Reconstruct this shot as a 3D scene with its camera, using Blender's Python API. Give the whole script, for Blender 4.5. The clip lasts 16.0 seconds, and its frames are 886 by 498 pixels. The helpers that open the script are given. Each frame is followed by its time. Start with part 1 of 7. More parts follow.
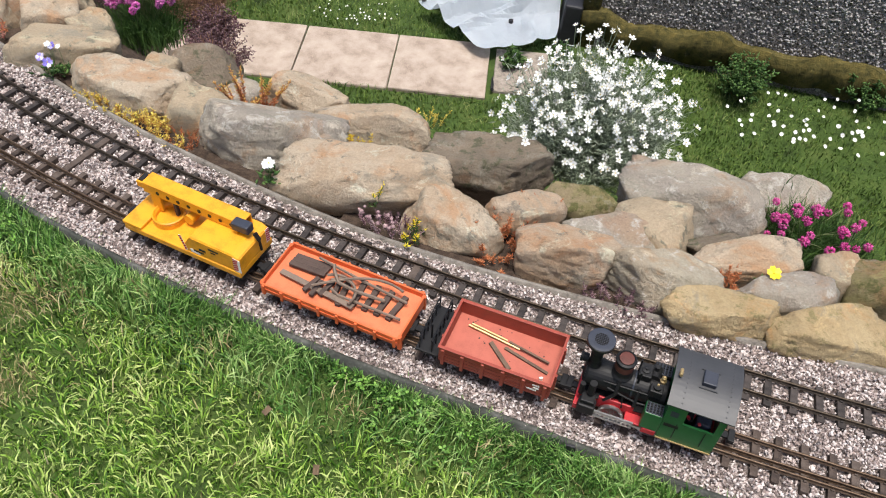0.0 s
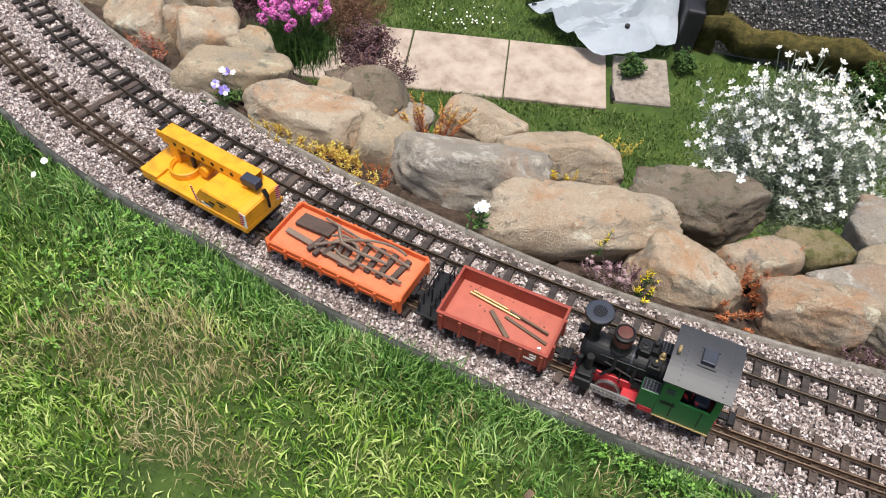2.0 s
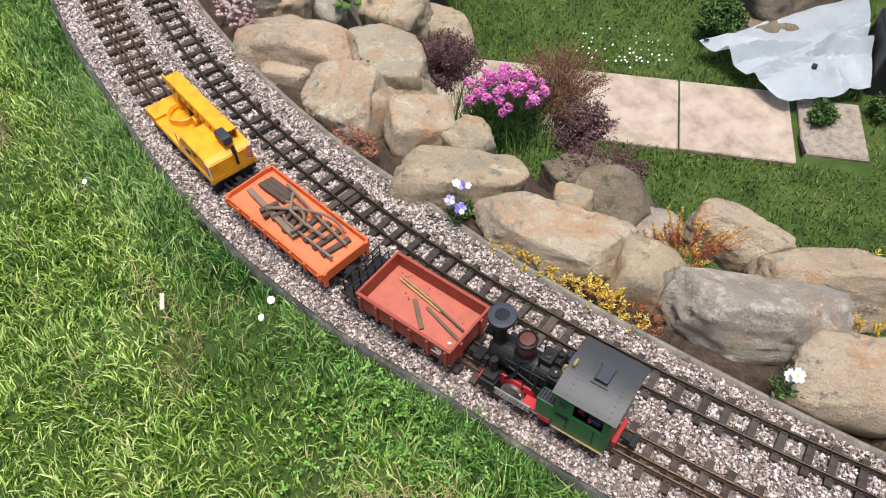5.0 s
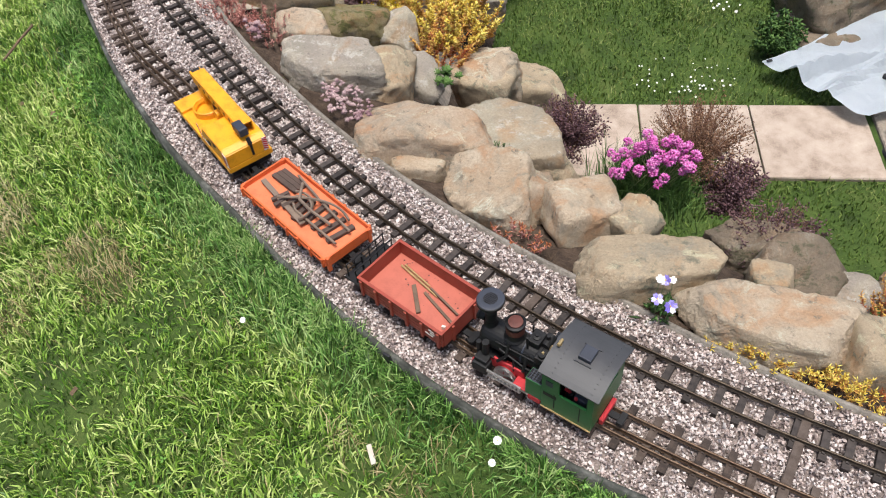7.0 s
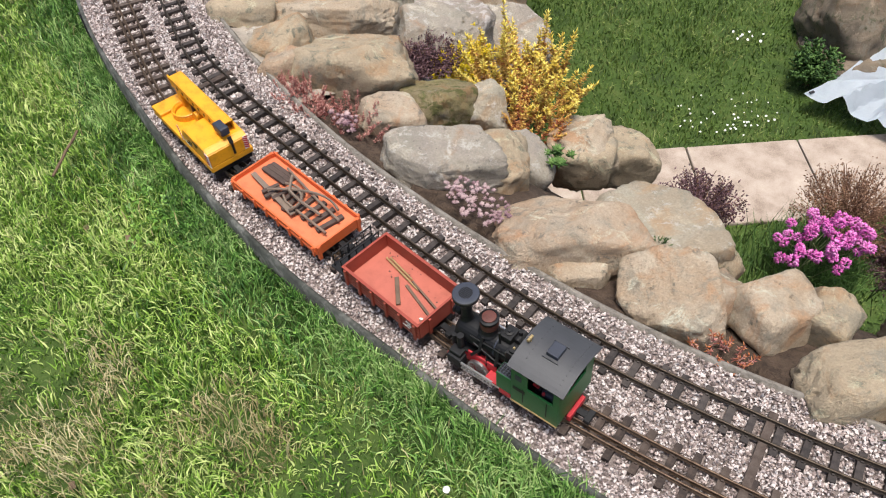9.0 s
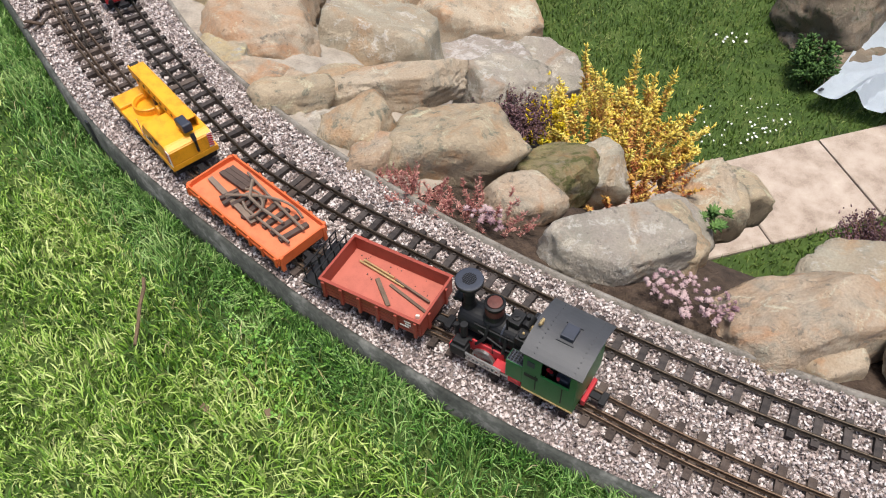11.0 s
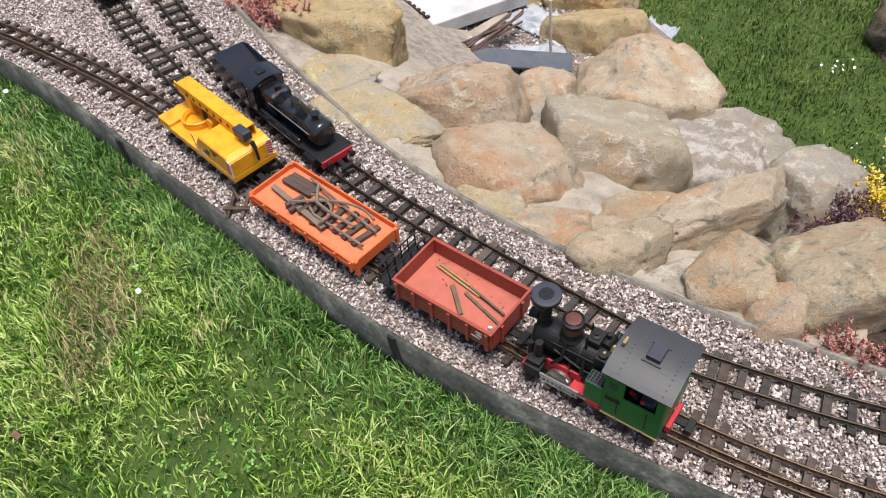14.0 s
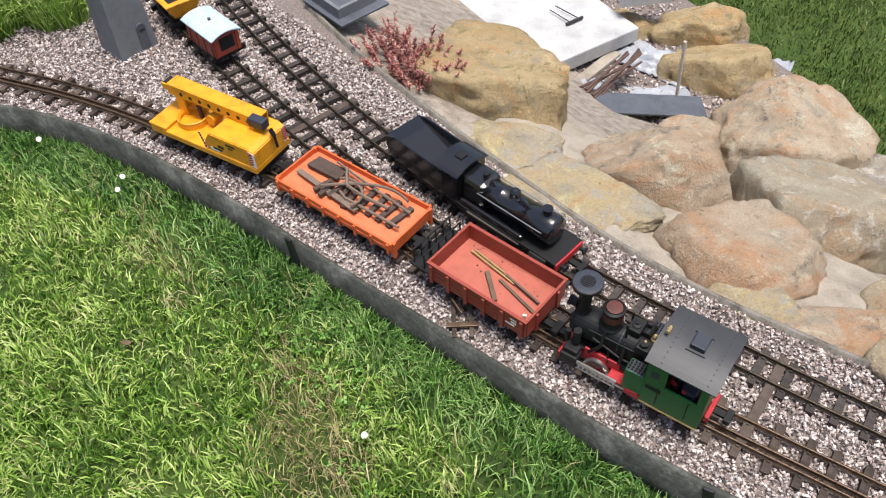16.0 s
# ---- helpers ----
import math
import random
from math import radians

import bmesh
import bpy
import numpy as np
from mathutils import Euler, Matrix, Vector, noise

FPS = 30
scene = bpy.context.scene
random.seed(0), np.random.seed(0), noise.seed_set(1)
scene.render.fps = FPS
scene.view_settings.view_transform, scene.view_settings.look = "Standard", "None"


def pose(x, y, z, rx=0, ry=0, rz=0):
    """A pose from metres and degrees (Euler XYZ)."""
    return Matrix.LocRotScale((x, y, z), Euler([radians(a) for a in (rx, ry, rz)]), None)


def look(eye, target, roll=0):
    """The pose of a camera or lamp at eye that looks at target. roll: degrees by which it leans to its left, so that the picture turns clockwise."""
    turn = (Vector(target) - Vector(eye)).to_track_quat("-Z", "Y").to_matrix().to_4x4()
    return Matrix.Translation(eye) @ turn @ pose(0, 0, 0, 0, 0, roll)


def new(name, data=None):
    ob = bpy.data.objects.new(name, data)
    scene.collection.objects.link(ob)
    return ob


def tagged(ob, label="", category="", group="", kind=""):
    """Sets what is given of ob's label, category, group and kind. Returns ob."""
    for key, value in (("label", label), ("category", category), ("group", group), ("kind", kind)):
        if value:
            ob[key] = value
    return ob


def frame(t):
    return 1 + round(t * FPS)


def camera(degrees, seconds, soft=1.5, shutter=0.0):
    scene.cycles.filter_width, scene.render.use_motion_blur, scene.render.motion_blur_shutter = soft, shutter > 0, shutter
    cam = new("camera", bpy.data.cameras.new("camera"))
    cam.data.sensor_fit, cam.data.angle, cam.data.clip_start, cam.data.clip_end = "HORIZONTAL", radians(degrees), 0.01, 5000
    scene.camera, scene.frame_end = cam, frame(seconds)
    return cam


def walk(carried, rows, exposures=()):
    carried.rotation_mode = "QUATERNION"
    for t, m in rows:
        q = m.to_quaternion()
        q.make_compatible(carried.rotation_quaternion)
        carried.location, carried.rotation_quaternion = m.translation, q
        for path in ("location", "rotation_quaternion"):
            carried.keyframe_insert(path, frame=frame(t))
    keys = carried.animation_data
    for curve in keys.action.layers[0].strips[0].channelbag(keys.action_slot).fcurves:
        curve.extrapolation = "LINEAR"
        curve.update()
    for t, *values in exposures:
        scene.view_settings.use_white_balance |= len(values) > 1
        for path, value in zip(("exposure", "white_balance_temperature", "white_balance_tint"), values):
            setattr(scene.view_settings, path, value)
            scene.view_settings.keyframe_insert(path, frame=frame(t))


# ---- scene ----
cam = camera(57.3, 16.0, soft=1.1)
PATH = [
    (0, (0.773, -0.126, 1.363), (0.618, 1.188, -0.137), 3.7),
    (0.5, (0.669, -0.05, 1.354), (0.473, 1.261, -0.144), 2.6),
    (1, (0.526, -0.016, 1.347), (0.316, 1.283, -0.159), 1.1),
    (1.5, (0.388, -0.004, 1.325), (0.198, 1.284, -0.193), 1.3),
    (2, (0.291, 0.0, 1.324), (0.101, 1.28, -0.201), 2.8),
    (2.5, (0.227, 0.04, 1.321), (-0.003, 1.307, -0.21), 3.0),
    (3, (0.147, 0.13, 1.315), (-0.125, 1.374, -0.228), 2.6),
    (3.5, (0.094, 0.222, 1.301), (-0.212, 1.446, -0.251), 1.8),
    (4, (0.005, 0.264, 1.297), (-0.31, 1.474, -0.264), 1.0),
    (4.2, (-0.053, 0.286, 1.311), (-0.366, 1.485, -0.259), 0.8),
    (6.3, (-0.442, 0.421, 1.343), (-0.783, 1.664, -0.186), -5.9),
    (6.5, (-0.502, 0.448, 1.345), (-0.826, 1.694, -0.186), -5.8),
    (7, (-0.705, 0.494, 1.355), (-0.981, 1.747, -0.179), -5.8),
    (7.5, (-0.851, 0.521, 1.372), (-1.074, 1.784, -0.163), -5.3),
    (8, (-0.978, 0.606, 1.366), (-1.166, 1.879, -0.165), -5.1),
    (8.5, (-1.112, 0.702, 1.372), (-1.264, 1.984, -0.156), -4.8),
    (9, (-1.25, 0.771, 1.372), (-1.353, 2.06, -0.154), -4.9),
    (9.2, (-1.328, 0.81, 1.369), (-1.403, 2.098, -0.159), -4.8),
    (11.3, (-2.003, 1.307, 1.301), (-1.728, 2.56, -0.234), -2.5),
    (11.5, (-2.073, 1.354, 1.306), (-1.774, 2.602, -0.227), -2.6),
    (12, (-2.26, 1.465, 1.291), (-1.904, 2.711, -0.233), -2.8),
    (12.5, (-2.369, 1.588, 1.269), (-1.969, 2.832, -0.245), -3.4),
    (13, (-2.459, 1.761, 1.242), (-2.033, 3.01, -0.26), -4.2),
    (13.5, (-2.548, 1.881, 1.237), (-2.097, 3.133, -0.256), -4.8),
    (14, (-2.68, 2.032, 1.235), (-2.207, 3.275, -0.259), -5.2),
    (14.5, (-2.818, 2.157, 1.243), (-2.315, 3.386, -0.253), -5.0),
    (15, (-2.919, 2.304, 1.222), (-2.382, 3.517, -0.276), -4.2),
    (15.5, (-2.982, 2.472, 1.214), (-2.412, 3.665, -0.287), -3.4),
    (16, (-3.068, 2.608, 1.219), (-2.462, 3.777, -0.286), -2.7),
]
walk(cam, [(t, look(eye, target, roll)) for t, eye, target, roll in PATH])

# ---- light ----
world = bpy.data.worlds.new("sky")
scene.world = world
world.use_nodes = True
wn = world.node_tree
sky = wn.nodes.new("ShaderNodeTexSky")
sky.sky_type, sky.sun_disc = "NISHITA", False
sky.sun_elevation, sky.sun_rotation = radians(80), radians(150)
sky.air_density, sky.dust_density, sky.ozone_density = 1.0, 4.0, 1.0
wn.nodes["Background"].inputs["Strength"].default_value = 0.108
wn.links.new(sky.outputs[0], wn.nodes["Background"].inputs["Color"])
sun = new("sun", bpy.data.lights.new("sun", "SUN"))
sun.data.energy, sun.data.angle, sun.data.color = 2.9, radians(18), (1.0, 0.96, 0.9)
sun.matrix_world = look((0.2, -0.6, 5.0), (0.0, 0.0, 0.0))
scene.view_settings.exposure = 0.62


# ---- materials ----
def material(name, colours, scale=30.0, rough=0.8, metal=0.0, bump=0.3, grain=400.0, island=False, pick=False, spread=0.35, depth=0.004, spec=0.4):
    """Noise between two or three colours at one scale, grain and bump at another; island or pick: each piece takes a shade of its own."""
    m = bpy.data.materials.new(name)
    m.use_nodes = True
    n, l = m.node_tree.nodes, m.node_tree.links
    b = n["Principled BSDF"]
    b.inputs["Roughness"].default_value, b.inputs["Metallic"].default_value = rough, metal
    b.inputs["Specular IOR Level"].default_value = spec
    co = n.new("ShaderNodeTexCoord")
    big = n.new("ShaderNodeTexNoise")
    big.inputs["Scale"].default_value, big.inputs["Detail"].default_value, big.inputs["Roughness"].default_value = scale, 6, 0.62
    l.new(co.outputs["Object"], big.inputs["Vector"])
    fine = n.new("ShaderNodeTexNoise")
    fine.inputs["Scale"].default_value, fine.inputs["Detail"].default_value = grain, 3
    l.new(co.outputs["Object"], fine.inputs["Vector"])
    mix = n.new("ShaderNodeMath")
    mix.operation = "MULTIPLY_ADD"
    l.new(fine.outputs["Fac"], mix.inputs[0])
    mix.inputs[1].default_value = 0.35
    l.new(big.outputs["Fac"], mix.inputs[2])
    value = mix.outputs[0]
    if island or pick:
        src = n.new("ShaderNodeNewGeometry").outputs["Random Per Island"] if island else n.new("ShaderNodeObjectInfo").outputs["Random"]
        add = n.new("ShaderNodeMath")
        add.operation = "MULTIPLY_ADD"
        l.new(src, add.inputs[0])
        add.inputs[1].default_value = spread
        low = n.new("ShaderNodeMath")
        low.operation = "SUBTRACT"
        l.new(value, low.inputs[0])
        low.inputs[1].default_value = spread / 2
        l.new(low.outputs[0], add.inputs[2])
        value = add.outputs[0]
    ramp = n.new("ShaderNodeValToRGB")
    e = ramp.color_ramp.elements
    e[0].position, e[1].position = 0.42, 0.95
    e[0].color, e[1].color = (*colours[0], 1), (*colours[-1], 1)
    for i, c in enumerate(colours[1:-1]):
        e.new(0.42 + 0.53 * (i + 1) / (len(colours) - 1)).color = (*c, 1)
    l.new(value, ramp.inputs["Fac"])
    l.new(ramp.outputs["Color"], b.inputs["Base Color"])
    if bump:
        bp = n.new("ShaderNodeBump")
        bp.inputs["Strength"].default_value, bp.inputs["Distance"].default_value = bump, depth
        l.new(mix.outputs[0], bp.inputs["Height"])
        l.new(bp.outputs["Normal"], b.inputs["Normal"])
    return m


def rock_material(name, base, second, lichen, amount):
    """Sandstone: broad stains, fine grain, pale or dark lichen patches, bedding lines."""
    m = bpy.data.materials.new(name)
    m.use_nodes = True
    n, l = m.node_tree.nodes, m.node_tree.links
    b = n["Principled BSDF"]
    b.inputs["Roughness"].default_value, b.inputs["Specular IOR Level"].default_value = 0.88, 0.25
    co = n.new("ShaderNodeTexCoord")
    rnd = n.new("ShaderNodeObjectInfo")
    shift = n.new("ShaderNodeVectorMath")
    shift.operation = "MULTIPLY_ADD"
    l.new(rnd.outputs["Random"], shift.inputs[0])
    shift.inputs[1].default_value = (17, 31, 11)
    l.new(co.outputs["Object"], shift.inputs[2])
    place = shift.outputs[0]

    def noisy(scale, detail=6, rough=0.6, warp=0.0):
        t = n.new("ShaderNodeTexNoise")
        t.inputs["Scale"].default_value, t.inputs["Detail"].default_value = scale, detail
        t.inputs["Roughness"].default_value, t.inputs["Distortion"].default_value = rough, warp
        l.new(place, t.inputs["Vector"])
        return t.outputs["Fac"]

    def ramped(src, a, z, ca=(0, 0, 0), cz=(1, 1, 1)):
        r = n.new("ShaderNodeValToRGB")
        r.color_ramp.elements[0].position, r.color_ramp.elements[1].position = a, z
        r.color_ramp.elements[0].color, r.color_ramp.elements[1].color = (*ca, 1), (*cz, 1)
        l.new(src, r.inputs["Fac"])
        return r.outputs["Color"]

    def blend(fac, a, z, kind="MIX"):
        x = n.new("ShaderNodeMixRGB")
        x.blend_type = kind
        for k, v in zip(("Fac", "Color1", "Color2"), (fac, a, z)):
            if isinstance(v, (tuple, float)):
                x.inputs[k].default_value = (*v, 1) if isinstance(v, tuple) else v
            else:
                l.new(v, x.inputs[k])
        return x.outputs["Color"]

    stain, grain, patch = noisy(7, 5, 0.62, 0.7), noisy(190, 5, 0.7), noisy(24, 7, 0.72, 0.3)
    col = blend(ramped(stain, 0.4, 0.6), base, second)

    def faded(src, k):
        x = n.new("ShaderNodeMath")
        x.operation = "MULTIPLY"
        l.new(src, x.inputs[0])
        x.inputs[1].default_value = k
        return x.outputs[0]

    rusty = tuple(v * k for v, k in zip(base, (1.05, 0.68, 0.42)))
    col = blend(faded(ramped(noisy(5.5, 6, 0.68, 1.4), 0.52, 0.63), 0.5), col, rusty)
    col = blend(faded(ramped(noisy(10, 7, 0.74, 0.5), 0.53, 0.62), 0.6), col, (0.3, 0.285, 0.23))
    col = blend(ramped(patch, 0.62 - 0.15 * amount, 0.7 - 0.13 * amount), col, lichen)
    col = blend(faded(ramped(noisy(12, 7, 0.75, 0.9), 0.56, 0.66), 0.75), col, tuple(min(0.66, v * 1.55) for v in second))
    col = blend(0.38, col, ramped(grain, 0.32, 0.66, (0.34, 0.32, 0.3), (1.0, 1.0, 1.0)), "MULTIPLY")
    col = blend(faded(ramped(noisy(52, 5, 0.72), 0.63, 0.7), 0.8), col, tuple(v * 0.36 for v in base))
    l.new(col, b.inputs["Base Color"])
    height = n.new("ShaderNodeMath")
    height.operation = "MULTIPLY_ADD"
    l.new(grain, height.inputs[0])
    height.inputs[1].default_value = 0.35
    l.new(patch, height.inputs[2])
    bp = n.new("ShaderNodeBump")
    bp.inputs["Strength"].default_value, bp.inputs["Distance"].default_value = 1.0, 0.016
    l.new(height.outputs[0], bp.inputs["Height"])
    l.new(bp.outputs["Normal"], b.inputs["Normal"])
    return m


M = {
    "gravel": material("gravel", [(0.15, 0.115, 0.105), (0.36, 0.29, 0.268), (0.5, 0.43, 0.405), (0.63, 0.58, 0.56)], 60, 0.85, island=True, spread=0.6, bump=0.2, depth=0.001),
    # bed colour is darkened to put shade into the gaps between chips
    "bed": material("gravel_bed", [(0.06, 0.048, 0.043), (0.2, 0.162, 0.147), (0.38, 0.33, 0.31)], 260, 0.9, grain=700, bump=0.8),
    "sleeper": material("sleeper_brown", [(0.012, 0.009, 0.008), (0.036, 0.028, 0.025), (0.058, 0.047, 0.042)], 60, 0.7, pick=True, spread=0.3),
    "sleeper_worn": material("sleeper_worn", [(0.024, 0.016, 0.013), (0.06, 0.042, 0.033), (0.095, 0.073, 0.06)], 60, 0.8, pick=True, spread=0.4),
    "rail": material("rail_bronze", [(0.05, 0.036, 0.026), (0.11, 0.085, 0.06)], 90, 0.45, 0.7, 0.1),
    "rail_rust": material("rail_rust", [(0.07, 0.04, 0.025), (0.19, 0.13, 0.085)], 90, 0.45, 0.6, 0.15),
    "felt": material("edging_felt", [(0.012, 0.014, 0.011), (0.055, 0.058, 0.05), (0.17, 0.17, 0.155)], 14, 0.85, bump=0.5, grain=120),
    "timber": material("edging_timber", [(0.07, 0.06, 0.05), (0.19, 0.17, 0.145), (0.27, 0.25, 0.22)], 25, 0.85, bump=0.5, grain=200),
    "soil": material("soil", [(0.018, 0.012, 0.008), (0.06, 0.04, 0.028), (0.1, 0.07, 0.05)], 45, 0.95, bump=1.0, grain=200, depth=0.012),
    "rubble": material("mortar_rubble", [(0.12, 0.1, 0.085), (0.28, 0.24, 0.2), (0.4, 0.35, 0.3)], 30, 0.9, bump=1.0, grain=160, depth=0.01),
    # turf under the blades is kept dark, as painted shade between them
    "turf": material("turf", [(0.016, 0.03, 0.004), (0.04, 0.075, 0.01), (0.075, 0.1, 0.022)], 9, 0.9, bump=0.8, grain=160, depth=0.01),
    "grass": material("grass_blade", [(0.05, 0.125, 0.014), (0.165, 0.295, 0.036), (0.295, 0.44, 0.085), (0.48, 0.56, 0.2)], 4.5, 0.45, island=True, spread=0.7, bump=0, spec=0.3),
    "lush_grass": material("lush_grass_blade", [(0.022, 0.065, 0.012), (0.075, 0.185, 0.03), (0.17, 0.32, 0.075), (0.32, 0.44, 0.16)], 4.5, 0.45, island=True, spread=0.6, bump=0, spec=0.3),
    "far_grass": material("lower_grass_blade", [(0.035, 0.07, 0.01), (0.075, 0.135, 0.022), (0.13, 0.19, 0.04), (0.22, 0.25, 0.09)], 2.5, 0.6, island=True, spread=0.45, bump=0, spec=0.25),
    "slab": material("paving_concrete", [(0.17, 0.125, 0.095), (0.37, 0.3, 0.245), (0.47, 0.4, 0.34)], 9, 0.85, bump=0.4, grain=220),
    "pebbledash": material("pebbledash", [(0.03, 0.028, 0.026), (0.22, 0.2, 0.19), (0.5, 0.47, 0.45)], 130, 0.85, bump=1.0, grain=300, depth=0.006),
    "moss": material("moss", [(0.02, 0.022, 0.006), (0.09, 0.075, 0.02), (0.17, 0.13, 0.035)], 30, 0.95, bump=1.0, grain=200, depth=0.01),
    "sack": material("plastic_sack", [(0.42, 0.47, 0.53), (0.6, 0.66, 0.72), (0.66, 0.71, 0.76)], 5, 0.4, bump=0.15),
    "dark": material("dark_sheet", [(0.01, 0.01, 0.012), (0.03, 0.03, 0.035)], 10, 0.5),
}
ROCK = {
    "tan": rock_material("rock_tan", (0.47, 0.36, 0.25), (0.54, 0.45, 0.34), (0.226, 0.203, 0.158), 0.3),
    "buff": rock_material("rock_buff", (0.418, 0.339, 0.237), (0.508, 0.407, 0.282), (0.226, 0.215, 0.158), 0.5),
    "ochre": rock_material("rock_ochre", (0.520, 0.407, 0.237), (0.429, 0.316, 0.169), (0.282, 0.237, 0.113), 0.5),
    "rust": rock_material("rock_rust", (0.46, 0.325, 0.215), (0.5, 0.41, 0.31), (0.249, 0.215, 0.169), 0.4),
    "grey": rock_material("rock_grey", (0.35, 0.31, 0.265), (0.42, 0.375, 0.305), (0.542, 0.508, 0.452), 0.5),
    "pale": rock_material("rock_pale", (0.452, 0.407, 0.316), (0.407, 0.339, 0.249), (0.565, 0.520, 0.452), 0.5),
    "dark": rock_material("rock_dark", (0.192, 0.158, 0.119), (0.271, 0.215, 0.158), (0.113, 0.113, 0.068), 0.6),
    "moss": rock_material("rock_mossy", (0.282, 0.226, 0.136), (0.226, 0.198, 0.090), (0.124, 0.124, 0.045), 0.8),
    "pebble": rock_material("rock_conglomerate", (0.339, 0.294, 0.249), (0.429, 0.373, 0.328), (0.565, 0.520, 0.486), 0.9),
    "slab": rock_material("rock_slab", (0.452, 0.384, 0.282), (0.497, 0.395, 0.226), (0.407, 0.384, 0.339), 0.6),
}


# ---- mesh helpers ----
def part(name, bm, mat, parent=None, label="", smooth=False):
    me = bpy.data.meshes.new(name)
    bm.to_mesh(me)
    bm.free()
    me.materials.append(mat)
    if smooth:
        me.shade_smooth()
    ob = new(name, me)
    if parent is not None:
        ob.parent = parent
    if label:
        ob["label"] = label
    return ob


def box(bm, x0, x1, y0, y1, z0, z1, bev=0.0, m=None):
    r = bmesh.ops.create_cube(bm, size=1.0)
    vs = r["verts"]
    for v in vs:
        v.co = Vector((x0 + (v.co.x + 0.5) * (x1 - x0), y0 + (v.co.y + 0.5) * (y1 - y0), z0 + (v.co.z + 0.5) * (z1 - z0)))
    if bev:
        es = list({e for v in vs for e in v.link_edges})
        out = bmesh.ops.bevel(bm, geom=es, offset=bev, segments=2, affect="EDGES", profile=0.5)
        vs = list({v for f in out["faces"] for v in f.verts} | {v for v in vs if v.is_valid})
    if m is not None:
        bmesh.ops.transform(bm, matrix=m, verts=vs)
    return bm


def rod(bm, a, b, r0, r1=None, seg=12):
    a, b = Vector(a), Vector(b)
    m = Matrix.Translation((a + b) / 2) @ (b - a).to_track_quat("Z", "Y").to_matrix().to_4x4()
    bmesh.ops.create_cone(bm, cap_ends=True, segments=seg, radius1=r0, radius2=r0 if r1 is None else r1, depth=(b - a).length, matrix=m)
    return bm


def lathe(bm, rows, seg=20, m=None):
    """A turned form: rows of (radius, height)."""
    rings = [[bm.verts.new((r * math.cos(2 * math.pi * i / seg), r * math.sin(2 * math.pi * i / seg), z)) for i in range(seg)] for r, z in rows]
    for a, b in zip(rings, rings[1:]):
        for i in range(seg):
            bm.faces.new((a[i], a[(i + 1) % seg], b[(i + 1) % seg], b[i]))
    bm.faces.new(rings[0][::-1])
    bm.faces.new(rings[-1])
    if m is not None:
        bmesh.ops.transform(bm, matrix=m, verts=[v for ring in rings for v in ring])
    return bm


def B():
    return bmesh.new()


def raw(name, verts, faces, mat, smooth=False):
    """One mesh object out of arrays: verts (n, 3), faces (k, 3 or 4)."""
    verts, faces = np.asarray(verts, np.float32), np.asarray(faces, np.int32)
    me = bpy.data.meshes.new(name)
    k, w = faces.shape
    me.vertices.add(len(verts))
    me.vertices.foreach_set("co", verts.ravel())
    me.loops.add(k * w)
    me.loops.foreach_set("vertex_index", faces.ravel())
    me.polygons.add(k)
    me.polygons.foreach_set("loop_start", np.arange(0, k * w, w, dtype=np.int32))
    me.update(calc_edges=True)
    me.materials.append(mat)
    if smooth:
        me.shade_smooth()
    return new(name, me)


# ---- the lines of the railway, from the fence end to the station end ----
FRONT = [(2.700, 0.460), (2.100, 0.545), (1.499, 0.648), (1.263, 0.689), (1.026, 0.734), (0.791, 0.784), (0.557, 0.839), (0.325, 0.902), (0.094, 0.968), (-0.135, 1.042), (-0.361, 1.127), (-0.583, 1.222), (-0.798, 1.331), (-1.004, 1.458), (-1.201, 1.596), (-1.388, 1.751), (-1.559, 1.921), (-1.729, 2.089), (-1.908, 2.250), (-2.062, 2.440), (-2.191, 2.646), (-2.305, 2.858), (-2.415, 3.072), (-2.516, 3.292), (-2.602, 3.517), (-2.687, 3.741), (-2.791, 3.954), (-2.910, 4.161), (-3.036, 4.364), (-3.180, 4.551), (-3.420, 4.800), (-3.720, 4.970), (-4.200, 5.150)]
BACK = [(2.700, 0.625), (2.100, 0.715), (1.469, 0.809), (1.232, 0.850), (0.996, 0.891), (0.760, 0.942), (0.527, 0.998), (0.294, 1.059), (0.063, 1.127), (-0.165, 1.205), (-0.390, 1.294), (-0.608, 1.397), (-0.818, 1.517), (-1.021, 1.647), (-1.213, 1.796), (-1.392, 1.957), (-1.564, 2.125), (-1.731, 2.298), (-1.897, 2.472), (-2.050, 2.663), (-2.163, 2.876), (-2.268, 3.093), (-2.365, 3.314), (-2.444, 3.543), (-2.506, 3.776), (-2.556, 4.012), (-2.593, 4.250), (-2.618, 4.490), (-2.645, 4.900), (-2.660, 5.400), (-2.660, 6.000)]
FAR_EDGE = [(2.800, 0.810), (2.100, 0.875), (1.565, 0.924), (1.285, 0.949), (1.013, 0.981), (0.747, 1.020), (0.494, 1.071), (0.259, 1.141), (0.035, 1.221), (-0.184, 1.308), (-0.392, 1.404), (-0.590, 1.510), (-0.788, 1.617), (-0.974, 1.736), (-1.148, 1.866), (-1.313, 2.006), (-1.469, 2.154), (-1.617, 2.311), (-1.756, 2.477), (-1.886, 2.651), (-2.007, 2.834), (-2.117, 3.029), (-2.216, 3.235), (-2.292, 3.463), (-2.347, 3.713), (-2.394, 3.971), (-2.433, 4.236), (-2.458, 4.516), (-2.475, 5.000), (-2.480, 5.500), (-2.480, 6.000)]
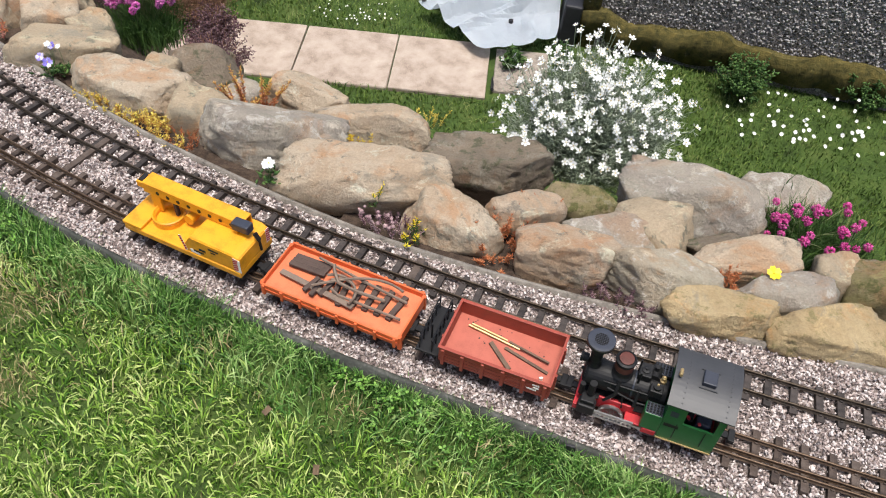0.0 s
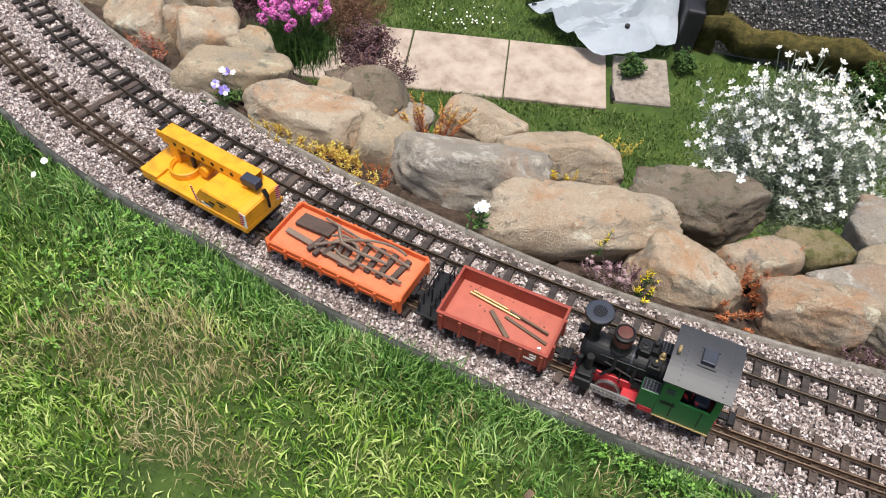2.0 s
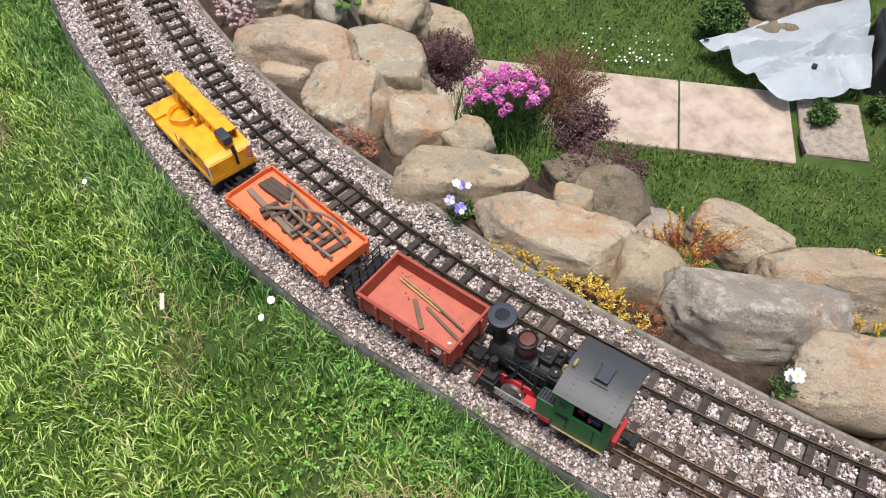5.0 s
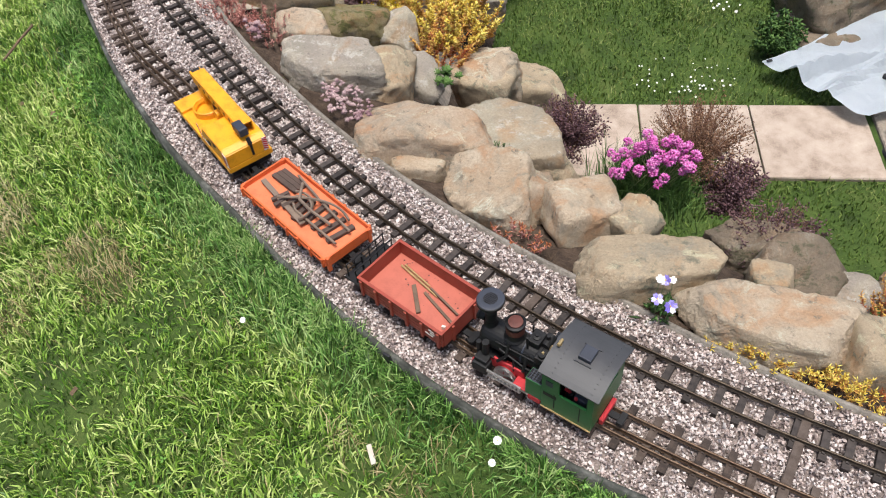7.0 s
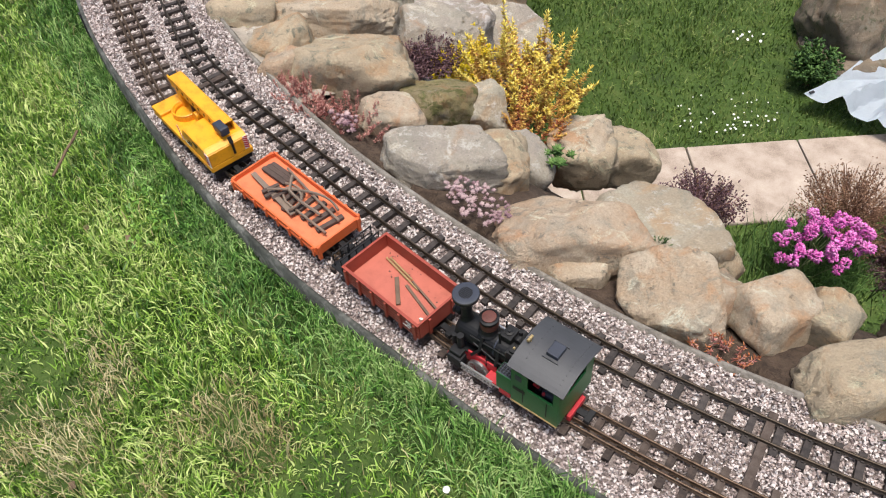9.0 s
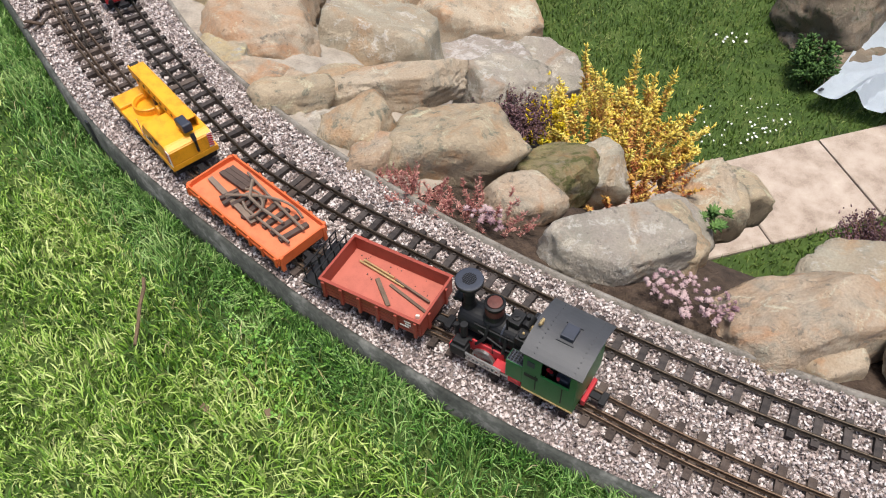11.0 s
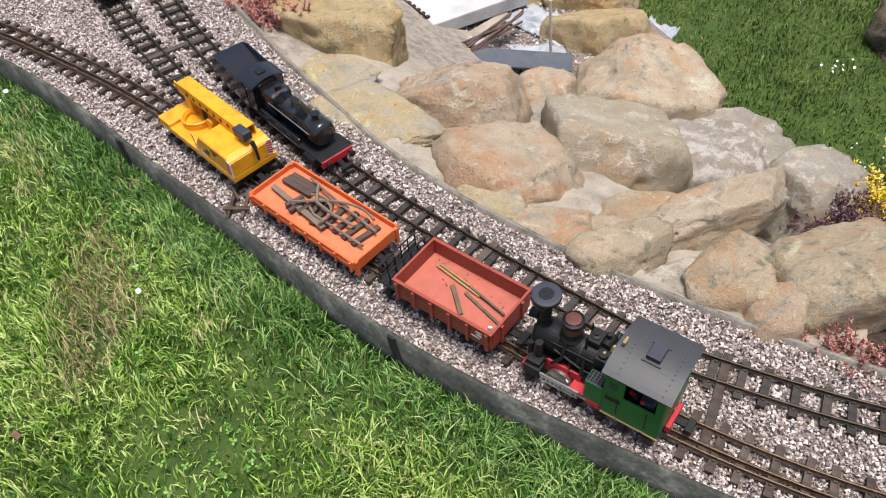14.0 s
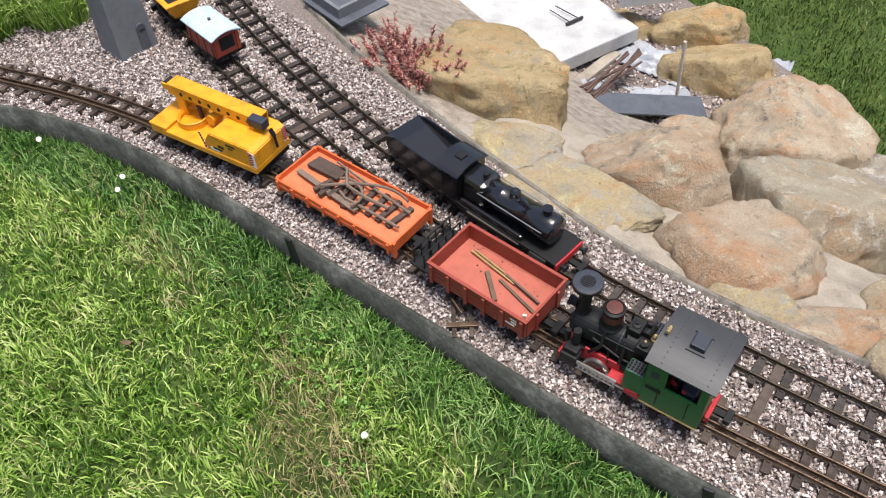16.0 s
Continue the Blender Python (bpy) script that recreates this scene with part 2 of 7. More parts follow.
NEAR_EDGE = [(2.700, 0.330), (2.000, 0.430), (1.500, 0.525), (1.138, 0.598), (0.866, 0.658), (0.594, 0.718), (0.328, 0.784), (0.071, 0.859), (-0.176, 0.944), (-0.414, 1.038), (-0.655, 1.129), (-0.876, 1.240), (-1.080, 1.368), (-1.267, 1.513), (-1.446, 1.666), (-1.625, 1.819), (-1.791, 1.985), (-1.947, 2.161), (-2.091, 2.349), (-2.231, 2.541), (-2.366, 2.738), (-2.485, 2.951), (-2.589, 3.179), (-2.690, 3.410), (-2.790, 3.642), (-2.885, 3.879), (-2.989, 4.107), (-3.111, 4.317), (-3.262, 4.498), (-3.460, 4.660), (-3.750, 4.820), (-4.200, 4.970)]
SIDING = [(-2.46, 3.22), (-2.54, 3.48), (-2.605, 3.72), (-2.665, 3.96), (-2.715, 4.2), (-2.755, 4.45), (-2.79, 4.75), (-2.82, 5.1), (-2.84, 5.6)]


def smooth_line(points, step=0.01):
    p = np.array(points, float)
    q = np.vstack([2 * p[0] - p[1], p, 2 * p[-1] - p[-2]])
    u = np.linspace(0, 1, 40, endpoint=False)[:, None]
    out = [0.5 * (2 * b + (c - a) * u + (2 * a - 5 * b + 4 * c - d) * u**2 + (3 * b - a - 3 * c + d) * u**3) for a, b, c, d in zip(q, q[1:], q[2:], q[3:])]
    out = np.vstack(out + [p[-1:]])
    s = np.r_[0, np.cumsum(np.linalg.norm(np.diff(out, axis=0), axis=1))]
    g = np.arange(0, s[-1], step)
    return np.c_[np.interp(g, s, out[:, 0]), np.interp(g, s, out[:, 1])]


def normals(line):
    t = np.gradient(line, axis=0)
    t /= np.linalg.norm(t, axis=1)[:, None]
    return t, np.c_[-t[:, 1], t[:, 0]]


LINE = {k: smooth_line(v) for k, v in (("front", FRONT), ("back", BACK), ("siding", SIDING), ("far", FAR_EDGE), ("near", NEAR_EDGE))}


def nearest(p, line, chunk=4000):
    """Distance along the line, and sideways from it (positive on the lawn's side), of points (n, 2)."""
    t, nrm = normals(line)
    s, side = np.empty(len(p)), np.empty(len(p))
    for i in range(0, len(p), chunk):
        q = p[i : i + chunk]
        k = ((q[:, None] - line[None, ::2]) ** 2).sum(-1).argmin(1) * 2
        s[i : i + chunk] = k * 0.01 + ((q - line[k]) * t[k]).sum(1)
        dist = np.linalg.norm(q - line[k], axis=1)
        side[i : i + chunk] = np.sign(((q - line[k]) * nrm[k]).sum(1)) * dist
    return s, side


def ribbon(name, line, half, z0, z1, mat, seed=0, wob=0.0):
    """A long board that follows a line."""
    t, nrm = normals(line)
    rng = np.random.RandomState(seed)
    n = len(line)
    w = np.interp(np.arange(n), np.arange(0, n, 25), rng.uniform(-wob, wob, len(range(0, n, 25)))) if wob else np.zeros(n)
    rows = np.stack([np.c_[line + nrm * (half + w[:, None]), np.full(n, z0)], np.c_[line + nrm * (half + w[:, None]), z1 + w], np.c_[line + nrm * (w[:, None] - half), z1 + w], np.c_[line + nrm * (w[:, None] - half), np.full(n, z0)]], 1)
    i = np.arange(n - 1)[:, None] * 4
    k = np.arange(4)[None]
    f = np.stack([i + k, i + (k + 1) % 4, i + 4 + (k + 1) % 4, i + 4 + k], -1).reshape(-1, 4)
    return raw(name, rows.reshape(-1, 3), f, mat)


# ---- ground ----
def lawn_height(x, y):
    """The upper lawn beside the line: level with the ballast at one end, lower at the other."""
    k = np.clip((-1.2 - x) / 1.2, 0, 1)
    return -0.022 - 0.062 * k * k * (3 - 2 * k)


def bank_height(d, x, y):
    """The rockery: steep at the fence end, wider and flatter at the station end, down to the lower lawn."""
    steep = np.interp(d, [0, 0.04, 0.3, 0.5, 0.68, 0.8], [-0.01, -0.03, -0.13, -0.35, -0.85, -1.03])
    wide = np.interp(d, [0, 0.04, 0.3, 0.6, 0.9, 1.25, 1.5], [-0.01, -0.03, -0.14, -0.34, -0.5, -0.62, -1.03])
    k = np.clip((-1.0 - x) / 0.5, 0, 1) * np.clip((y - 2.4) / 0.6, 0, 1)
    return steep + (wide - steep) * k


def ground_height(p):
    _, far = nearest(p, LINE["far"])
    _, near = nearest(p, LINE["near"])
    z = np.full(len(p), -0.13)
    z = np.where(far < 0, bank_height(-far, p[:, 0], p[:, 1]), z)
    z = np.where((near > -0.05) & (far > 0), lawn_height(p[:, 0], p[:, 1]) - 0.012, z)
    return z


gx = np.r_[-400, -60, -15, -7, np.arange(-4.6, 3.0, 0.06), 5, 12, 60, 400]
gy = np.r_[-400, -60, -10, -2.0, np.arange(-0.8, 6.4, 0.06), 9, 14, 60, 400]
gp = np.stack(np.meshgrid(gx, gy), -1).reshape(-1, 2)
gz = ground_height(gp)
gz = gz + np.array([0.008 * noise.noise((x * 3, y * 3, 0)) for x, y in gp]) * (gz < -0.02)
gi = (np.arange(len(gy) - 1)[:, None] * len(gx) + np.arange(len(gx) - 1)[None]).reshape(-1)
ground = raw("ground", np.c_[gp, gz], np.stack([gi, gi + 1, gi + 1 + len(gx), gi + len(gx)], -1), M["turf"], True)
tagged(ground, "green lawn ground with soil under a rockery bank", "ground", kind="structure")
ground.data.materials.append(M["soil"])
ground.data.materials.append(M["rubble"])
cent = gp[gi] + 0.03
_, cf = nearest(cent, LINE["far"])
_, cn = nearest(cent, LINE["near"])
ground.data.polygons.foreach_set("material_index", np.where((cf < 0.02) & (gz[gi] > -0.97), np.where((cent[:, 0] < -1.2) & (cent[:, 1] > 2.9), 2, 1), 0).astype(np.int32))



def bed():
    """The level bed under the ballast, from board to board."""
    near = LINE["near"]
    far = LINE["far"][np.array([np.linalg.norm(LINE["far"] - q, axis=1).argmin() for q in near])]
    v = np.stack([np.c_[near + (far - near) * k, np.full(len(near), -0.0105)] for k in np.linspace(0, 1, 9)], 1)
    i = (np.arange(len(near) - 1)[:, None] * 9 + np.arange(8)[None]).reshape(-1)
    return raw("ballast_bed", v.reshape(-1, 3), np.stack([i, i + 1, i + 10, i + 9], -1), M["bed"], True)


tagged(bed(), "fine gravel bed under the tracks, darkened as shade between the chips", "gravel bed", kind="structure")

# ---- edging boards ----
tagged(ribbon("edging_near", LINE["near"], 0.005, -0.16, 0.003, M["felt"], 3, 0.004), "weathered grey-green edging board between lawn and ballast", "edging", kind="structure")
tagged(ribbon("edging_far", LINE["far"], 0.0045, -0.12, 0.004, M["timber"], 4, 0.003), "weathered grey timber edging board beside the rockery", "edging", kind="structure")


# ---- ballast stones ----
def ballast():
    rng = np.random.RandomState(5)
    near = LINE["near"][::2]
    t, nrm = normals(near)
    n = 290000
    # width of the bed at each place, to the far board
    width = np.array([max(0.2, np.linalg.norm(LINE["far"] - q, axis=1).min()) for q in near])
    k = rng.choice(len(near), n, p=width / width.sum())
    off = rng.uniform(0.0, 1.0, n)
    p = near[k] - nrm[k] * (off * width[k])[:, None] + t[k] * rng.uniform(-0.012, 0.012, n)[:, None]
    _, nr = nearest(p, LINE["near"])
    _, fr = nearest(p, LINE["far"])
    keep = (nr < -0.008) & (fr > 0.008)
    # dense where the camera passes, by a stretch of the plan
    for key, half, pitch in (("front", 0.050, PITCH), ("back", 0.041, PITCH), ("siding", 0.041, PITCH)):
        s, side = nearest(p, LINE[key])
        on = (np.abs(side) < half) & (np.abs((s % pitch) - pitch / 2) < 0.0095)
        keep &= ~(on & (rng.uniform(size=n) > 0.03))
        keep &= ~((np.abs(np.abs(side) - 0.0235) < 0.004) & (rng.uniform(size=n) > 0.1))
    p = p[keep]
    n = len(p)
    # crushed chips: pyramids with every corner pulled about, their flat side in the bed
    chip = np.array([(1, 0, -0.3), (0, 1, -0.3), (-1, 0, -0.3), (0, -1, -0.3), (0, 0, 1)], float)
    tri = np.array([(0, 1, 4), (1, 2, 4), (2, 3, 4), (3, 0, 4)])
    size = rng.uniform(0.0024, 0.004, (n, 1, 3)) * np.array([1.15, 1.0, 0.9]) * rng.choice([0.8, 1.0, 1.0, 1.25], (n, 1, 1))
    v = (chip[None] * rng.uniform(0.7, 1.1, (n, 5, 1)) + rng.uniform(-0.42, 0.42, (n, 5, 3))) * size
    a, b = rng.uniform(0, 2 * np.pi, (2, n))
    b = b * 0.3
    ca, sa, cb, sb = np.cos(a), np.sin(a), np.cos(b), np.sin(b)
    rot = np.stack([np.stack([ca, -sa * cb, sa * sb], -1), np.stack([sa, ca * cb, -ca * sb], -1), np.stack([0 * a, sb, cb], -1)], 1)
    v = np.einsum("nij,nkj->nki", rot, v)
    z = rng.uniform(-0.0095, -0.002, n)
    v += np.c_[p, z][:, None]
    f = (tri[None] + np.arange(n)[:, None, None] * 5).reshape(-1, 3)
    return raw("ballast_gravel", v.reshape(-1, 3), f, M["gravel"])


PITCH = 0.047
tagged(ballast(), "pale pinkish-grey crushed stone ballast around the tracks", "gravel", kind="stuff")


# ---- tracks ----
def rail_mesh(name, line, off, mat, parent):
    """A rail of I-section, swept along the line."""
    t, nrm = normals(line)
    prof = [(-0.0034, 0.0015), (-0.0034, 0.003), (-0.0008, 0.0038), (-0.0008, 0.0078), (-0.0018, 0.0085), (-0.0018, 0.0112), (0.0018, 0.0112), (0.0018, 0.0085), (0.0008, 0.0078), (0.0008, 0.0038), (0.0034, 0.003), (0.0034, 0.0015)]
    k = len(prof)
    v = np.stack([np.c_[line + nrm * (off + a), np.full(len(line), z)] for a, z in prof], 1)
    i = np.arange(len(line) - 1)[:, None] * k
    j = np.arange(k)[None]
    f = np.stack([i + j, i + (j + 1) % k, i + k + (j + 1) % k, i + k + j], -1).reshape(-1, 4)
    ob = raw("rail", v.reshape(-1, 3), f, mat)
    ob.parent = parent
    return ob


def sleeper_mesh(length, mat, seed):
    bm = B()
    rng = random.Random(seed)
    box(bm, -0.007, 0.007, -length / 2, length / 2, -0.012, 0.003)
    for y in (-0.0235, 0.0235):
        for e in (-1, 1):
            box(bm, -0.0028, 0.0028, y + e * 0.0042 - 0.0016, y + e * 0.0042 + 0.0016, 0.003, 0.0058)
    for v in bm.verts:
        v.co += Vector([rng.uniform(-0.0005, 0.0005) for _ in range(3)])
    me = bpy.data.meshes.new("sleeper")
    bm.to_mesh(me)
    bm.free()
    me.materials.append(mat)
    return me


def track(name, key, rails, mat_rail, mat_sleeper, length, label, long_at=(), seed=1):
    line = LINE[key]
    t, nrm = normals(line)
    top = tagged(new(name), label, "railway track")
    for off in rails:
        rail_mesh(name, line[::2], off, mat_rail, top)
    meshes = [sleeper_mesh(length, mat_sleeper, seed + i) for i in range(4)]
    rng = random.Random(seed)
    n = int(len(line) * 0.01 / PITCH)
    for i in range(n):
        k = int(round((i + 0.5) * PITCH / 0.01))
        if k >= len(line):
            break
        ob = new("sleeper", meshes[rng.randrange(4)])
        ob.parent = top
        ob.matrix_basis = Matrix.Translation((*line[k], rng.uniform(-0.0012, 0.0004))) @ Matrix.Rotation(math.atan2(t[k][1], t[k][0]) + rng.uniform(-0.03, 0.03), 4, "Z")
    return top


track("dual_gauge_track", "front", (-0.0235, 0.0105, 0.0235), M["rail_rust"], M["sleeper_worn"], 0.098, "rusty three-rail model railway track on brown sleepers in gravel", seed=11)
track("railway_track", "back", (-0.0235, 0.0235), M["rail"], M["sleeper"], 0.082, "dark two-rail model railway track on black-brown sleepers in gravel", seed=21)
track("siding_track", "siding", (-0.0235, 0.0235), M["rail"], M["sleeper"], 0.082, "dark two-rail siding track leading off the front line", seed=31)


# ---- rocks ----
def stone(x, y, z, w, d, h, yaw, kind, seed):
    """An angular quarried stone: a block cut by few planes, with crisp worn arrises, chips and pits."""
    rng = random.Random(seed * 7 + 3)
    spin = Euler((rng.uniform(-0.2, 0.2), rng.uniform(-0.2, 0.2), rng.uniform(-0.5, 0.5))).to_matrix()
    planes = []
    for axis, lo, hi in ((Vector((1, 0, 0)), 0.78, 0.95), (Vector((0, 1, 0)), 0.76, 0.92), (Vector((0, 0, 1)), 0.62, 0.8)):
        for e in (-1, 1):
            tip = Vector((rng.uniform(-0.34, 0.34), rng.uniform(-0.34, 0.34), rng.uniform(-0.22, 0.22)))
            planes.append(((spin @ (axis * e) + tip).normalized(), rng.uniform(lo, hi)))
    for i in range(6):
        v = Vector((rng.gauss(0, 1), rng.gauss(0, 1), rng.gauss(0.35, 0.7))).normalized()
        planes.append((v, rng.uniform(0.8, 1.0)))
    bm = B()
    bmesh.ops.create_icosphere(bm, subdivisions=5 if w > 0.2 else 4, radius=1.0)
    off = Vector((rng.uniform(-50, 50), rng.uniform(-50, 50), rng.uniform(-50, 50)))
    for v in bm.verts:
        n = v.co.normalized()
        cuts = sorted([hh / max(n.dot(p), 1e-3) for p, hh in planes if n.dot(p) > 0.05] + [1.2])
        gap = cuts[1] - cuts[0] if len(cuts) > 1 else 1.0
        c = n * (cuts[0] - 0.3 * max(0.0, 0.04 - gap))
        ragged = noise.noise(c * 6 + off)
        c += n * (0.05 * noise.fractal(c * 1.6 + off, 1.0, 2.0, 3) + 0.034 * noise.fractal(c * 5 + off, 0.7, 2.1, 6))
        c -= n * (0.16 * max(0.0, ragged - 0.18) * (1 if gap < 0.12 else 0.25))
        v.co = Vector((c.x * w * 0.565, c.y * d * 0.7, c.z * h * 0.72))
    ob = part("rock", bm, ROCK[kind], smooth=True)
    ob.matrix_basis = pose(x, y, z, rng.uniform(-6, 6), rng.uniform(-5, 5), yaw)
    words = {"tan": "tan sandstone rock", "buff": "buff weathered sandstone rock", "ochre": "yellowish sandstone boulder", "rust": "rust-brown stained sandstone rock", "grey": "grey lichen-spotted rock", "pale": "pale grey-buff rock", "dark": "dark brown weathered rock", "moss": "olive mossy rock", "pebble": "rough pebbly conglomerate rock", "slab": "flat pale stone bedded in mortar"}
    return tagged(ob, words[kind] + " in the garden rockery", "rock", "rockery stones")


stone(0.416, 1.259, -0.005, 0.427, 0.123, 0.125, 2, "tan", 1)
stone(0.146, 1.367, -0.021, 0.352, 0.145, 0.148, 4, "grey", 2)
stone(-0.083, 1.435, -0.034, 0.148, 0.121, 0.123, 10, "buff", 3)
stone(-0.288, 1.460, -0.015, 0.313, 0.122, 0.124, -2, "tan", 4)
stone(-0.518, 1.593, -0.016, 0.304, 0.128, 0.131, 5, "buff", 5)
stone(0.686, 1.460, -0.102, 0.295, 0.147, 0.150, 2, "dark", 6)
stone(0.629, 1.177, -0.037, 0.208, 0.131, 0.133, -5, "tan", 7)
stone(0.318, 1.596, -0.155, 0.302, 0.124, 0.126, -5, "tan", 8)
stone(0.138, 1.687, -0.148, 0.243, 0.099, 0.101, -5, "tan", 9)
stone(0.901, 1.114, 0.001, 0.219, 0.103, 0.105, 2, "rust", 10)
stone(1.009, 1.185, -0.027, 0.206, 0.096, 0.098, -0, "grey", 11)
stone(1.190, 1.406, -0.078, 0.333, 0.170, 0.173, -18, "grey", 12)
stone(1.111, 1.251, -0.036, 0.182, 0.126, 0.128, -20, "buff", 13)
stone(0.936, 1.317, -0.050, 0.197, 0.072, 0.073, 7, "moss", 14)
stone(1.134, 1.071, 0.003, 0.252, 0.095, 0.097, -2, "pale", 15)
stone(1.240, 0.993, 0.007, 0.225, 0.082, 0.084, 2, "ochre", 16)
stone(1.311, 1.184, -0.022, 0.278, 0.078, 0.079, 20, "tan", 17)
stone(1.389, 1.089, -0.003, 0.188, 0.080, 0.081, 18, "grey", 18)
stone(1.469, 0.989, -0.009, 0.279, 0.102, 0.104, 10, "ochre", 19)
stone(1.452, 1.525, -0.127, 0.235, 0.096, 0.098, 2, "grey", 20)
stone(1.526, 1.205, -0.047, 0.109, 0.095, 0.097, -0, "buff", 21)
stone(1.601, 1.178, -0.055, 0.121, 0.121, 0.124, 5, "moss", 22)
stone(1.274, 1.234, -0.034, 0.160, 0.048, 0.049, 14, "dark", 23)
stone(0.802, 1.236, -0.021, 0.148, 0.075, 0.077, 16, "rust", 24)
stone(-0.255, 1.611, -0.049, 0.089, 0.067, 0.068, -6, "buff", 25)
stone(-0.171, 1.688, -0.110, 0.200, 0.107, 0.108, -6, "dark", 26)
stone(-0.787, 1.979, -0.115, 0.218, 0.124, 0.125, 10, "buff", 27)
stone(-1.046, 1.879, -0.039, 0.147, 0.067, 0.068, 15, "tan", 28)
stone(-1.059, 1.981, -0.048, 0.378, 0.170, 0.172, -4, "rust", 29)
stone(-0.839, 2.031, -0.106, 0.326, 0.162, 0.164, -32, "pale", 30)
stone(-0.862, 1.800, -0.043, 0.214, 0.153, 0.155, -2, "tan", 31)
stone(-0.657, 1.766, -0.036, 0.175, 0.127, 0.128, 28, "tan", 32)
stone(-0.759, 1.819, -0.090, 0.112, 0.112, 0.215, -7, "rust", 33)
stone(-0.541, 1.763, -0.071, 0.122, 0.111, 0.113, -22, "buff", 34)
stone(-1.360, 2.249, -0.040, 0.295, 0.141, 0.143, -0, "grey", 35)
stone(-1.238, 2.273, -0.106, 0.217, 0.164, 0.167, -17, "buff", 36)
stone(-1.148, 2.362, -0.174, 0.166, 0.122, 0.124, 8, "grey", 37)
stone(-1.383, 2.563, -0.145, 0.203, 0.159, 0.161, 3, "moss", 38)
stone(-1.495, 2.435, -0.057, 0.167, 0.094, 0.095, 3, "rust", 39)
stone(-1.253, 2.592, -0.175, 0.140, 0.122, 0.124, 8, "pale", 40)
stone(-0.959, 2.544, -0.296, 0.206, 0.161, 0.164, -12, "tan", 41)
stone(-0.821, 2.630, -0.399, 0.196, 0.137, 0.139, -12, "buff", 42)
stone(-0.231, 1.805, -0.169, 0.238, 0.103, 0.105, -12, "dark", 43)
stone(-0.088, 1.655, -0.159, 0.157, 0.102, 0.103, -2, "grey", 44)
stone(-1.818, 2.739, -0.038, 0.190, 0.134, 0.136, -24, "buff", 45)
stone(-1.677, 2.927, -0.060, 0.347, 0.105, 0.106, 1, "tan", 46)
stone(-1.962, 2.899, -0.025, 0.199, 0.089, 0.090, -9, "buff", 47)
stone(-1.398, 2.940, -0.159, 0.262, 0.138, 0.140, 1, "grey", 48)
stone(-0.965, 2.508, -0.290, 0.172, 0.141, 0.143, -24, "buff", 49)
stone(-1.608, 2.647, -0.075, 0.319, 0.193, 0.196, -14, "buff", 50)
stone(-2.021, 3.274, -0.113, 0.299, 0.221, 0.226, -36, "rust", 51)
stone(-1.689, 3.356, -0.285, 0.388, 0.300, 0.306, -31, "pale", 52)
stone(-1.285, 3.725, -0.501, 0.468, 0.285, 0.291, -31, "tan", 53)
stone(-1.989, 2.962, -0.073, 0.217, 0.117, 0.119, -39, "rust", 54)
stone(-1.883, 2.761, -0.059, 0.226, 0.104, 0.106, -33, "grey", 55)
stone(-1.829, 3.008, -0.135, 0.262, 0.123, 0.126, -36, "buff", 56)
stone(-1.382, 3.376, -0.469, 0.374, 0.243, 0.248, -46, "pebble", 57)
stone(-1.121, 3.476, -0.579, 0.314, 0.206, 0.210, -51, "grey", 58)
stone(-2.032, 3.577, -0.113, 0.355, 0.187, 0.190, -36, "rust", 59)
stone(-1.812, 2.625, -0.028, 0.118, 0.098, 0.100, -66, "rust", 60)
stone(-2.171, 4.052, -0.109, 0.461, 0.242, 0.246, -67, "ochre", 61)
stone(-1.195, 4.108, -0.515, 0.383, 0.228, 0.232, -29, "ochre", 62)
stone(-1.134, 4.322, -0.464, 0.297, 0.153, 0.156, -39, "ochre", 63)
stone(-2.054, 3.022, -0.059, 0.229, 0.101, 0.102, -41, "rust", 64)
stone(-1.340, 4.504, -0.526, 0.282, 0.196, 0.200, -29, "ochre", 65)
stone(-1.576, 3.858, -0.437, 0.186, 0.130, 0.133, -39, "rust", 66)
stone(-1.129, 3.553, -0.533, 0.217, 0.115, 0.117, -49, "grey", 67)
stone(-2.284, 3.772, -0.040, 0.259, 0.127, 0.053, -51, "slab", 68)
stone(-2.255, 3.552, -0.030, 0.292, 0.152, 0.053, -57, "slab", 69)
stone(-2.139, 3.151, -0.030, 0.161, 0.084, 0.053, -54, "slab", 70)


# ---- the train ----
def paint(name, c, rough=0.4, metal=0.0, wear=0.75, spec=0.5):
    return material(name, [tuple(v * wear for v in c), c, tuple(min(1, v * 1.08) for v in c)], 35, rough, metal, 0.08, 500, spec=spec)


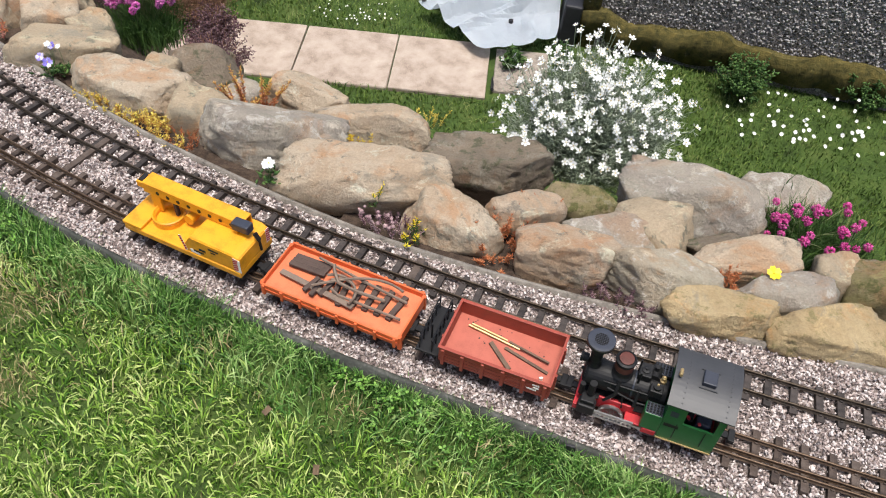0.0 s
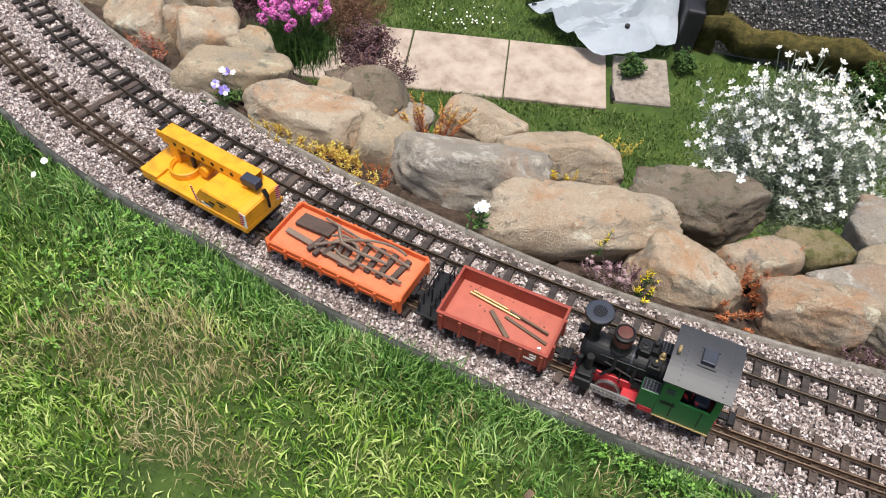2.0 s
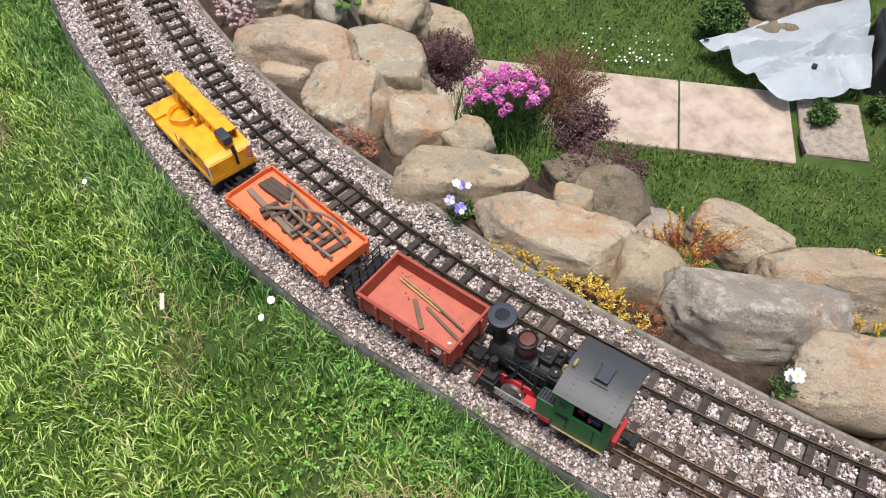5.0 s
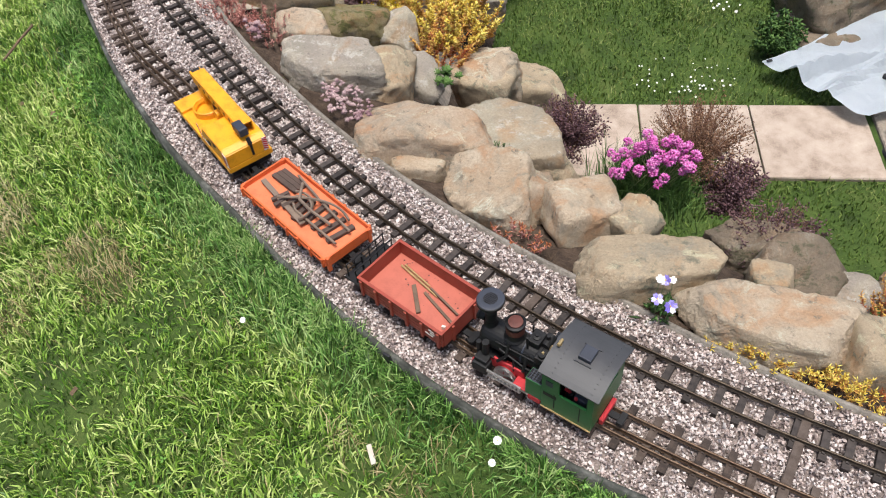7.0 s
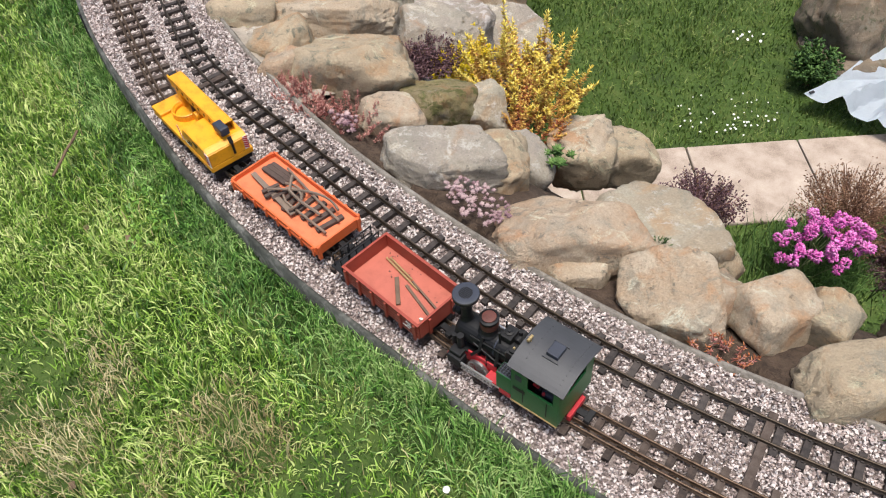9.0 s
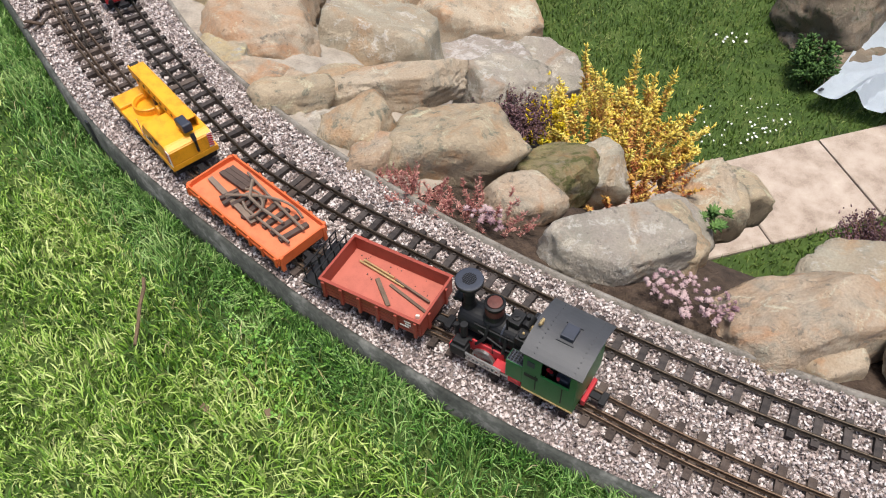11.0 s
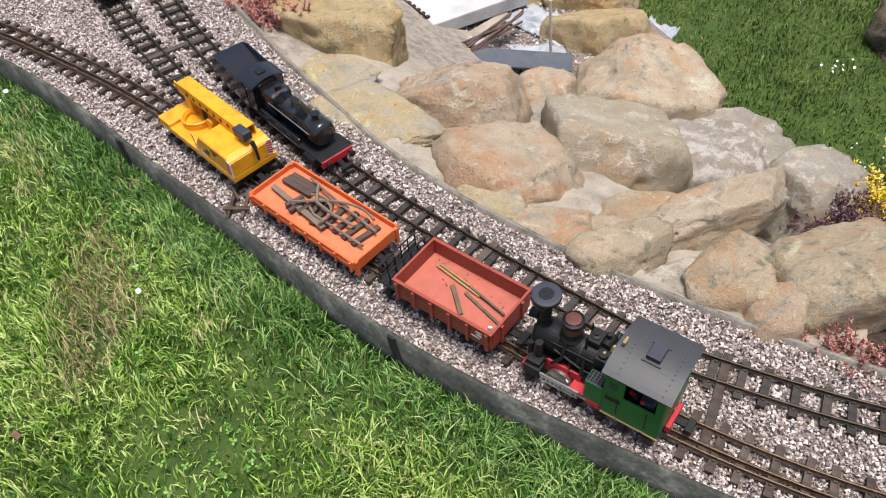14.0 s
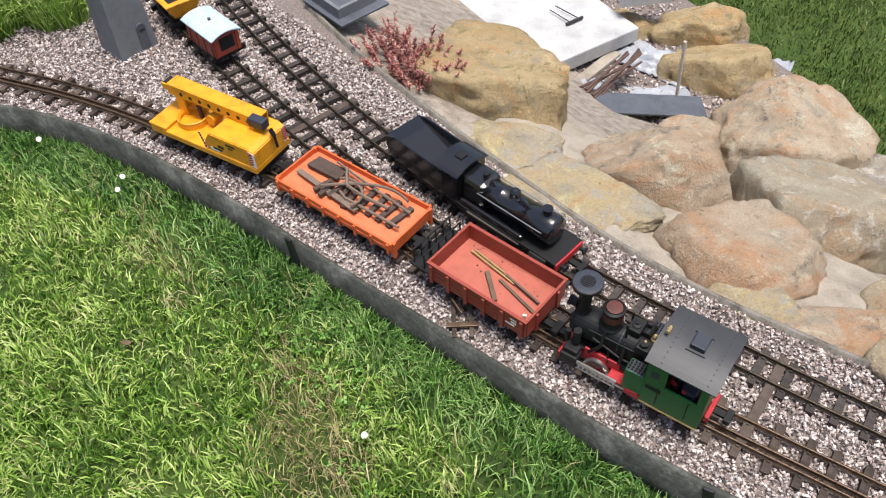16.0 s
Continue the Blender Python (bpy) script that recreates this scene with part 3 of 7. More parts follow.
M.update({
    "yellow": paint("yellow_plastic", (0.74, 0.32, 0.012), 0.45, wear=0.62),
    "orange": paint("orange_plastic", (0.62, 0.115, 0.028), 0.5),
    "orange_deck": paint("dusty_orange_deck", (0.6, 0.165, 0.07), 0.75, wear=0.7),
    "scrap": paint("rusty_scrap", (0.13, 0.085, 0.055), 0.7, 0.1, 0.5),
    "maroon": paint("brick_red_plastic", (0.27, 0.045, 0.026), 0.5),
    "floor_red": paint("dusty_red_floor", (0.4, 0.11, 0.075), 0.75, wear=0.8),
    "green": paint("green_paint", (0.01, 0.105, 0.026), 0.4),
    "red": paint("red_paint", (0.42, 0.018, 0.025), 0.5),
    "black": paint("black_plastic", (0.009, 0.009, 0.01), 0.55, wear=0.6, spec=0.3),
    "gloss": paint("gloss_black", (0.009, 0.009, 0.011), 0.16, wear=0.6, spec=0.9),
    "roof": paint("charcoal_roof", (0.042, 0.043, 0.047), 0.5, wear=0.8),
    "vent": paint("blue_black_hatch", (0.025, 0.03, 0.045), 0.5),
    "steel": paint("bright_steel", (0.5, 0.5, 0.5), 0.3, 0.9),
    "brass": paint("brass", (0.55, 0.4, 0.19), 0.4, 0.7),
    "white": paint("white_print", (0.75, 0.72, 0.66), 0.6),
    "rust_rail": paint("old_rail", (0.19, 0.14, 0.105), 0.65, 0.2, 0.5),
    "old_wood": paint("old_sleeper", (0.07, 0.045, 0.035), 0.8, wear=0.5),
    "rusty_band": paint("rust_brown_band", (0.1, 0.03, 0.022), 0.6, 0.2, 0.5),
    "groove": paint("shadowed_red_joint", (0.13, 0.02, 0.013), 0.6),
    "pale_blue": paint("pale_blue_roof", (0.45, 0.55, 0.65), 0.35),
    "grey_stone": paint("grey_painted_tower", (0.16, 0.17, 0.18), 0.8),
})


def wheelset(parent, x, r=0.0155, mat="black"):
    w = part("wheelset", rod(rod(rod(B(), (x, -0.0265, r + 0.0112), (x, -0.0205, r + 0.0112), r, seg=20), (x, 0.0205, r + 0.0112), (x, 0.0265, r + 0.0112), r, seg=20), (x, -0.03, r + 0.0112), (x, 0.03, r + 0.0112), 0.003, seg=8), M[mat], parent)
    return w


def coupling(parent, x, d):
    bm = B()
    box(bm, min(x, x + d * 0.03), max(x, x + d * 0.03), -0.006, 0.006, 0.026, 0.031)
    box(bm, min(x + d * 0.022, x + d * 0.034), max(x + d * 0.022, x + d * 0.034), -0.013, 0.013, 0.024, 0.034, 0.001)
    rod(bm, (x + d * 0.03, -0.014, 0.029), (x + d * 0.03, 0.014, 0.029), 0.0025, seg=8)
    return part("coupling", bm, M["black"], parent)


def underframe(parent, half, axle):
    bm = B()
    for y in (-0.034, 0.034):
        box(bm, -half, half, y - 0.003, y + 0.003, 0.028, 0.04)
        for x in (-axle, axle):
            box(bm, x - 0.014, x + 0.014, y - 0.005, y + 0.005, 0.018, 0.032, 0.002)
            for k in (-0.02, 0.02):
                rod(bm, (x, y, 0.024), (x + k, y, 0.034), 0.002, seg=6)
    box(bm, -half, half, -0.012, 0.012, 0.028, 0.038)
    for x in (-half + 0.004, half - 0.004):
        box(bm, x - 0.004, x + 0.004, -0.05, 0.05, 0.028, 0.04)
    return part("underframe", bm, M["black"], parent)


def slot_bar(name, x0, x1, y, z0, z1, mat, parent, t=0.0012, label=""):
    return part(name, box(B(), x0, x1, y - t, y + t, z0, z1), mat, parent, label)


def steam_loco():
    top = tagged(new("steam_locomotive"), "small green and black toy tank locomotive with red frames", "model locomotive")
    bm = B()
    box(bm, -0.13, 0.118, -0.03, 0.03, 0.028, 0.05, 0.002)
    part("frame", bm, M["red"], top, "red painted frame")
    bm = B()
    box(bm, -0.02, 0.115, -0.03, 0.03, 0.05, 0.054, 0.001)
    part("running_plate", bm, M["black"], top)
    for x, nm, w in ((0.122, "front_beam", 0.046), (-0.137, "rear_beam", 0.026)):
        part(nm, box(B(), x - 0.004, x + 0.004, -w, w, 0.024, 0.038, 0.001), M["red"], top)
    lamp = Matrix.Translation((-0.03, 0, 0.087)) @ Matrix.Rotation(radians(90), 4, "Y")
    part("boiler", lathe(B(), [(0.023, 0), (0.025, 0.002), (0.025, 0.03), (0.0258, 0.031), (0.0258, 0.034), (0.025, 0.035), (0.025, 0.1), (0.0265, 0.101), (0.0265, 0.146), (0.0245, 0.15), (0.012, 0.152)], 28, lamp), M["black"], top, smooth=False)
    part("smokebox_door", lathe(B(), [(0.022, 0), (0.022, 0.003), (0.014, 0.006), (0.003, 0.007), (0.003, 0.011)], 24, Matrix.Translation((0.119, 0, 0.087)) @ Matrix.Rotation(radians(90), 4, "Y")), M["black"], top)
    chim = part("chimney", lathe(B(), [(0.014, 0), (0.0115, 0.006), (0.0105, 0.012), (0.0115, 0.035), (0.015, 0.05), (0.022, 0.058), (0.0255, 0.061), (0.0255, 0.067), (0.022, 0.0685)], 32, Matrix.Translation((0.11, 0, 0.112))), M["black"], top, "black spark-arresting chimney with mesh cap")
    bm = B()
    for i in range(-3, 4):
        w = 0.0125 * math.sqrt(max(0.1, 1 - (i / 3.6) ** 2))
        box(bm, 0.11 + i * 0.0035 - 0.0007, 0.11 + i * 0.0035 + 0.0007, -w, w, 0.1800, 0.1816)
        box(bm, 0.11 - w, 0.11 + w, i * 0.0035 - 0.0007, i * 0.0035 + 0.0007, 0.1800, 0.1816)
    part("mesh_cap", bm, M["black"], chim)
    part("cap_plate", lathe(B(), [(0.0245, 0.0), (0.0245, 0.0012), (0.02, 0.0018)], 32, Matrix.Translation((0.11, 0, 0.1792))), M["vent"], chim, "dark grey cap plate")
    dome = part("steam_dome", lathe(B(), [(0.021, 0), (0.018, 0.004), (0.0165, 0.012), (0.0165, 0.034), (0.019, 0.036), (0.019, 0.039), (0.015, 0.041), (0.0145, 0.037)], 28, Matrix.Translation((0.058, 0, 0.111))), M["black"], top)
    part("dome_band", lathe(B(), [(0.0172, 0), (0.0176, 0.001), (0.0176, 0.013), (0.0172, 0.014)], 28, Matrix.Translation((0.058, 0, 0.127))), M["rusty_band"], dome, "rust-brown band")
    part("dome_well", lathe(B(), [(0.0135, 0), (0.0135, 0.002), (0.006, 0.003)], 24, Matrix.Translation((0.058, 0, 0.1505))), M["rusty_band"], dome)
    for x in (0.03, 0.088):
        part("boiler_band", lathe(B(), [(0.0252, 0), (0.0262, 0.0005), (0.0262, 0.003), (0.0252, 0.0035)], 28, Matrix.Translation((x, 0, 0.087)) @ Matrix.Rotation(radians(90), 4, "Y")), M["vent"], top)
    part("generator", rod(rod(B(), (0.0, -0.03, 0.112), (0.0, -0.004, 0.112), 0.011, seg=16), (0.0, -0.018, 0.112), (0.0, -0.018, 0.132), 0.004), M["black"], top)
    part("safety_valve", lathe(B(), [(0.006, 0), (0.006, 0.006), (0.0035, 0.008), (0.0045, 0.014), (0.002, 0.017)], 16, Matrix.Translation((-0.016, -0.006, 0.11))), M["brass"], top, "brass safety valve")
    part("vent_pipe", rod(rod(B(), (0.026, 0.01, 0.105), (0.026, 0.012, 0.142), 0.0022, seg=8), (0.03, -0.014, 0.11), (0.03, -0.016, 0.14), 0.0018, seg=8), M["black"], top)
    part("turret", rod(box(B(), -0.02, 0.004, 0.008, 0.026, 0.104, 0.12, 0.002), (-0.008, 0.017, 0.12), (-0.008, 0.017, 0.126), 0.007), M["black"], top)
    part("feed_pipe", rod(rod(rod(B(), (0.075, 0.027, 0.09), (0.02, 0.03, 0.078), 0.002, seg=8), (0.02, 0.03, 0.078), (-0.02, 0.03, 0.08), 0.002, seg=8), (0.044, 0.028, 0.083), (0.04, 0.034, 0.056), 0.0018, seg=8), M["black"], top)
    part("sand_box", box(B(), 0.006, 0.03, -0.024, 0.006, 0.113, 0.127, 0.002), M["black"], top)
    part("sand_lid", lathe(B(), [(0.008, 0), (0.008, 0.002), (0.003, 0.003), (0.003, 0.006)], 16, Matrix.Translation((0.018, -0.008, 0.127))), M["black"], top)
    part("whistle", lathe(B(), [(0.004, 0), (0.006, 0.003), (0.006, 0.01), (0.004, 0.013), (0.002, 0.02)], 16, Matrix.Translation((-0.008, 0.014, 0.108))), M["brass"], top, "brass whistle")
    bm = rod(B(), (0.085, 0.024, 0.101), (-0.02, 0.024, 0.103), 0.0016, seg=8)
    for x in (0.08, 0.04, 0.0):
        rod(bm, (x, 0.018, 0.1), (x, 0.026, 0.102), 0.0014, seg=6)
    part("hand_rail", bm, M["black"], top)
    part("steam_pipe", rod(rod(B(), (0.058, 0.02, 0.112), (0.058, 0.032, 0.085), 0.003), (0.058, 0.032, 0.085), (0.075, 0.034, 0.06), 0.003), M["black"], top)
    part("sand_pipe", rod(B(), (0.02, 0.02, 0.105), (0.02, 0.033, 0.07), 0.0035), M["black"], top)
    for e in (-1, 1):
        tank = part("side_tank", box(B(), -0.032, 0.002, e * 0.043 - 0.013, e * 0.043 + 0.013, 0.05, 0.098, 0.002), M["green" if e > 0 else "black"], top, "green side bunker" if e > 0 else "black side bunker")
        part("bunker_top", box(B(), -0.0305, 0.0005, e * 0.043 - 0.0115, e * 0.043 + 0.0115, 0.0978, 0.0984), M["vent"], tank, "dark coal-filled top")
        bm = B()
        for i in range(5):
            for j in range(4):
                box(bm, -0.028 + i * 0.006, -0.0245 + i * 0.006, e * 0.043 - 0.0095 + j * 0.0052, e * 0.043 - 0.0062 + j * 0.0052, 0.098, 0.1005)
        part("coal_grille", bm, M["black"], tank)
        part("tank_foot", box(B(), -0.03, -0.004, e * 0.044 - 0.0125, e * 0.044 + 0.0125, 0.036, 0.05, 0.002), M["red"], tank)
        cyl = part("cylinder", box(box(B(), 0.085, 0.118, e * 0.046 - 0.011, e * 0.046 + 0.011, 0.032, 0.056, 0.003), 0.088, 0.115, e * 0.043 - 0.009, e * 0.043 + 0.009, 0.056, 0.066, 0.002), M["black"], top)
        rods = rod(B(), (0.085, e * 0.051, 0.04), (0.03, e * 0.051, 0.04), 0.0022, seg=8)
        box(rods, 0.012, 0.085, e * 0.054 - 0.0016, e * 0.054 + 0.0016, 0.044, 0.051)
        box(rods, 0.012, 0.085, e * 0.054 - 0.0016, e * 0.054 + 0.0016, 0.033, 0.037)
        for i in range(9):
            box(rods, 0.014 + i * 0.008, 0.017 + i * 0.008, e * 0.0545 - 0.0018, e * 0.0545 + 0.0018, 0.037, 0.044)
        part("slide_bars", rods, M["steel"], cyl, "bright steel slide bars")
        for x in (0.055, -0.02):
            wh = part("driving_wheel", rod(B(), (x, e * 0.0205, 0.034), (x, e * 0.041, 0.034), 0.0215, seg=28), M["red"], top, "red driving wheel")
            part("tyre", lathe(B(), [(0.0232, 0), (0.0238, 0.001), (0.0238, 0.006), (0.0205, 0.0068), (0.0205, 0.0045)], 28, Matrix.Translation((x, e * 0.0365, 0.034)) @ Matrix.Rotation(radians(-90 * e), 4, "X")), M["steel"], wh, "bright steel tyre")
        part("coupling_rod", box(B(), -0.026, 0.062, e * 0.0455 - 0.0015, e * 0.0455 + 0.0015, 0.026, 0.033, 0.001), M["steel"], top)
        part("splasher", box(B(), 0.018, 0.084, e * 0.032 - 0.002, e * 0.032 + 0.002, 0.044, 0.066, 0.0015), M["red"], top)
        part("foot_plate", box(B(), -0.002, 0.03, *sorted((e * 0.034, e * 0.054)), 0.046, 0.05, 0.001), M["red"], top)
        part("step", box(box(B(), -0.125, -0.1, e * 0.048 - 0.004, e * 0.048 + 0.004, 0.02, 0.024), -0.122, -0.118, e * 0.046, e * 0.046 + 0.003, 0.022, 0.045), M["black"], top)
    cab = part("cab", B(), M["green"], top, "green painted cab with open side windows")
    bm = B()
    for e in (-1, 1):
        y0, y1 = sorted((e * 0.056, e * 0.0525))
        box(bm, -0.132, -0.032, y0, y1, 0.04, 0.098)
        box(bm, -0.132, -0.12, y0, y1, 0.098, 0.149)
        box(bm, -0.066, -0.032, y0, y1, 0.098, 0.149)
        box(bm, -0.12, -0.066, y0, y1, 0.14, 0.149)
    box(bm, -0.035, -0.0318, -0.0525, 0.0525, 0.04, 0.149)
    box(bm, -0.1322, -0.129, -0.0525, 0.0525, 0.04, 0.105)
    box(bm, -0.1322, -0.129, -0.0525, -0.03, 0.105, 0.149)
    box(bm, -0.1322, -0.129, 0.03, 0.0525, 0.105, 0.149)
    box(bm, -0.132, -0.032, -0.0525, 0.0525, 0.04, 0.044)
    bm.to_mesh(cab.data)
    bm.free()
    for x in (-0.108, -0.058):
        part("cab_panel_line", box(B(), x - 0.001, x + 0.001, 0.056, 0.0567, 0.05, 0.093), M["black"], cab)
    part("number_plate", box(B(), -0.054, -0.04, 0.056, 0.0569, 0.112, 0.126), M["vent"], cab)
    part("door_edge", box(B(), -0.118, -0.07, 0.056, 0.0572, 0.0955, 0.099), M["green"], cab)
    part("name_plate", box(B(), -0.062, -0.036, 0.056, 0.0569, 0.08, 0.088), M["black"], cab)
    part("cab_sill", box(B(), -0.132, -0.032, 0.0545, 0.058, 0.0375, 0.0398), M["brass"], cab, "tan lower edge strip")
    bm = B()
    n = 14
    rows = []
    for i in range(n + 1):
        y = -0.062 + 0.124 * i / n
        rows.append((y, 0.1635 - 0.014 * (y / 0.062) ** 2))
    for (y0, z0), (y1, z1) in zip(rows, rows[1:]):
        a = [bm.verts.new(c) for c in ((-0.142, y0, z0), (-0.026, y0, z0), (-0.026, y1, z1), (-0.142, y1, z1))]
        b = [bm.verts.new((v.co.x, v.co.y, v.co.z - 0.0025)) for v in a]
        bm.faces.new(a)
        bm.faces.new(b[::-1])
        for i in range(4):
            bm.faces.new((a[i], b[i], b[(i + 1) % 4], a[(i + 1) % 4]))
    bmesh.ops.remove_doubles(bm, verts=bm.verts[:], dist=0.0001)
    roof = part("roof", bm, M["roof"], top, "matt charcoal curved cab roof")
    part("roof_hatch", box(B(), -0.098, -0.074, -0.014, 0.014, 0.162, 0.172, 0.0015), M["vent"], roof)
    part("hatch_rail", box(box(B(), -0.102, -0.07, 0.018, 0.02, 0.162, 0.1645), -0.102, -0.07, -0.02, -0.018, 0.162, 0.1645), M["roof"], roof)
    bm = B()
    for i in range(13):
        y = -0.054 + i * 0.009
        for x in (-0.05, -0.125):
            z = 0.1637 - 0.014 * (y / 0.062) ** 2
            box(bm, x - 0.0009, x + 0.0009, y - 0.0009, y + 0.0009, z - 0.001, z + 0.0008)
    tagged(part("rivets", bm, M["roof"], roof), kind="stuff")
    part("roof_whistle", rod(rod(B(), (-0.036, 0.006, 0.163), (-0.036, 0.006, 0.172), 0.003), (-0.036, 0.0, 0.17), (-0.036, 0.014, 0.171), 0.003), M["brass"], roof, "small brass whistle")
    part("backhead", box(box(B(), -0.06, -0.036, -0.028, 0.028, 0.044, 0.11, 0.003), -0.085, -0.07, -0.02, 0.04, 0.05, 0.09, 0.004), M["black"], cab)
    part("control_levers", rod(rod(box(B(), -0.075, -0.064, 0.006, 0.03, 0.1, 0.112, 0.002), (-0.085, 0.02, 0.06), (-0.072, 0.042, 0.105), 0.003), (-0.1, 0.03, 0.06), (-0.094, 0.046, 0.1), 0.003), M["red"], cab)
    part("driver_seat", box(B(), -0.115, -0.088, 0.018, 0.046, 0.044, 0.1, 0.004), M["vent"], cab)
    part("headlamp", lathe(B(), [(0.008, 0), (0.008, 0.01), (0.0095, 0.011), (0.0095, 0.015), (0.007, 0.013)], 18, Matrix.Translation((0.122, 0, 0.12)) @ Matrix.Rotation(radians(90), 4, "Y")), M["black"], top)
    part("air_pump", rod(rod(B(), (0.1, 0.034, 0.07), (0.1, 0.034, 0.1), 0.007), (0.118, 0.03, 0.056), (0.118, 0.03, 0.085), 0.005), M["black"], top)
    coupling(top, 0.126, 1)
    coupling(top, -0.138, -1)
    return top


def open_wagon():
    top = tagged(new("open_wagon"), "brick-red high-sided toy wagon carrying loose rods and scraps", "model wagon")
    underframe(top, 0.112, 0.07)
    for x in (-0.07, 0.07):
        wheelset(top, x)
    part("floor", box(B(), -0.112, 0.112, -0.055, 0.055, 0.043, 0.047), M["floor_red"], top, "dusty red floor")
    for e in (-1, 1):
        side = part("side", box(B(), -0.114, 0.114, *sorted((e * 0.055, e * 0.0585)), 0.04, 0.079, 0.0008), M["maroon"], top)
        for k in range(3):
            part("plank_groove", box(B(), -0.113, 0.113, *sorted((e * 0.0584, e * 0.059)), 0.0478 + k * 0.009, 0.0484 + k * 0.009), M["groove"], side)
        for x in (-0.105, -0.062, -0.02, 0.022, 0.064, 0.105):
            part("rib", box(B(), x - 0.0035, x + 0.0035, *sorted((e * 0.0585, e * 0.063)), 0.036, 0.077, 0.0008), M["maroon"], side)
        part("rim", box(B(), -0.116, 0.116, *sorted((e * 0.054, e * 0.0605)), 0.079, 0.0815, 0.0006), M["maroon"], side)
        if e > 0:
            for x, z, w in ((-0.094, 0.067, 0.014), (-0.094, 0.06, 0.012), (-0.09, 0.053, 0.02)):
                part("print_bar", box(B(), x, x + w, 0.0588, 0.0594, z, z + 0.0035), M["white"], side, "white unreadable print")
    for x in (-0.1135, 0.1135):
        end = part("end", box(B(), x - 0.0018, x + 0.0018, -0.0545, 0.0545, 0.04, 0.079), M["maroon"], top)
        part("rim", box(B(), x - 0.0025, x + 0.0025, -0.054, 0.054, 0.079, 0.0815), M["maroon"], end)
        for y in (-0.03, 0.03):
            part("rib", box(B(), *sorted((x, x + math.copysign(0.006, x))), y - 0.003, y + 0.003, 0.036, 0.077), M["maroon"], end)
    deck = part("brake_platform", box(B(), 0.117, 0.166, -0.055, 0.055, 0.04, 0.045, 0.001), M["black"], top, "black end platform")
    bm = B()
    for x in (0.158, 0.132):
        for i in range(6):
            y = -0.05 + i * 0.02
            rod(bm, (x, y, 0.044), (x, y, 0.078), 0.0014, seg=6)
        rod(bm, (x, -0.052, 0.078), (x, 0.052, 0.078), 0.0017, seg=6)
        rod(bm, (x, -0.052, 0.062), (x, 0.052, 0.062), 0.0013, seg=6)
    part("railing", bm, M["black"], deck)
    part("brake_wheel", rod(B(), (0.145, 0.02, 0.044), (0.145, 0.02, 0.085), 0.002), M["black"], deck)
    coupling(top, 0.166, 1)
    coupling(top, -0.116, -1)
    load = part("brass_rods", rod(rod(B(), (0.085, -0.03, 0.051), (-0.03, -0.016, 0.05), 0.0024, seg=8), (0.08, -0.036, 0.05), (0.0, -0.026, 0.05), 0.002, seg=8), M["brass"], top, "two loose brass rods")
    bm = B()
    box(bm, -0.035, 0.035, -0.0045, 0.0045, 0, 0.005, 0.001, pose(0.002, 0.012, 0.0475, 0, 0, -38))
    box(bm, -0.06, 0.04, -0.0028, 0.0028, 0, 0.004, 0.0005, pose(-0.04, 0.0, 0.0475, 0, 0, -13))
    box(bm, -0.045, 0.045, -0.002, 0.002, 0.003, 0.008, 0.0005, pose(-0.05, -0.014, 0.0475, 0, 0, -10))
    part("rail_scrap", bm, M["scrap"], top, "rusty rail offcuts")
    part("pale_chip", box(B(), -0.0035, 0.0035, -0.002, 0.002, 0, 0.008, 0, pose(-0.09, 0.03, 0.0475, 0, 0, 20)), M["white"], top)
    bm = B()
    rng = random.Random(9)
    for _ in range(26):
        x, y = rng.uniform(-0.1, 0.1), rng.uniform(-0.05, 0.05)
        s = rng.uniform(0.0006, 0.0016)
        box(bm, x - s, x + s, y - s, y + s, 0.047, 0.047 + s, 0, None)
    tagged(part("crumbs", bm, M["old_wood"], top), kind="stuff")
    return top


def tube(pts, r, seg=6):
    """A bent round bar in one piece."""
    bm = B()
    pts = [Vector(q) for q in pts]
    rings = []
    for i, c in enumerate(pts):
        d = (pts[min(i + 1, len(pts) - 1)] - pts[max(i - 1, 0)]).normalized()
        u = d.cross(Vector((0, 0, 1))).normalized()
        w = d.cross(u)
        rings.append([bm.verts.new(c + (u * math.cos(6.2832 * k / seg) + w * math.sin(6.2832 * k / seg)) * r) for k in range(seg)])
    for a, b in zip(rings, rings[1:]):
        for k in range(seg):
            bm.faces.new((a[k], a[(k + 1) % seg], b[(k + 1) % seg], b[k]))
    bm.faces.new(rings[0][::-1])
    bm.faces.new(rings[-1])
    bmesh.ops.recalc_face_normals(bm, faces=bm.faces[:])
    return bm


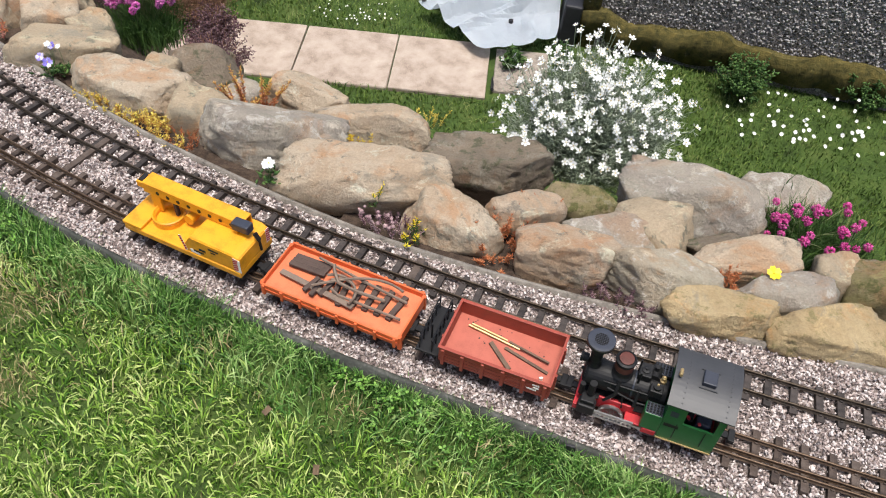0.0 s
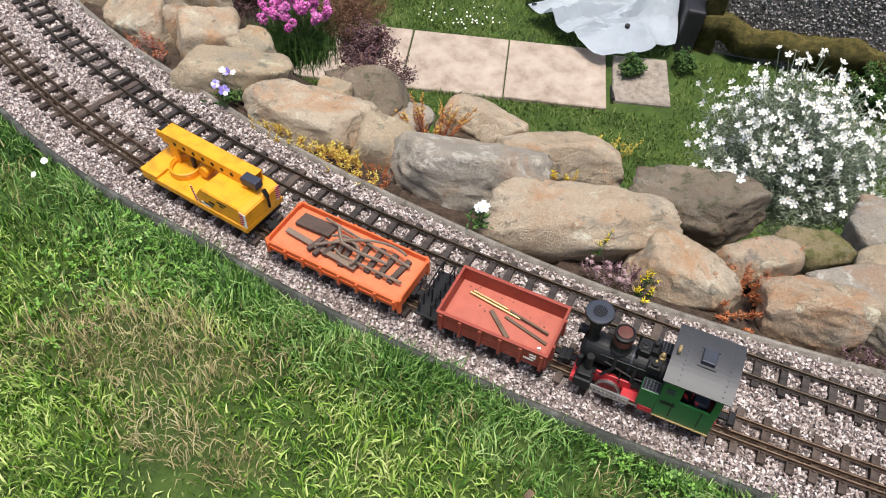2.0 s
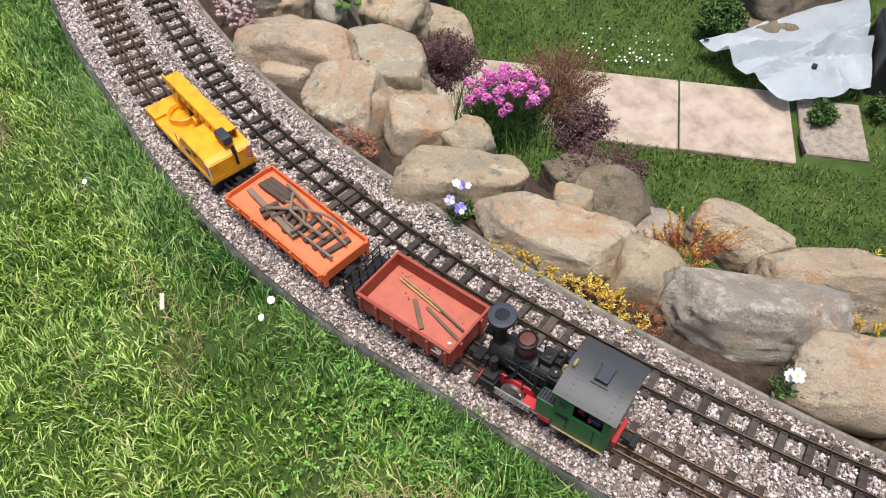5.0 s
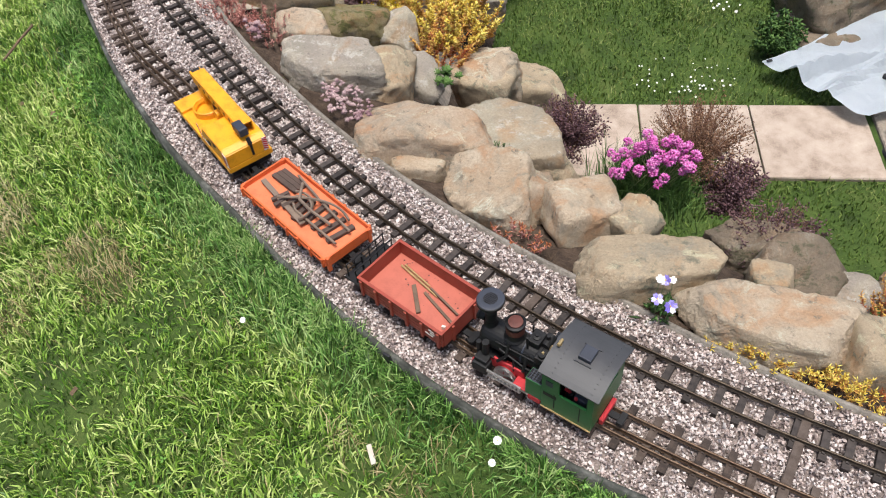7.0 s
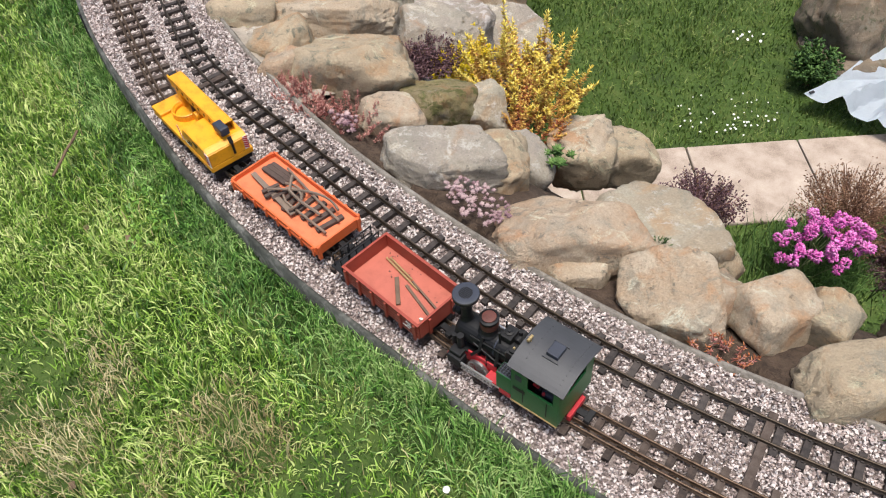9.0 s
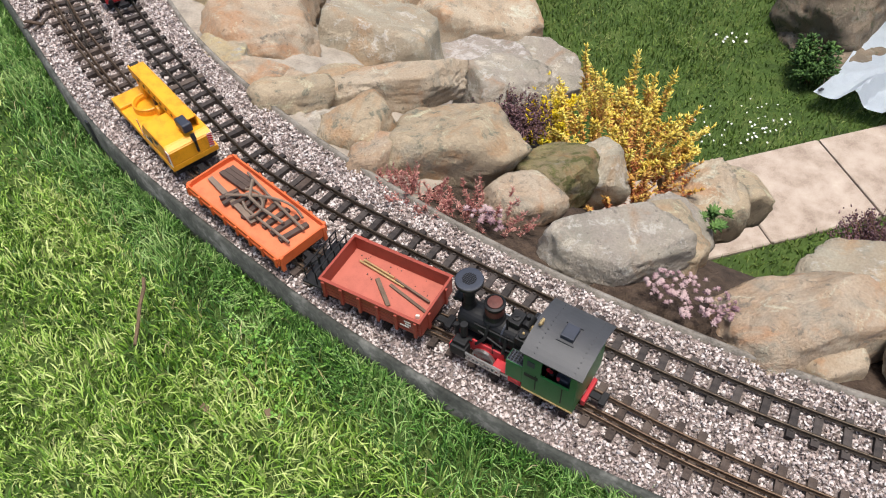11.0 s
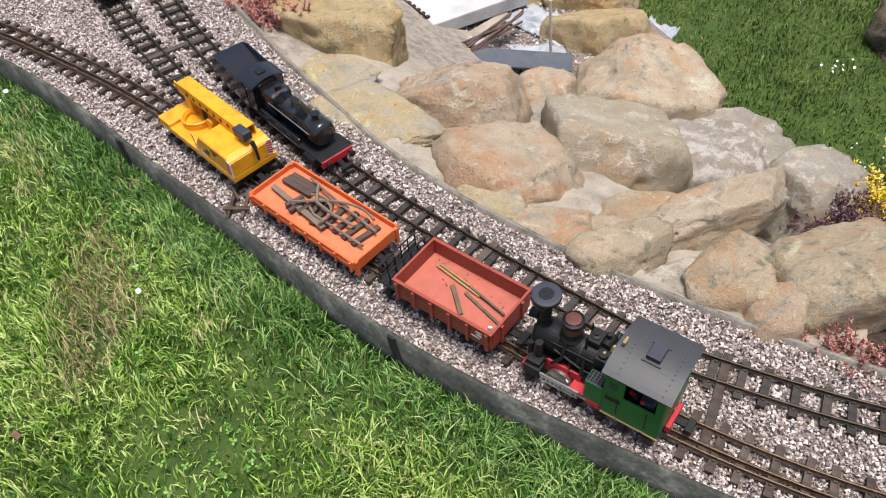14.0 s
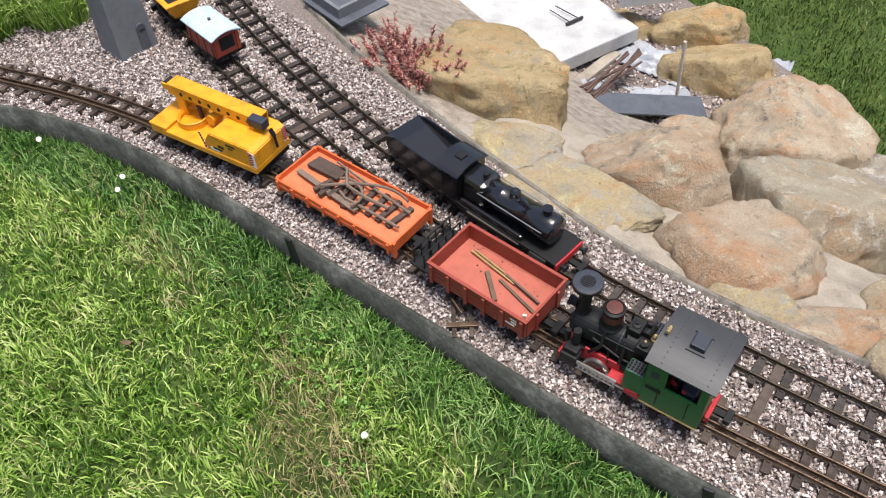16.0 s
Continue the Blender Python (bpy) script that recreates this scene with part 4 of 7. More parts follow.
def flat_wagon():
    top = tagged(new("flat_wagon"), "orange low-sided toy flat wagon loaded with broken track pieces", "model wagon")
    underframe(top, 0.15, 0.09)
    for x in (-0.09, 0.09):
        wheelset(top, x)
    part("deck", box(B(), -0.15, 0.15, -0.056, 0.056, 0.042, 0.0465), M["orange_deck"], top, "dusty orange deck")
    for e in (-1, 1):
        side = part("side", box(B(), -0.152, 0.152, *sorted((e * 0.056, e * 0.06)), 0.038, 0.0585, 0.0008), M["orange"], top)
        for i in range(8):
            x = -0.145 + i * 0.0414
            part("stake_pocket", box(B(), x - 0.003, x + 0.003, *sorted((e * 0.06, e * 0.0635)), 0.034, 0.057, 0.0006), M["orange"], side)
        part("side_bead", box(B(), -0.151, 0.151, *sorted((e * 0.06, e * 0.0612)), 0.046, 0.0485), M["orange"], side)
    for x in (-0.152, 0.152):
        end = part("end", box(B(), x - 0.002, x + 0.002, -0.0555, 0.0555, 0.034, 0.0583, 0.0008), M["orange"], top)
        for y in (-0.052, 0.052):
            part("corner_post", box(B(), x - 0.004, x + 0.004, y - 0.004, y + 0.004, 0.022, 0.0575, 0.0008), M["orange"], end)
    coupling(top, 0.154, 1)
    coupling(top, -0.154, -1)
    ladder = new("track_panel")
    ladder.parent = top
    for i in range(5):
        part("old_sleeper", box(B(), -0.006, 0.006, -0.032, 0.032, 0, 0.008, 0.001, pose(-0.115 + i * 0.028, -0.008 + 0.012 * (i == 4), 0.0465, 0, 0, 4 * i - 8)), M["old_wood"], ladder)
    for i in range(3):
        part("old_sleeper", box(B(), -0.04, 0.04, -0.0055, 0.0055, 0, 0.007, 0.001, pose(0.09, -0.038 + i * 0.012, 0.0467 + 0.002 * i, 0, 0, 2)), M["old_wood"], ladder)
    part("long_board", box(B(), -0.085, 0.09, -0.006, 0.006, 0, 0.004, 0.0008, pose(0.045, 0.022, 0.0535, 0, 1, -6)), M["rust_rail"], ladder)

    def bent(name, pts, r):
        return part(name, tube(pts, r), M["rust_rail"], ladder, "rusty bent rail")

    bent("straight_rail", [(-0.135, 0.018, 0.058), (0.0, 0.02, 0.06), (0.02, 0.012, 0.06)], 0.003)
    bent("straight_rail", [(-0.13, -0.022, 0.058), (-0.03, -0.03, 0.061), (0.08, -0.045, 0.06)], 0.003)
    bent("bent_rail", [(0.012 - 0.045 * math.cos(a), 0.02 + 0.0 - 0.042 * math.sin(a), 0.063) for a in np.linspace(-0.3, 2.3, 12)], 0.003)
    bent("bent_rail", [(0.0 - 0.034 * math.cos(a), 0.018 - 0.033 * math.sin(a), 0.066) for a in np.linspace(-0.5, 2.5, 12)], 0.0029)
    bent("bent_rail", [(-0.09, -0.005, 0.062), (-0.03, 0.002, 0.067), (0.01, 0.0, 0.07), (0.03, -0.02, 0.072), (0.036, -0.03, 0.078)], 0.0036)
    bent("bent_rail", [(0.055 - 0.17 * u, 0.034 - 0.075 * math.sin(1.9 * u + 0.1), 0.0665 + 0.004 * u) for u in np.linspace(0, 1, 14)], 0.0029)
    for x, y, a in ((0.03, 0.012, 78), (0.048, 0.02, 84), (0.062, 0.016, 72), (0.012, 0.0, 95)):
        part("old_sleeper", box(B(), -0.02, 0.02, -0.005, 0.005, 0, 0.007, 0.001, pose(x, y, 0.052, 3, 4, a)), M["old_wood"], ladder)
    return top


def stripes(parent, m, length, wide):
    """A red and white slanted warning strip."""
    strip = part("warning_strip", box(B(), 0, length, -wide / 2, wide / 2, 0, 0.0008, 0, m), M["white"], parent, "white and red warning strip")
    n = 6
    for i in range(n):
        bm = B()
        x = length * (i + 0.2) / n
        w = length / n * 0.62
        vs = [bm.verts.new(m @ Vector(c)) for c in ((x, -wide / 2, 0.0013), (x + w, -wide / 2, 0.0013), (min(x + w + wide * 0.4, length), wide / 2, 0.0013), (min(x + wide * 0.4, length), wide / 2, 0.0013))]
        lo = [bm.verts.new(m @ (m.inverted() @ v.co - Vector((0, 0, 0.001)))) for v in vs]
        bm.faces.new(vs)
        for k in range(4):
            bm.faces.new((vs[k], lo[k], lo[(k + 1) % 4], vs[(k + 1) % 4]))
        part("red_bar", bm, M["red"], strip)


def crane_wagon(motor=True):
    top = tagged(new("crane_wagon"), "bright yellow toy rail crane with perforated boom and warning stripes", "model crane")
    underframe(top, 0.148, 0.085)
    for x in (-0.085, 0.085):
        wheelset(top, x)
    part("base_deck", box(B(), -0.15, 0.152, -0.056, 0.056, 0.04, 0.055, 0.002), M["yellow"], top)
    part("deck_step", box(B(), 0.105, 0.155, -0.05, 0.056, 0.055, 0.063, 0.002), M["yellow"], top)
    # housing at the rear, with a sloped shoulder
    bm = B()
    prof = [(-0.15, 0.055), (-0.15, 0.092), (-0.135, 0.1), (-0.03, 0.1), (-0.012, 0.075), (-0.008, 0.055)]
    a = [bm.verts.new((x, 0.054, z)) for x, z in prof]
    b = [bm.verts.new((x, -0.05, z)) for x, z in prof]
    bm.faces.new(a)
    bm.faces.new(b[::-1])
    for i in range(len(prof)):
        bm.faces.new((a[i], b[i], b[(i + 1) % len(prof)], a[(i + 1) % len(prof)]))
    bmesh.ops.bevel(bm, geom=bm.edges[:], offset=0.002, segments=2, affect="EDGES")
    house = part("machinery_housing", bm, M["yellow"], top)
    stripes(house, pose(-0.1475, 0.0545, 0.056, 0, -90, 0) @ pose(0, 0, 0, 90, 0, 0) @ Matrix.Identity(4), 0.036, 0.011)
    stripes(house, Matrix.Translation((-0.142, 0.0545, 0.058)) @ Matrix.Rotation(radians(90), 4, "X") @ Matrix.Rotation(radians(90), 4, "Z") @ Matrix.Scale(-1, 4, (0, 0, 1)), 0.036, 0.011)
    stripes(house, Matrix.Translation((-0.015, 0.0545, 0.058)) @ Matrix.Rotation(radians(90), 4, "X") @ Matrix.Rotation(radians(75), 4, "Z") @ Matrix.Scale(-1, 4, (0, 0, 1)), 0.04, 0.006)
    stripes(house, Matrix.Translation((-0.1505, -0.043, 0.058)) @ Matrix.Rotation(radians(-90), 4, "Y") @ Matrix.Scale(1, 4, (0, 0, 1)), 0.036, 0.011)
    for x0, x1, z, h in ((-0.1, -0.075, 0.086, 0.004), (-0.092, -0.08, 0.079, 0.003), (-0.06, -0.035, 0.064, 0.004), (-0.066, -0.05, 0.072, 0.006)):
        part("print_bar", box(B(), x0, x1, 0.0539, 0.0549, z, z + h), M["black"], house, "small dark unreadable print")
    part("data_panel", box(B(), -0.05, -0.026, 0.0539, 0.0547, 0.058, 0.066), M["white"], house)
    # boom: a box girder with round holes, from the housing to beyond the far end
    bm = B()
    m = Matrix.Translation((0.004, -0.02, 0.1155)) @ Matrix.Rotation(radians(-0.5), 4, "Y")
    box(bm, -0.125, 0.13, -0.019, -0.016, -0.013, 0.013, 0.0008, m)
    box(bm, -0.125, 0.13, 0.013, 0.016, -0.013, 0.013, 0.0008, m)
    box(bm, -0.125, 0.13, -0.0159, 0.0129, 0.01, 0.013, 0.0006, m)
    box(bm, 0.125, 0.148, -0.014, 0.014, -0.008, 0.008, 0.002, m)
    boom = part("boom", bm, M["yellow"], top, "yellow boom with round holes")
    for i in range(8):
        x = -0.098 + i * 0.027
        part("boom_hole", rod(B(), m @ Vector((x, 0.0158, -0.002)), m @ Vector((x, 0.0166, -0.002)), 0.0046, seg=14), M["black"], boom)
    part("boom_pulley", rod(B(), (0.142, -0.03, 0.122), (0.142, -0.01, 0.122), 0.008, seg=18), M["black"], boom)
    part("boom_support", box(box(B(), 0.095, 0.12, -0.034, -0.028, 0.06, 0.104, 0.001), 0.095, 0.12, -0.012, -0.006, 0.06, 0.104, 0.001), M["yellow"], top)
    part("boom_prop", box(B(), 0.06, 0.068, -0.02, -0.012, 0.055, 0.104, 0.001), M["old_wood"], top)
    ring = B()
    for i in range(36):
        a0, a1 = 2 * math.pi * i / 36, 2 * math.pi * (i + 1) / 36
        rod(ring, (0.075 + 0.034 * math.cos(a0), -0.002 + 0.034 * math.sin(a0), 0.07), (0.075 + 0.034 * math.cos(a1), -0.002 + 0.034 * math.sin(a1), 0.07), 0.0024, seg=6)
    part("turning_ring", ring, M["yellow"], top)
    part("ring_seat", lathe(B(), [(0.036, 0), (0.036, 0.012), (0.032, 0.014), (0.029, 0.01), (0.029, 0.002)], 36, Matrix.Translation((0.075, -0.002, 0.055))), M["yellow"], top)
    part("winch", rod(B(), (0.02, -0.035, 0.075), (0.02, 0.0, 0.075), 0.012, seg=18), M["yellow"], top)
    box_cab = part("hook_block", box(B(), -0.148, -0.106, -0.018, 0.004, 0.104, 0.124, 0.003, Matrix.Rotation(radians(3), 4, "Y")), M["vent"], top, "dark hook block")
    part("hook", rod(rod(B(), (-0.15, -0.008, 0.112), (-0.158, -0.008, 0.098), 0.005), (-0.158, -0.008, 0.098), (-0.16, -0.008, 0.07), 0.003), M["black"], box_cab)
    part("boom_bracket", box(box(B(), -0.112, -0.104, -0.042, -0.036, 0.098, 0.122, 0.001), -0.112, -0.104, -0.004, 0.002, 0.098, 0.112, 0.001), M["yellow"], top)
    coupling(top, 0.154, 1)
    coupling(top, -0.152, -1)
    return top


def along(key, s, span):
    """The pose of a vehicle that stands on a line at distance s, its axles span apart."""
    line = LINE[key]

    def at(d):
        k = min(max(d / 0.01, 0), len(line) - 1.001)
        i = int(k)
        return line[i] + (line[i + 1] - line[i]) * (k - i)

    a, b = at(s + span / 2), at(s - span / 2)
    c, d = (a + b) / 2, a - b
    return pose(c[0], c[1], 0.0, 0, 0, math.degrees(math.atan2(d[1], d[0])))


def grown(thing, kx, ky, kz):
    """Brings a vehicle to its size: stretched from the rail's top."""
    m = Matrix.Translation((0, 0, 0.0112)) @ Matrix.Diagonal((kx, ky, kz, 1)) @ Matrix.Translation((0, 0, -0.0112))
    for ob in thing.children_recursive:
        if ob.data:
            ob.data.transform(m)
    return thing


TRAIN = [(grown(steam_loco(), 1.0, 1.04, 1.07), 0.085, 0.075, 0.0), (grown(open_wagon(), 0.97, 1.06, 1.1), 0.376, 0.14, 0.009), (grown(flat_wagon(), 1.03, 1.07, 1.12), 0.742, 0.18, 0.026), (grown(crane_wagon(), 1.0, 1.03, 1.06), 1.114, 0.17, 0.04)]
SPEED = [(0, 1.565), (1, 1.827), (2, 2.100), (3, 2.372), (4, 2.644), (5, 2.907), (6, 3.172), (7, 3.445), (8, 3.729), (9, 4.018), (10, 4.311), (11, 4.605), (12, 4.898), (13, 5.183), (14, 5.462), (15, 5.742), (16, 6.012)]


def motions():
    # the couplings are pushed together at first and draw out on the way
    for thing, lead, span, slack in TRAIN:
        rows = []
        for i in range(65):
            t = i * 0.25
            s = float(np.interp(t, [r[0] for r in SPEED], [r[1] for r in SPEED]))
            rows.append((t, along("front", s + lead - slack * float(np.interp(t, [3, 7.5], [1, 0])), span)))
        walk(thing, rows)


# ---- grass ----
def blades(name, p, z, length, width, lean, mat, seed, bent=0.5, comb=0.0):
    """Grass blades: each a tapered, bent strip of three triangles."""
    rng = np.random.RandomState(seed)
    n = len(p)
    a = rng.uniform(0, 2 * np.pi, n)
    b = rng.uniform(0, 2 * np.pi, n)
    if comb:
        # tufts: neighbours lean the same way
        drift = np.array([noise.noise((x * 11, y * 11, 31.0)) + 0.5 * noise.noise((x * 4, y * 4, 37.0)) for x, y in p]) * 9
        b = np.where(rng.uniform(size=n) < comb, drift + rng.normal(0, 0.55, n), b)
    side = np.c_[np.cos(a), np.sin(a), 0 * a]
    out = np.c_[np.cos(b), np.sin(b), 0 * b]
    k = rng.uniform(0.1, 1.0, n) * lean
    l = length * rng.uniform(0.55, 1.25, n)
    w = width * rng.uniform(0.6, 1.2, n)
    up = np.array([0, 0, 1.0])
    root = np.c_[p, z]
    mid = root + (up * np.sqrt(1 - np.minimum(k * 0.6, 0.9) ** 2)[:, None] + out * (k * 0.6)[:, None]) * (l * 0.55)[:, None]
    tip = mid + (up * (1 - np.minimum(k, 0.95))[:, None] + out * k[:, None] * (1 + bent)) * (l * 0.45)[:, None]
    v = np.stack([root - side * w[:, None] / 2, root + side * w[:, None] / 2, mid + side * w[:, None] * 0.42, mid - side * w[:, None] * 0.42, tip], 1)
    f = np.array([(0, 1, 2), (0, 2, 3), (3, 2, 4)])[None] + np.arange(n)[:, None, None] * 5
    return raw(name, v.reshape(-1, 3), f.reshape(-1, 3), mat)


def dryness(x, y):
    """Where the turf has dried out: a few blond patches."""
    worn = max(0.75 * math.exp(-(((x - a) * math.cos(g) + (y - b) * math.sin(g)) / u) ** 2 - (((y - b) * math.cos(g) - (x - a) * math.sin(g)) / v) ** 2) for a, b, u, v, g in WORN)
    return worn - 0.2 + 0.5 * noise.noise((x * 1.7 + 5, y * 1.7 + 2, 9.0)) + 0.4 * noise.noise((x * 7 + 5, y * 7, 4.0))


# middle, half length, half width and turn of the worn patches in the turf
WORN = [(-2.98, 3.32, 0.20, 0.09, -1.62), (-0.42, 0.75, 0.21, 0.10, -0.12), (-0.22, 0.57, 0.18, 0.08, -0.12), (-1.70, 1.50, 0.11, 0.05, -0.82)]


def clover():
    """Three round leaflets a leaf, in patches along the edging board."""
    rng = np.random.RandomState(77)
    near = LINE["near"]
    t, nrm = normals(near)
    k = rng.randint(0, len(near), 30000)
    p = near[k] + nrm[k] * (0.02 + 0.55 * rng.uniform(0, 1, len(k)) ** 1.6)[:, None]
    w = np.array([noise.noise((x * 2.6 + 3, y * 2.6, 51.0)) for x, y in p])
    p = p[w + rng.uniform(-0.12, 0.12, len(p)) > 0.36]
    p = p[rng.uniform(size=len(p)) < 0.4]
    _, side = nearest(p, near)
    p = p[side > 0.018]
    n = len(p)
    c = np.c_[p, lawn_height(p[:, 0], p[:, 1]) + rng.uniform(0.002, 0.024, n)]
    spin, r = rng.uniform(0, 6.28, n), rng.uniform(0.004, 0.0075, n)
    tilt = rng.normal(0, 0.3, (n, 2))
    ring = [(0.0, 0.0), (0.5, 0.42), (1.0, 0.34), (1.15, 0.0), (1.0, -0.34), (0.5, -0.42)]
    out = []
    for i in range(3):
        g = spin + i * 2.094
        row = []
        for u, v in ring:
            dx, dy = (u * np.cos(g) - v * np.sin(g)) * r, (u * np.sin(g) + v * np.cos(g)) * r
            row.append(c + np.c_[dx, dy, dx * tilt[:, 0] + dy * tilt[:, 1] - 0.12 * abs(v) * r])
        out.append(np.stack(row, 1))
    v = np.stack(out, 1).reshape(-1, 3)
    f = np.array([(0, 1, 2), (0, 2, 3), (0, 3, 4), (0, 4, 5)])[None] + np.arange(n * 3)[:, None, None] * 6
    return raw("clover", v, f.reshape(-1, 3), M["clover"])


M["clover"] = material("clover_leaf", [(0.05, 0.13, 0.016), (0.11, 0.25, 0.034), (0.2, 0.36, 0.07)], 40, 0.5, island=True, spread=0.5, bump=0, spec=0.3)
tagged(clover(), "green three-leaved clover patches in the lawn", "clover", kind="stuff")


def upper_grass():
    rng = np.random.RandomState(8)
    near = LINE["near"]
    t, nrm = normals(near)
    n = 390000
    k = rng.randint(0, len(near), n)
    off = np.where(rng.uniform(size=n) < 0.07, rng.uniform(0.0, 0.035, n), rng.uniform(0.0, 1.25, n))
    p = near[k] + nrm[k] * (off + 0.008)[:, None] + rng.uniform(-0.012, 0.012, (n, 2))
    _, side = nearest(p, near)
    p = p[side > 0.008]
    off = side[side > 0.008]
    thick = np.array([noise.noise((x * 2.2, y * 2.2, 3.0)) + 0.5 * noise.noise((x * 9, y * 9, 7.0)) for x, y in p])
    dry = np.array([dryness(x, y) for x, y in p])
    keep = (thick + rng.uniform(-0.5, 0.5, len(p)) > -0.42) & (rng.uniform(size=len(p)) > 0.82 * np.clip((dry - 0.1) / 0.25, 0, 1))
    p, off, thick = p[keep], off[keep], thick[keep]
    lush = off + 0.07 * thick + rng.normal(0, 0.03, len(p)) < 0.13
    length = 0.034 + 0.018 * np.clip(thick, -1, 1) + 0.016 * lush
    z = lawn_height(p[:, 0], p[:, 1]) - 0.012
    edge = blades("edge_grass", p[lush], z[lush], length[lush], 0.0036, 0.95, M["lush_grass"], 10, 0.5, 0.6)
    tagged(edge, "long dark green grass growing against the edging board", "grass", kind="stuff")
    p, length = p[~lush], length[~lush]
    return blades("lawn_grass", p, lawn_height(p[:, 0], p[:, 1]) - 0.012, length, 0.0041, 1.0, M["grass"], 9, 0.5, 0.6)


tagged(upper_grass(), "fresh green unmown lawn grass beside the railway", "grass", kind="stuff")


def straw():
    """Dead blond blades that lie in the turf."""
    rng = np.random.RandomState(18)
    near = LINE["near"]
    t, nrm = normals(near)
    k = rng.randint(0, len(near), 230000)
    p = near[k] + nrm[k] * rng.uniform(0.03, 1.2, len(k))[:, None]
    w = np.array([dryness(x, y) for x, y in p])
    p = p[(w + rng.uniform(-0.16, 0.16, len(p)) > 0.14) | (rng.uniform(size=len(p)) < 0.02)]
    _, side = nearest(p, near)
    p = p[side > 0.02]
    return blades("dry_grass", p, lawn_height(p[:, 0], p[:, 1]) + 0.004, 0.042, 0.0022, 1.0, M["straw"], 19, 0.2, 0.4)


M["straw"] = material("dry_straw", [(0.16, 0.12, 0.055), (0.36, 0.3, 0.14), (0.56, 0.5, 0.3)], 4, 0.7, island=True, bump=0)
tagged(straw(), "dry straw-coloured dead grass in the lawn", "grass", kind="stuff")


def lower_grass():
    rng = np.random.RandomState(28)
    n = 170000
    p = np.c_[rng.uniform(-1.6, 3.4, n), rng.uniform(1.9, 6.2, n)]
    _, far = nearest(p, LINE["far"])
    z = ground_height(p)
    clear = ~((p[:, 0] > -1.35) & (p[:, 0] < 0.86) & (np.abs(p[:, 1] - 3.12 - 0.05 * p[:, 0]) < 0.225)) & ~((p[:, 0] > 0.96) & (p[:, 1] > 3.4))
    keep = (z < -0.98) & clear
    thick = np.array([noise.noise((x * 1.5, y * 1.5, 13.0)) for x, y in p])
    keep &= thick + rng.uniform(-0.6, 0.6, n) > -0.6
    return blades("lower_grass", p[keep], z[keep] - 0.005, 0.036 + 0.014 * thick[keep], 0.0055, 0.9, M["far_grass"], 29)


tagged(lower_grass(), "short green grass of the lower lawn", "grass", kind="stuff")


def tuft(name, x, y, z, r, n, length, label, seed, mat="grass", width=0.0035, lean=0.8):
    rng = np.random.RandomState(seed)
    a, q = rng.uniform(0, 2 * np.pi, n), r * np.sqrt(rng.uniform(0, 1, n))
    p = np.c_[x + q * np.cos(a), y + q * np.sin(a)]
    return tagged(blades(name, p, np.full(n, z), length, width, lean, M[mat], seed + 1), label, "grass clump")


tuft("grass_clump", -3.3, 4.98, -0.02, 0.2, 5200, 0.15, "long dark green grass clump behind the ballast", 41, width=0.004)
tuft("grass_clump", -3.05, 4.86, -0.02, 0.1, 1600, 0.13, "long dark green grass clump behind the ballast", 43, width=0.004)


# ---- plants ----
def leafmat(name, *c, rough=0.6, spread=0.5):
    return material(name, list(c), 25, rough, island=True, spread=spread, bump=0, spec=0.3)


M.update({
    "yellow_leaf": leafmat("sedum_yellow", (0.5, 0.33, 0.04), (0.7, 0.54, 0.09), (0.8, 0.7, 0.2)),
    "gold_leaf": leafmat("sedum_gold", (0.4, 0.17, 0.05), (0.62, 0.36, 0.08), (0.7, 0.5, 0.15)),
    "orange_leaf": leafmat("sedum_orange", (0.28, 0.07, 0.025), (0.48, 0.16, 0.06), (0.6, 0.27, 0.13)),
    "red_leaf": leafmat("sedum_red", (0.24, 0.075, 0.065), (0.47, 0.19, 0.16), (0.6, 0.36, 0.3)),
    "purple_leaf": leafmat("purple_leaf", (0.05, 0.025, 0.03), (0.13, 0.065, 0.075), (0.24, 0.15, 0.16)),
    "mauve_leaf": leafmat("stonecrop_mauve", (0.12, 0.055, 0.075), (0.27, 0.16, 0.185), (0.48, 0.36, 0.36)),
    "brown_leaf": leafmat("dry_brown_leaf", (0.1, 0.045, 0.025), (0.22, 0.115, 0.07), (0.34, 0.2, 0.12)),
    "silver_leaf": leafmat("silver_leaf", (0.11, 0.145, 0.09), (0.26, 0.31, 0.215), (0.42, 0.47, 0.36)),
    "green_leaf": leafmat("green_leaf", (0.02, 0.05, 0.012), (0.05, 0.11, 0.025), (0.11, 0.2, 0.05)),
    "white_petal": leafmat("white_petal", (0.56, 0.58, 0.56), (0.7, 0.71, 0.69), (0.78, 0.78, 0.76)),
    "pink_petal": leafmat("pink_petal", (0.45, 0.06, 0.28), (0.64, 0.14, 0.46), (0.75, 0.32, 0.6)),
    "magenta_petal": leafmat("magenta_petal", (0.3, 0.02, 0.13), (0.48, 0.04, 0.22), (0.6, 0.14, 0.36)),
    "violet_petal": leafmat("violet_petal", (0.1, 0.07, 0.36), (0.22, 0.18, 0.55), (0.7, 0.68, 0.8)),
    "yellow_petal": leafmat("yellow_petal", (0.62, 0.42, 0.01), (0.78, 0.6, 0.02), (0.82, 0.68, 0.06)),
    "stalk": leafmat("green_stalk", (0.08, 0.11, 0.035), (0.16, 0.2, 0.08), (0.26, 0.28, 0.14)),
})


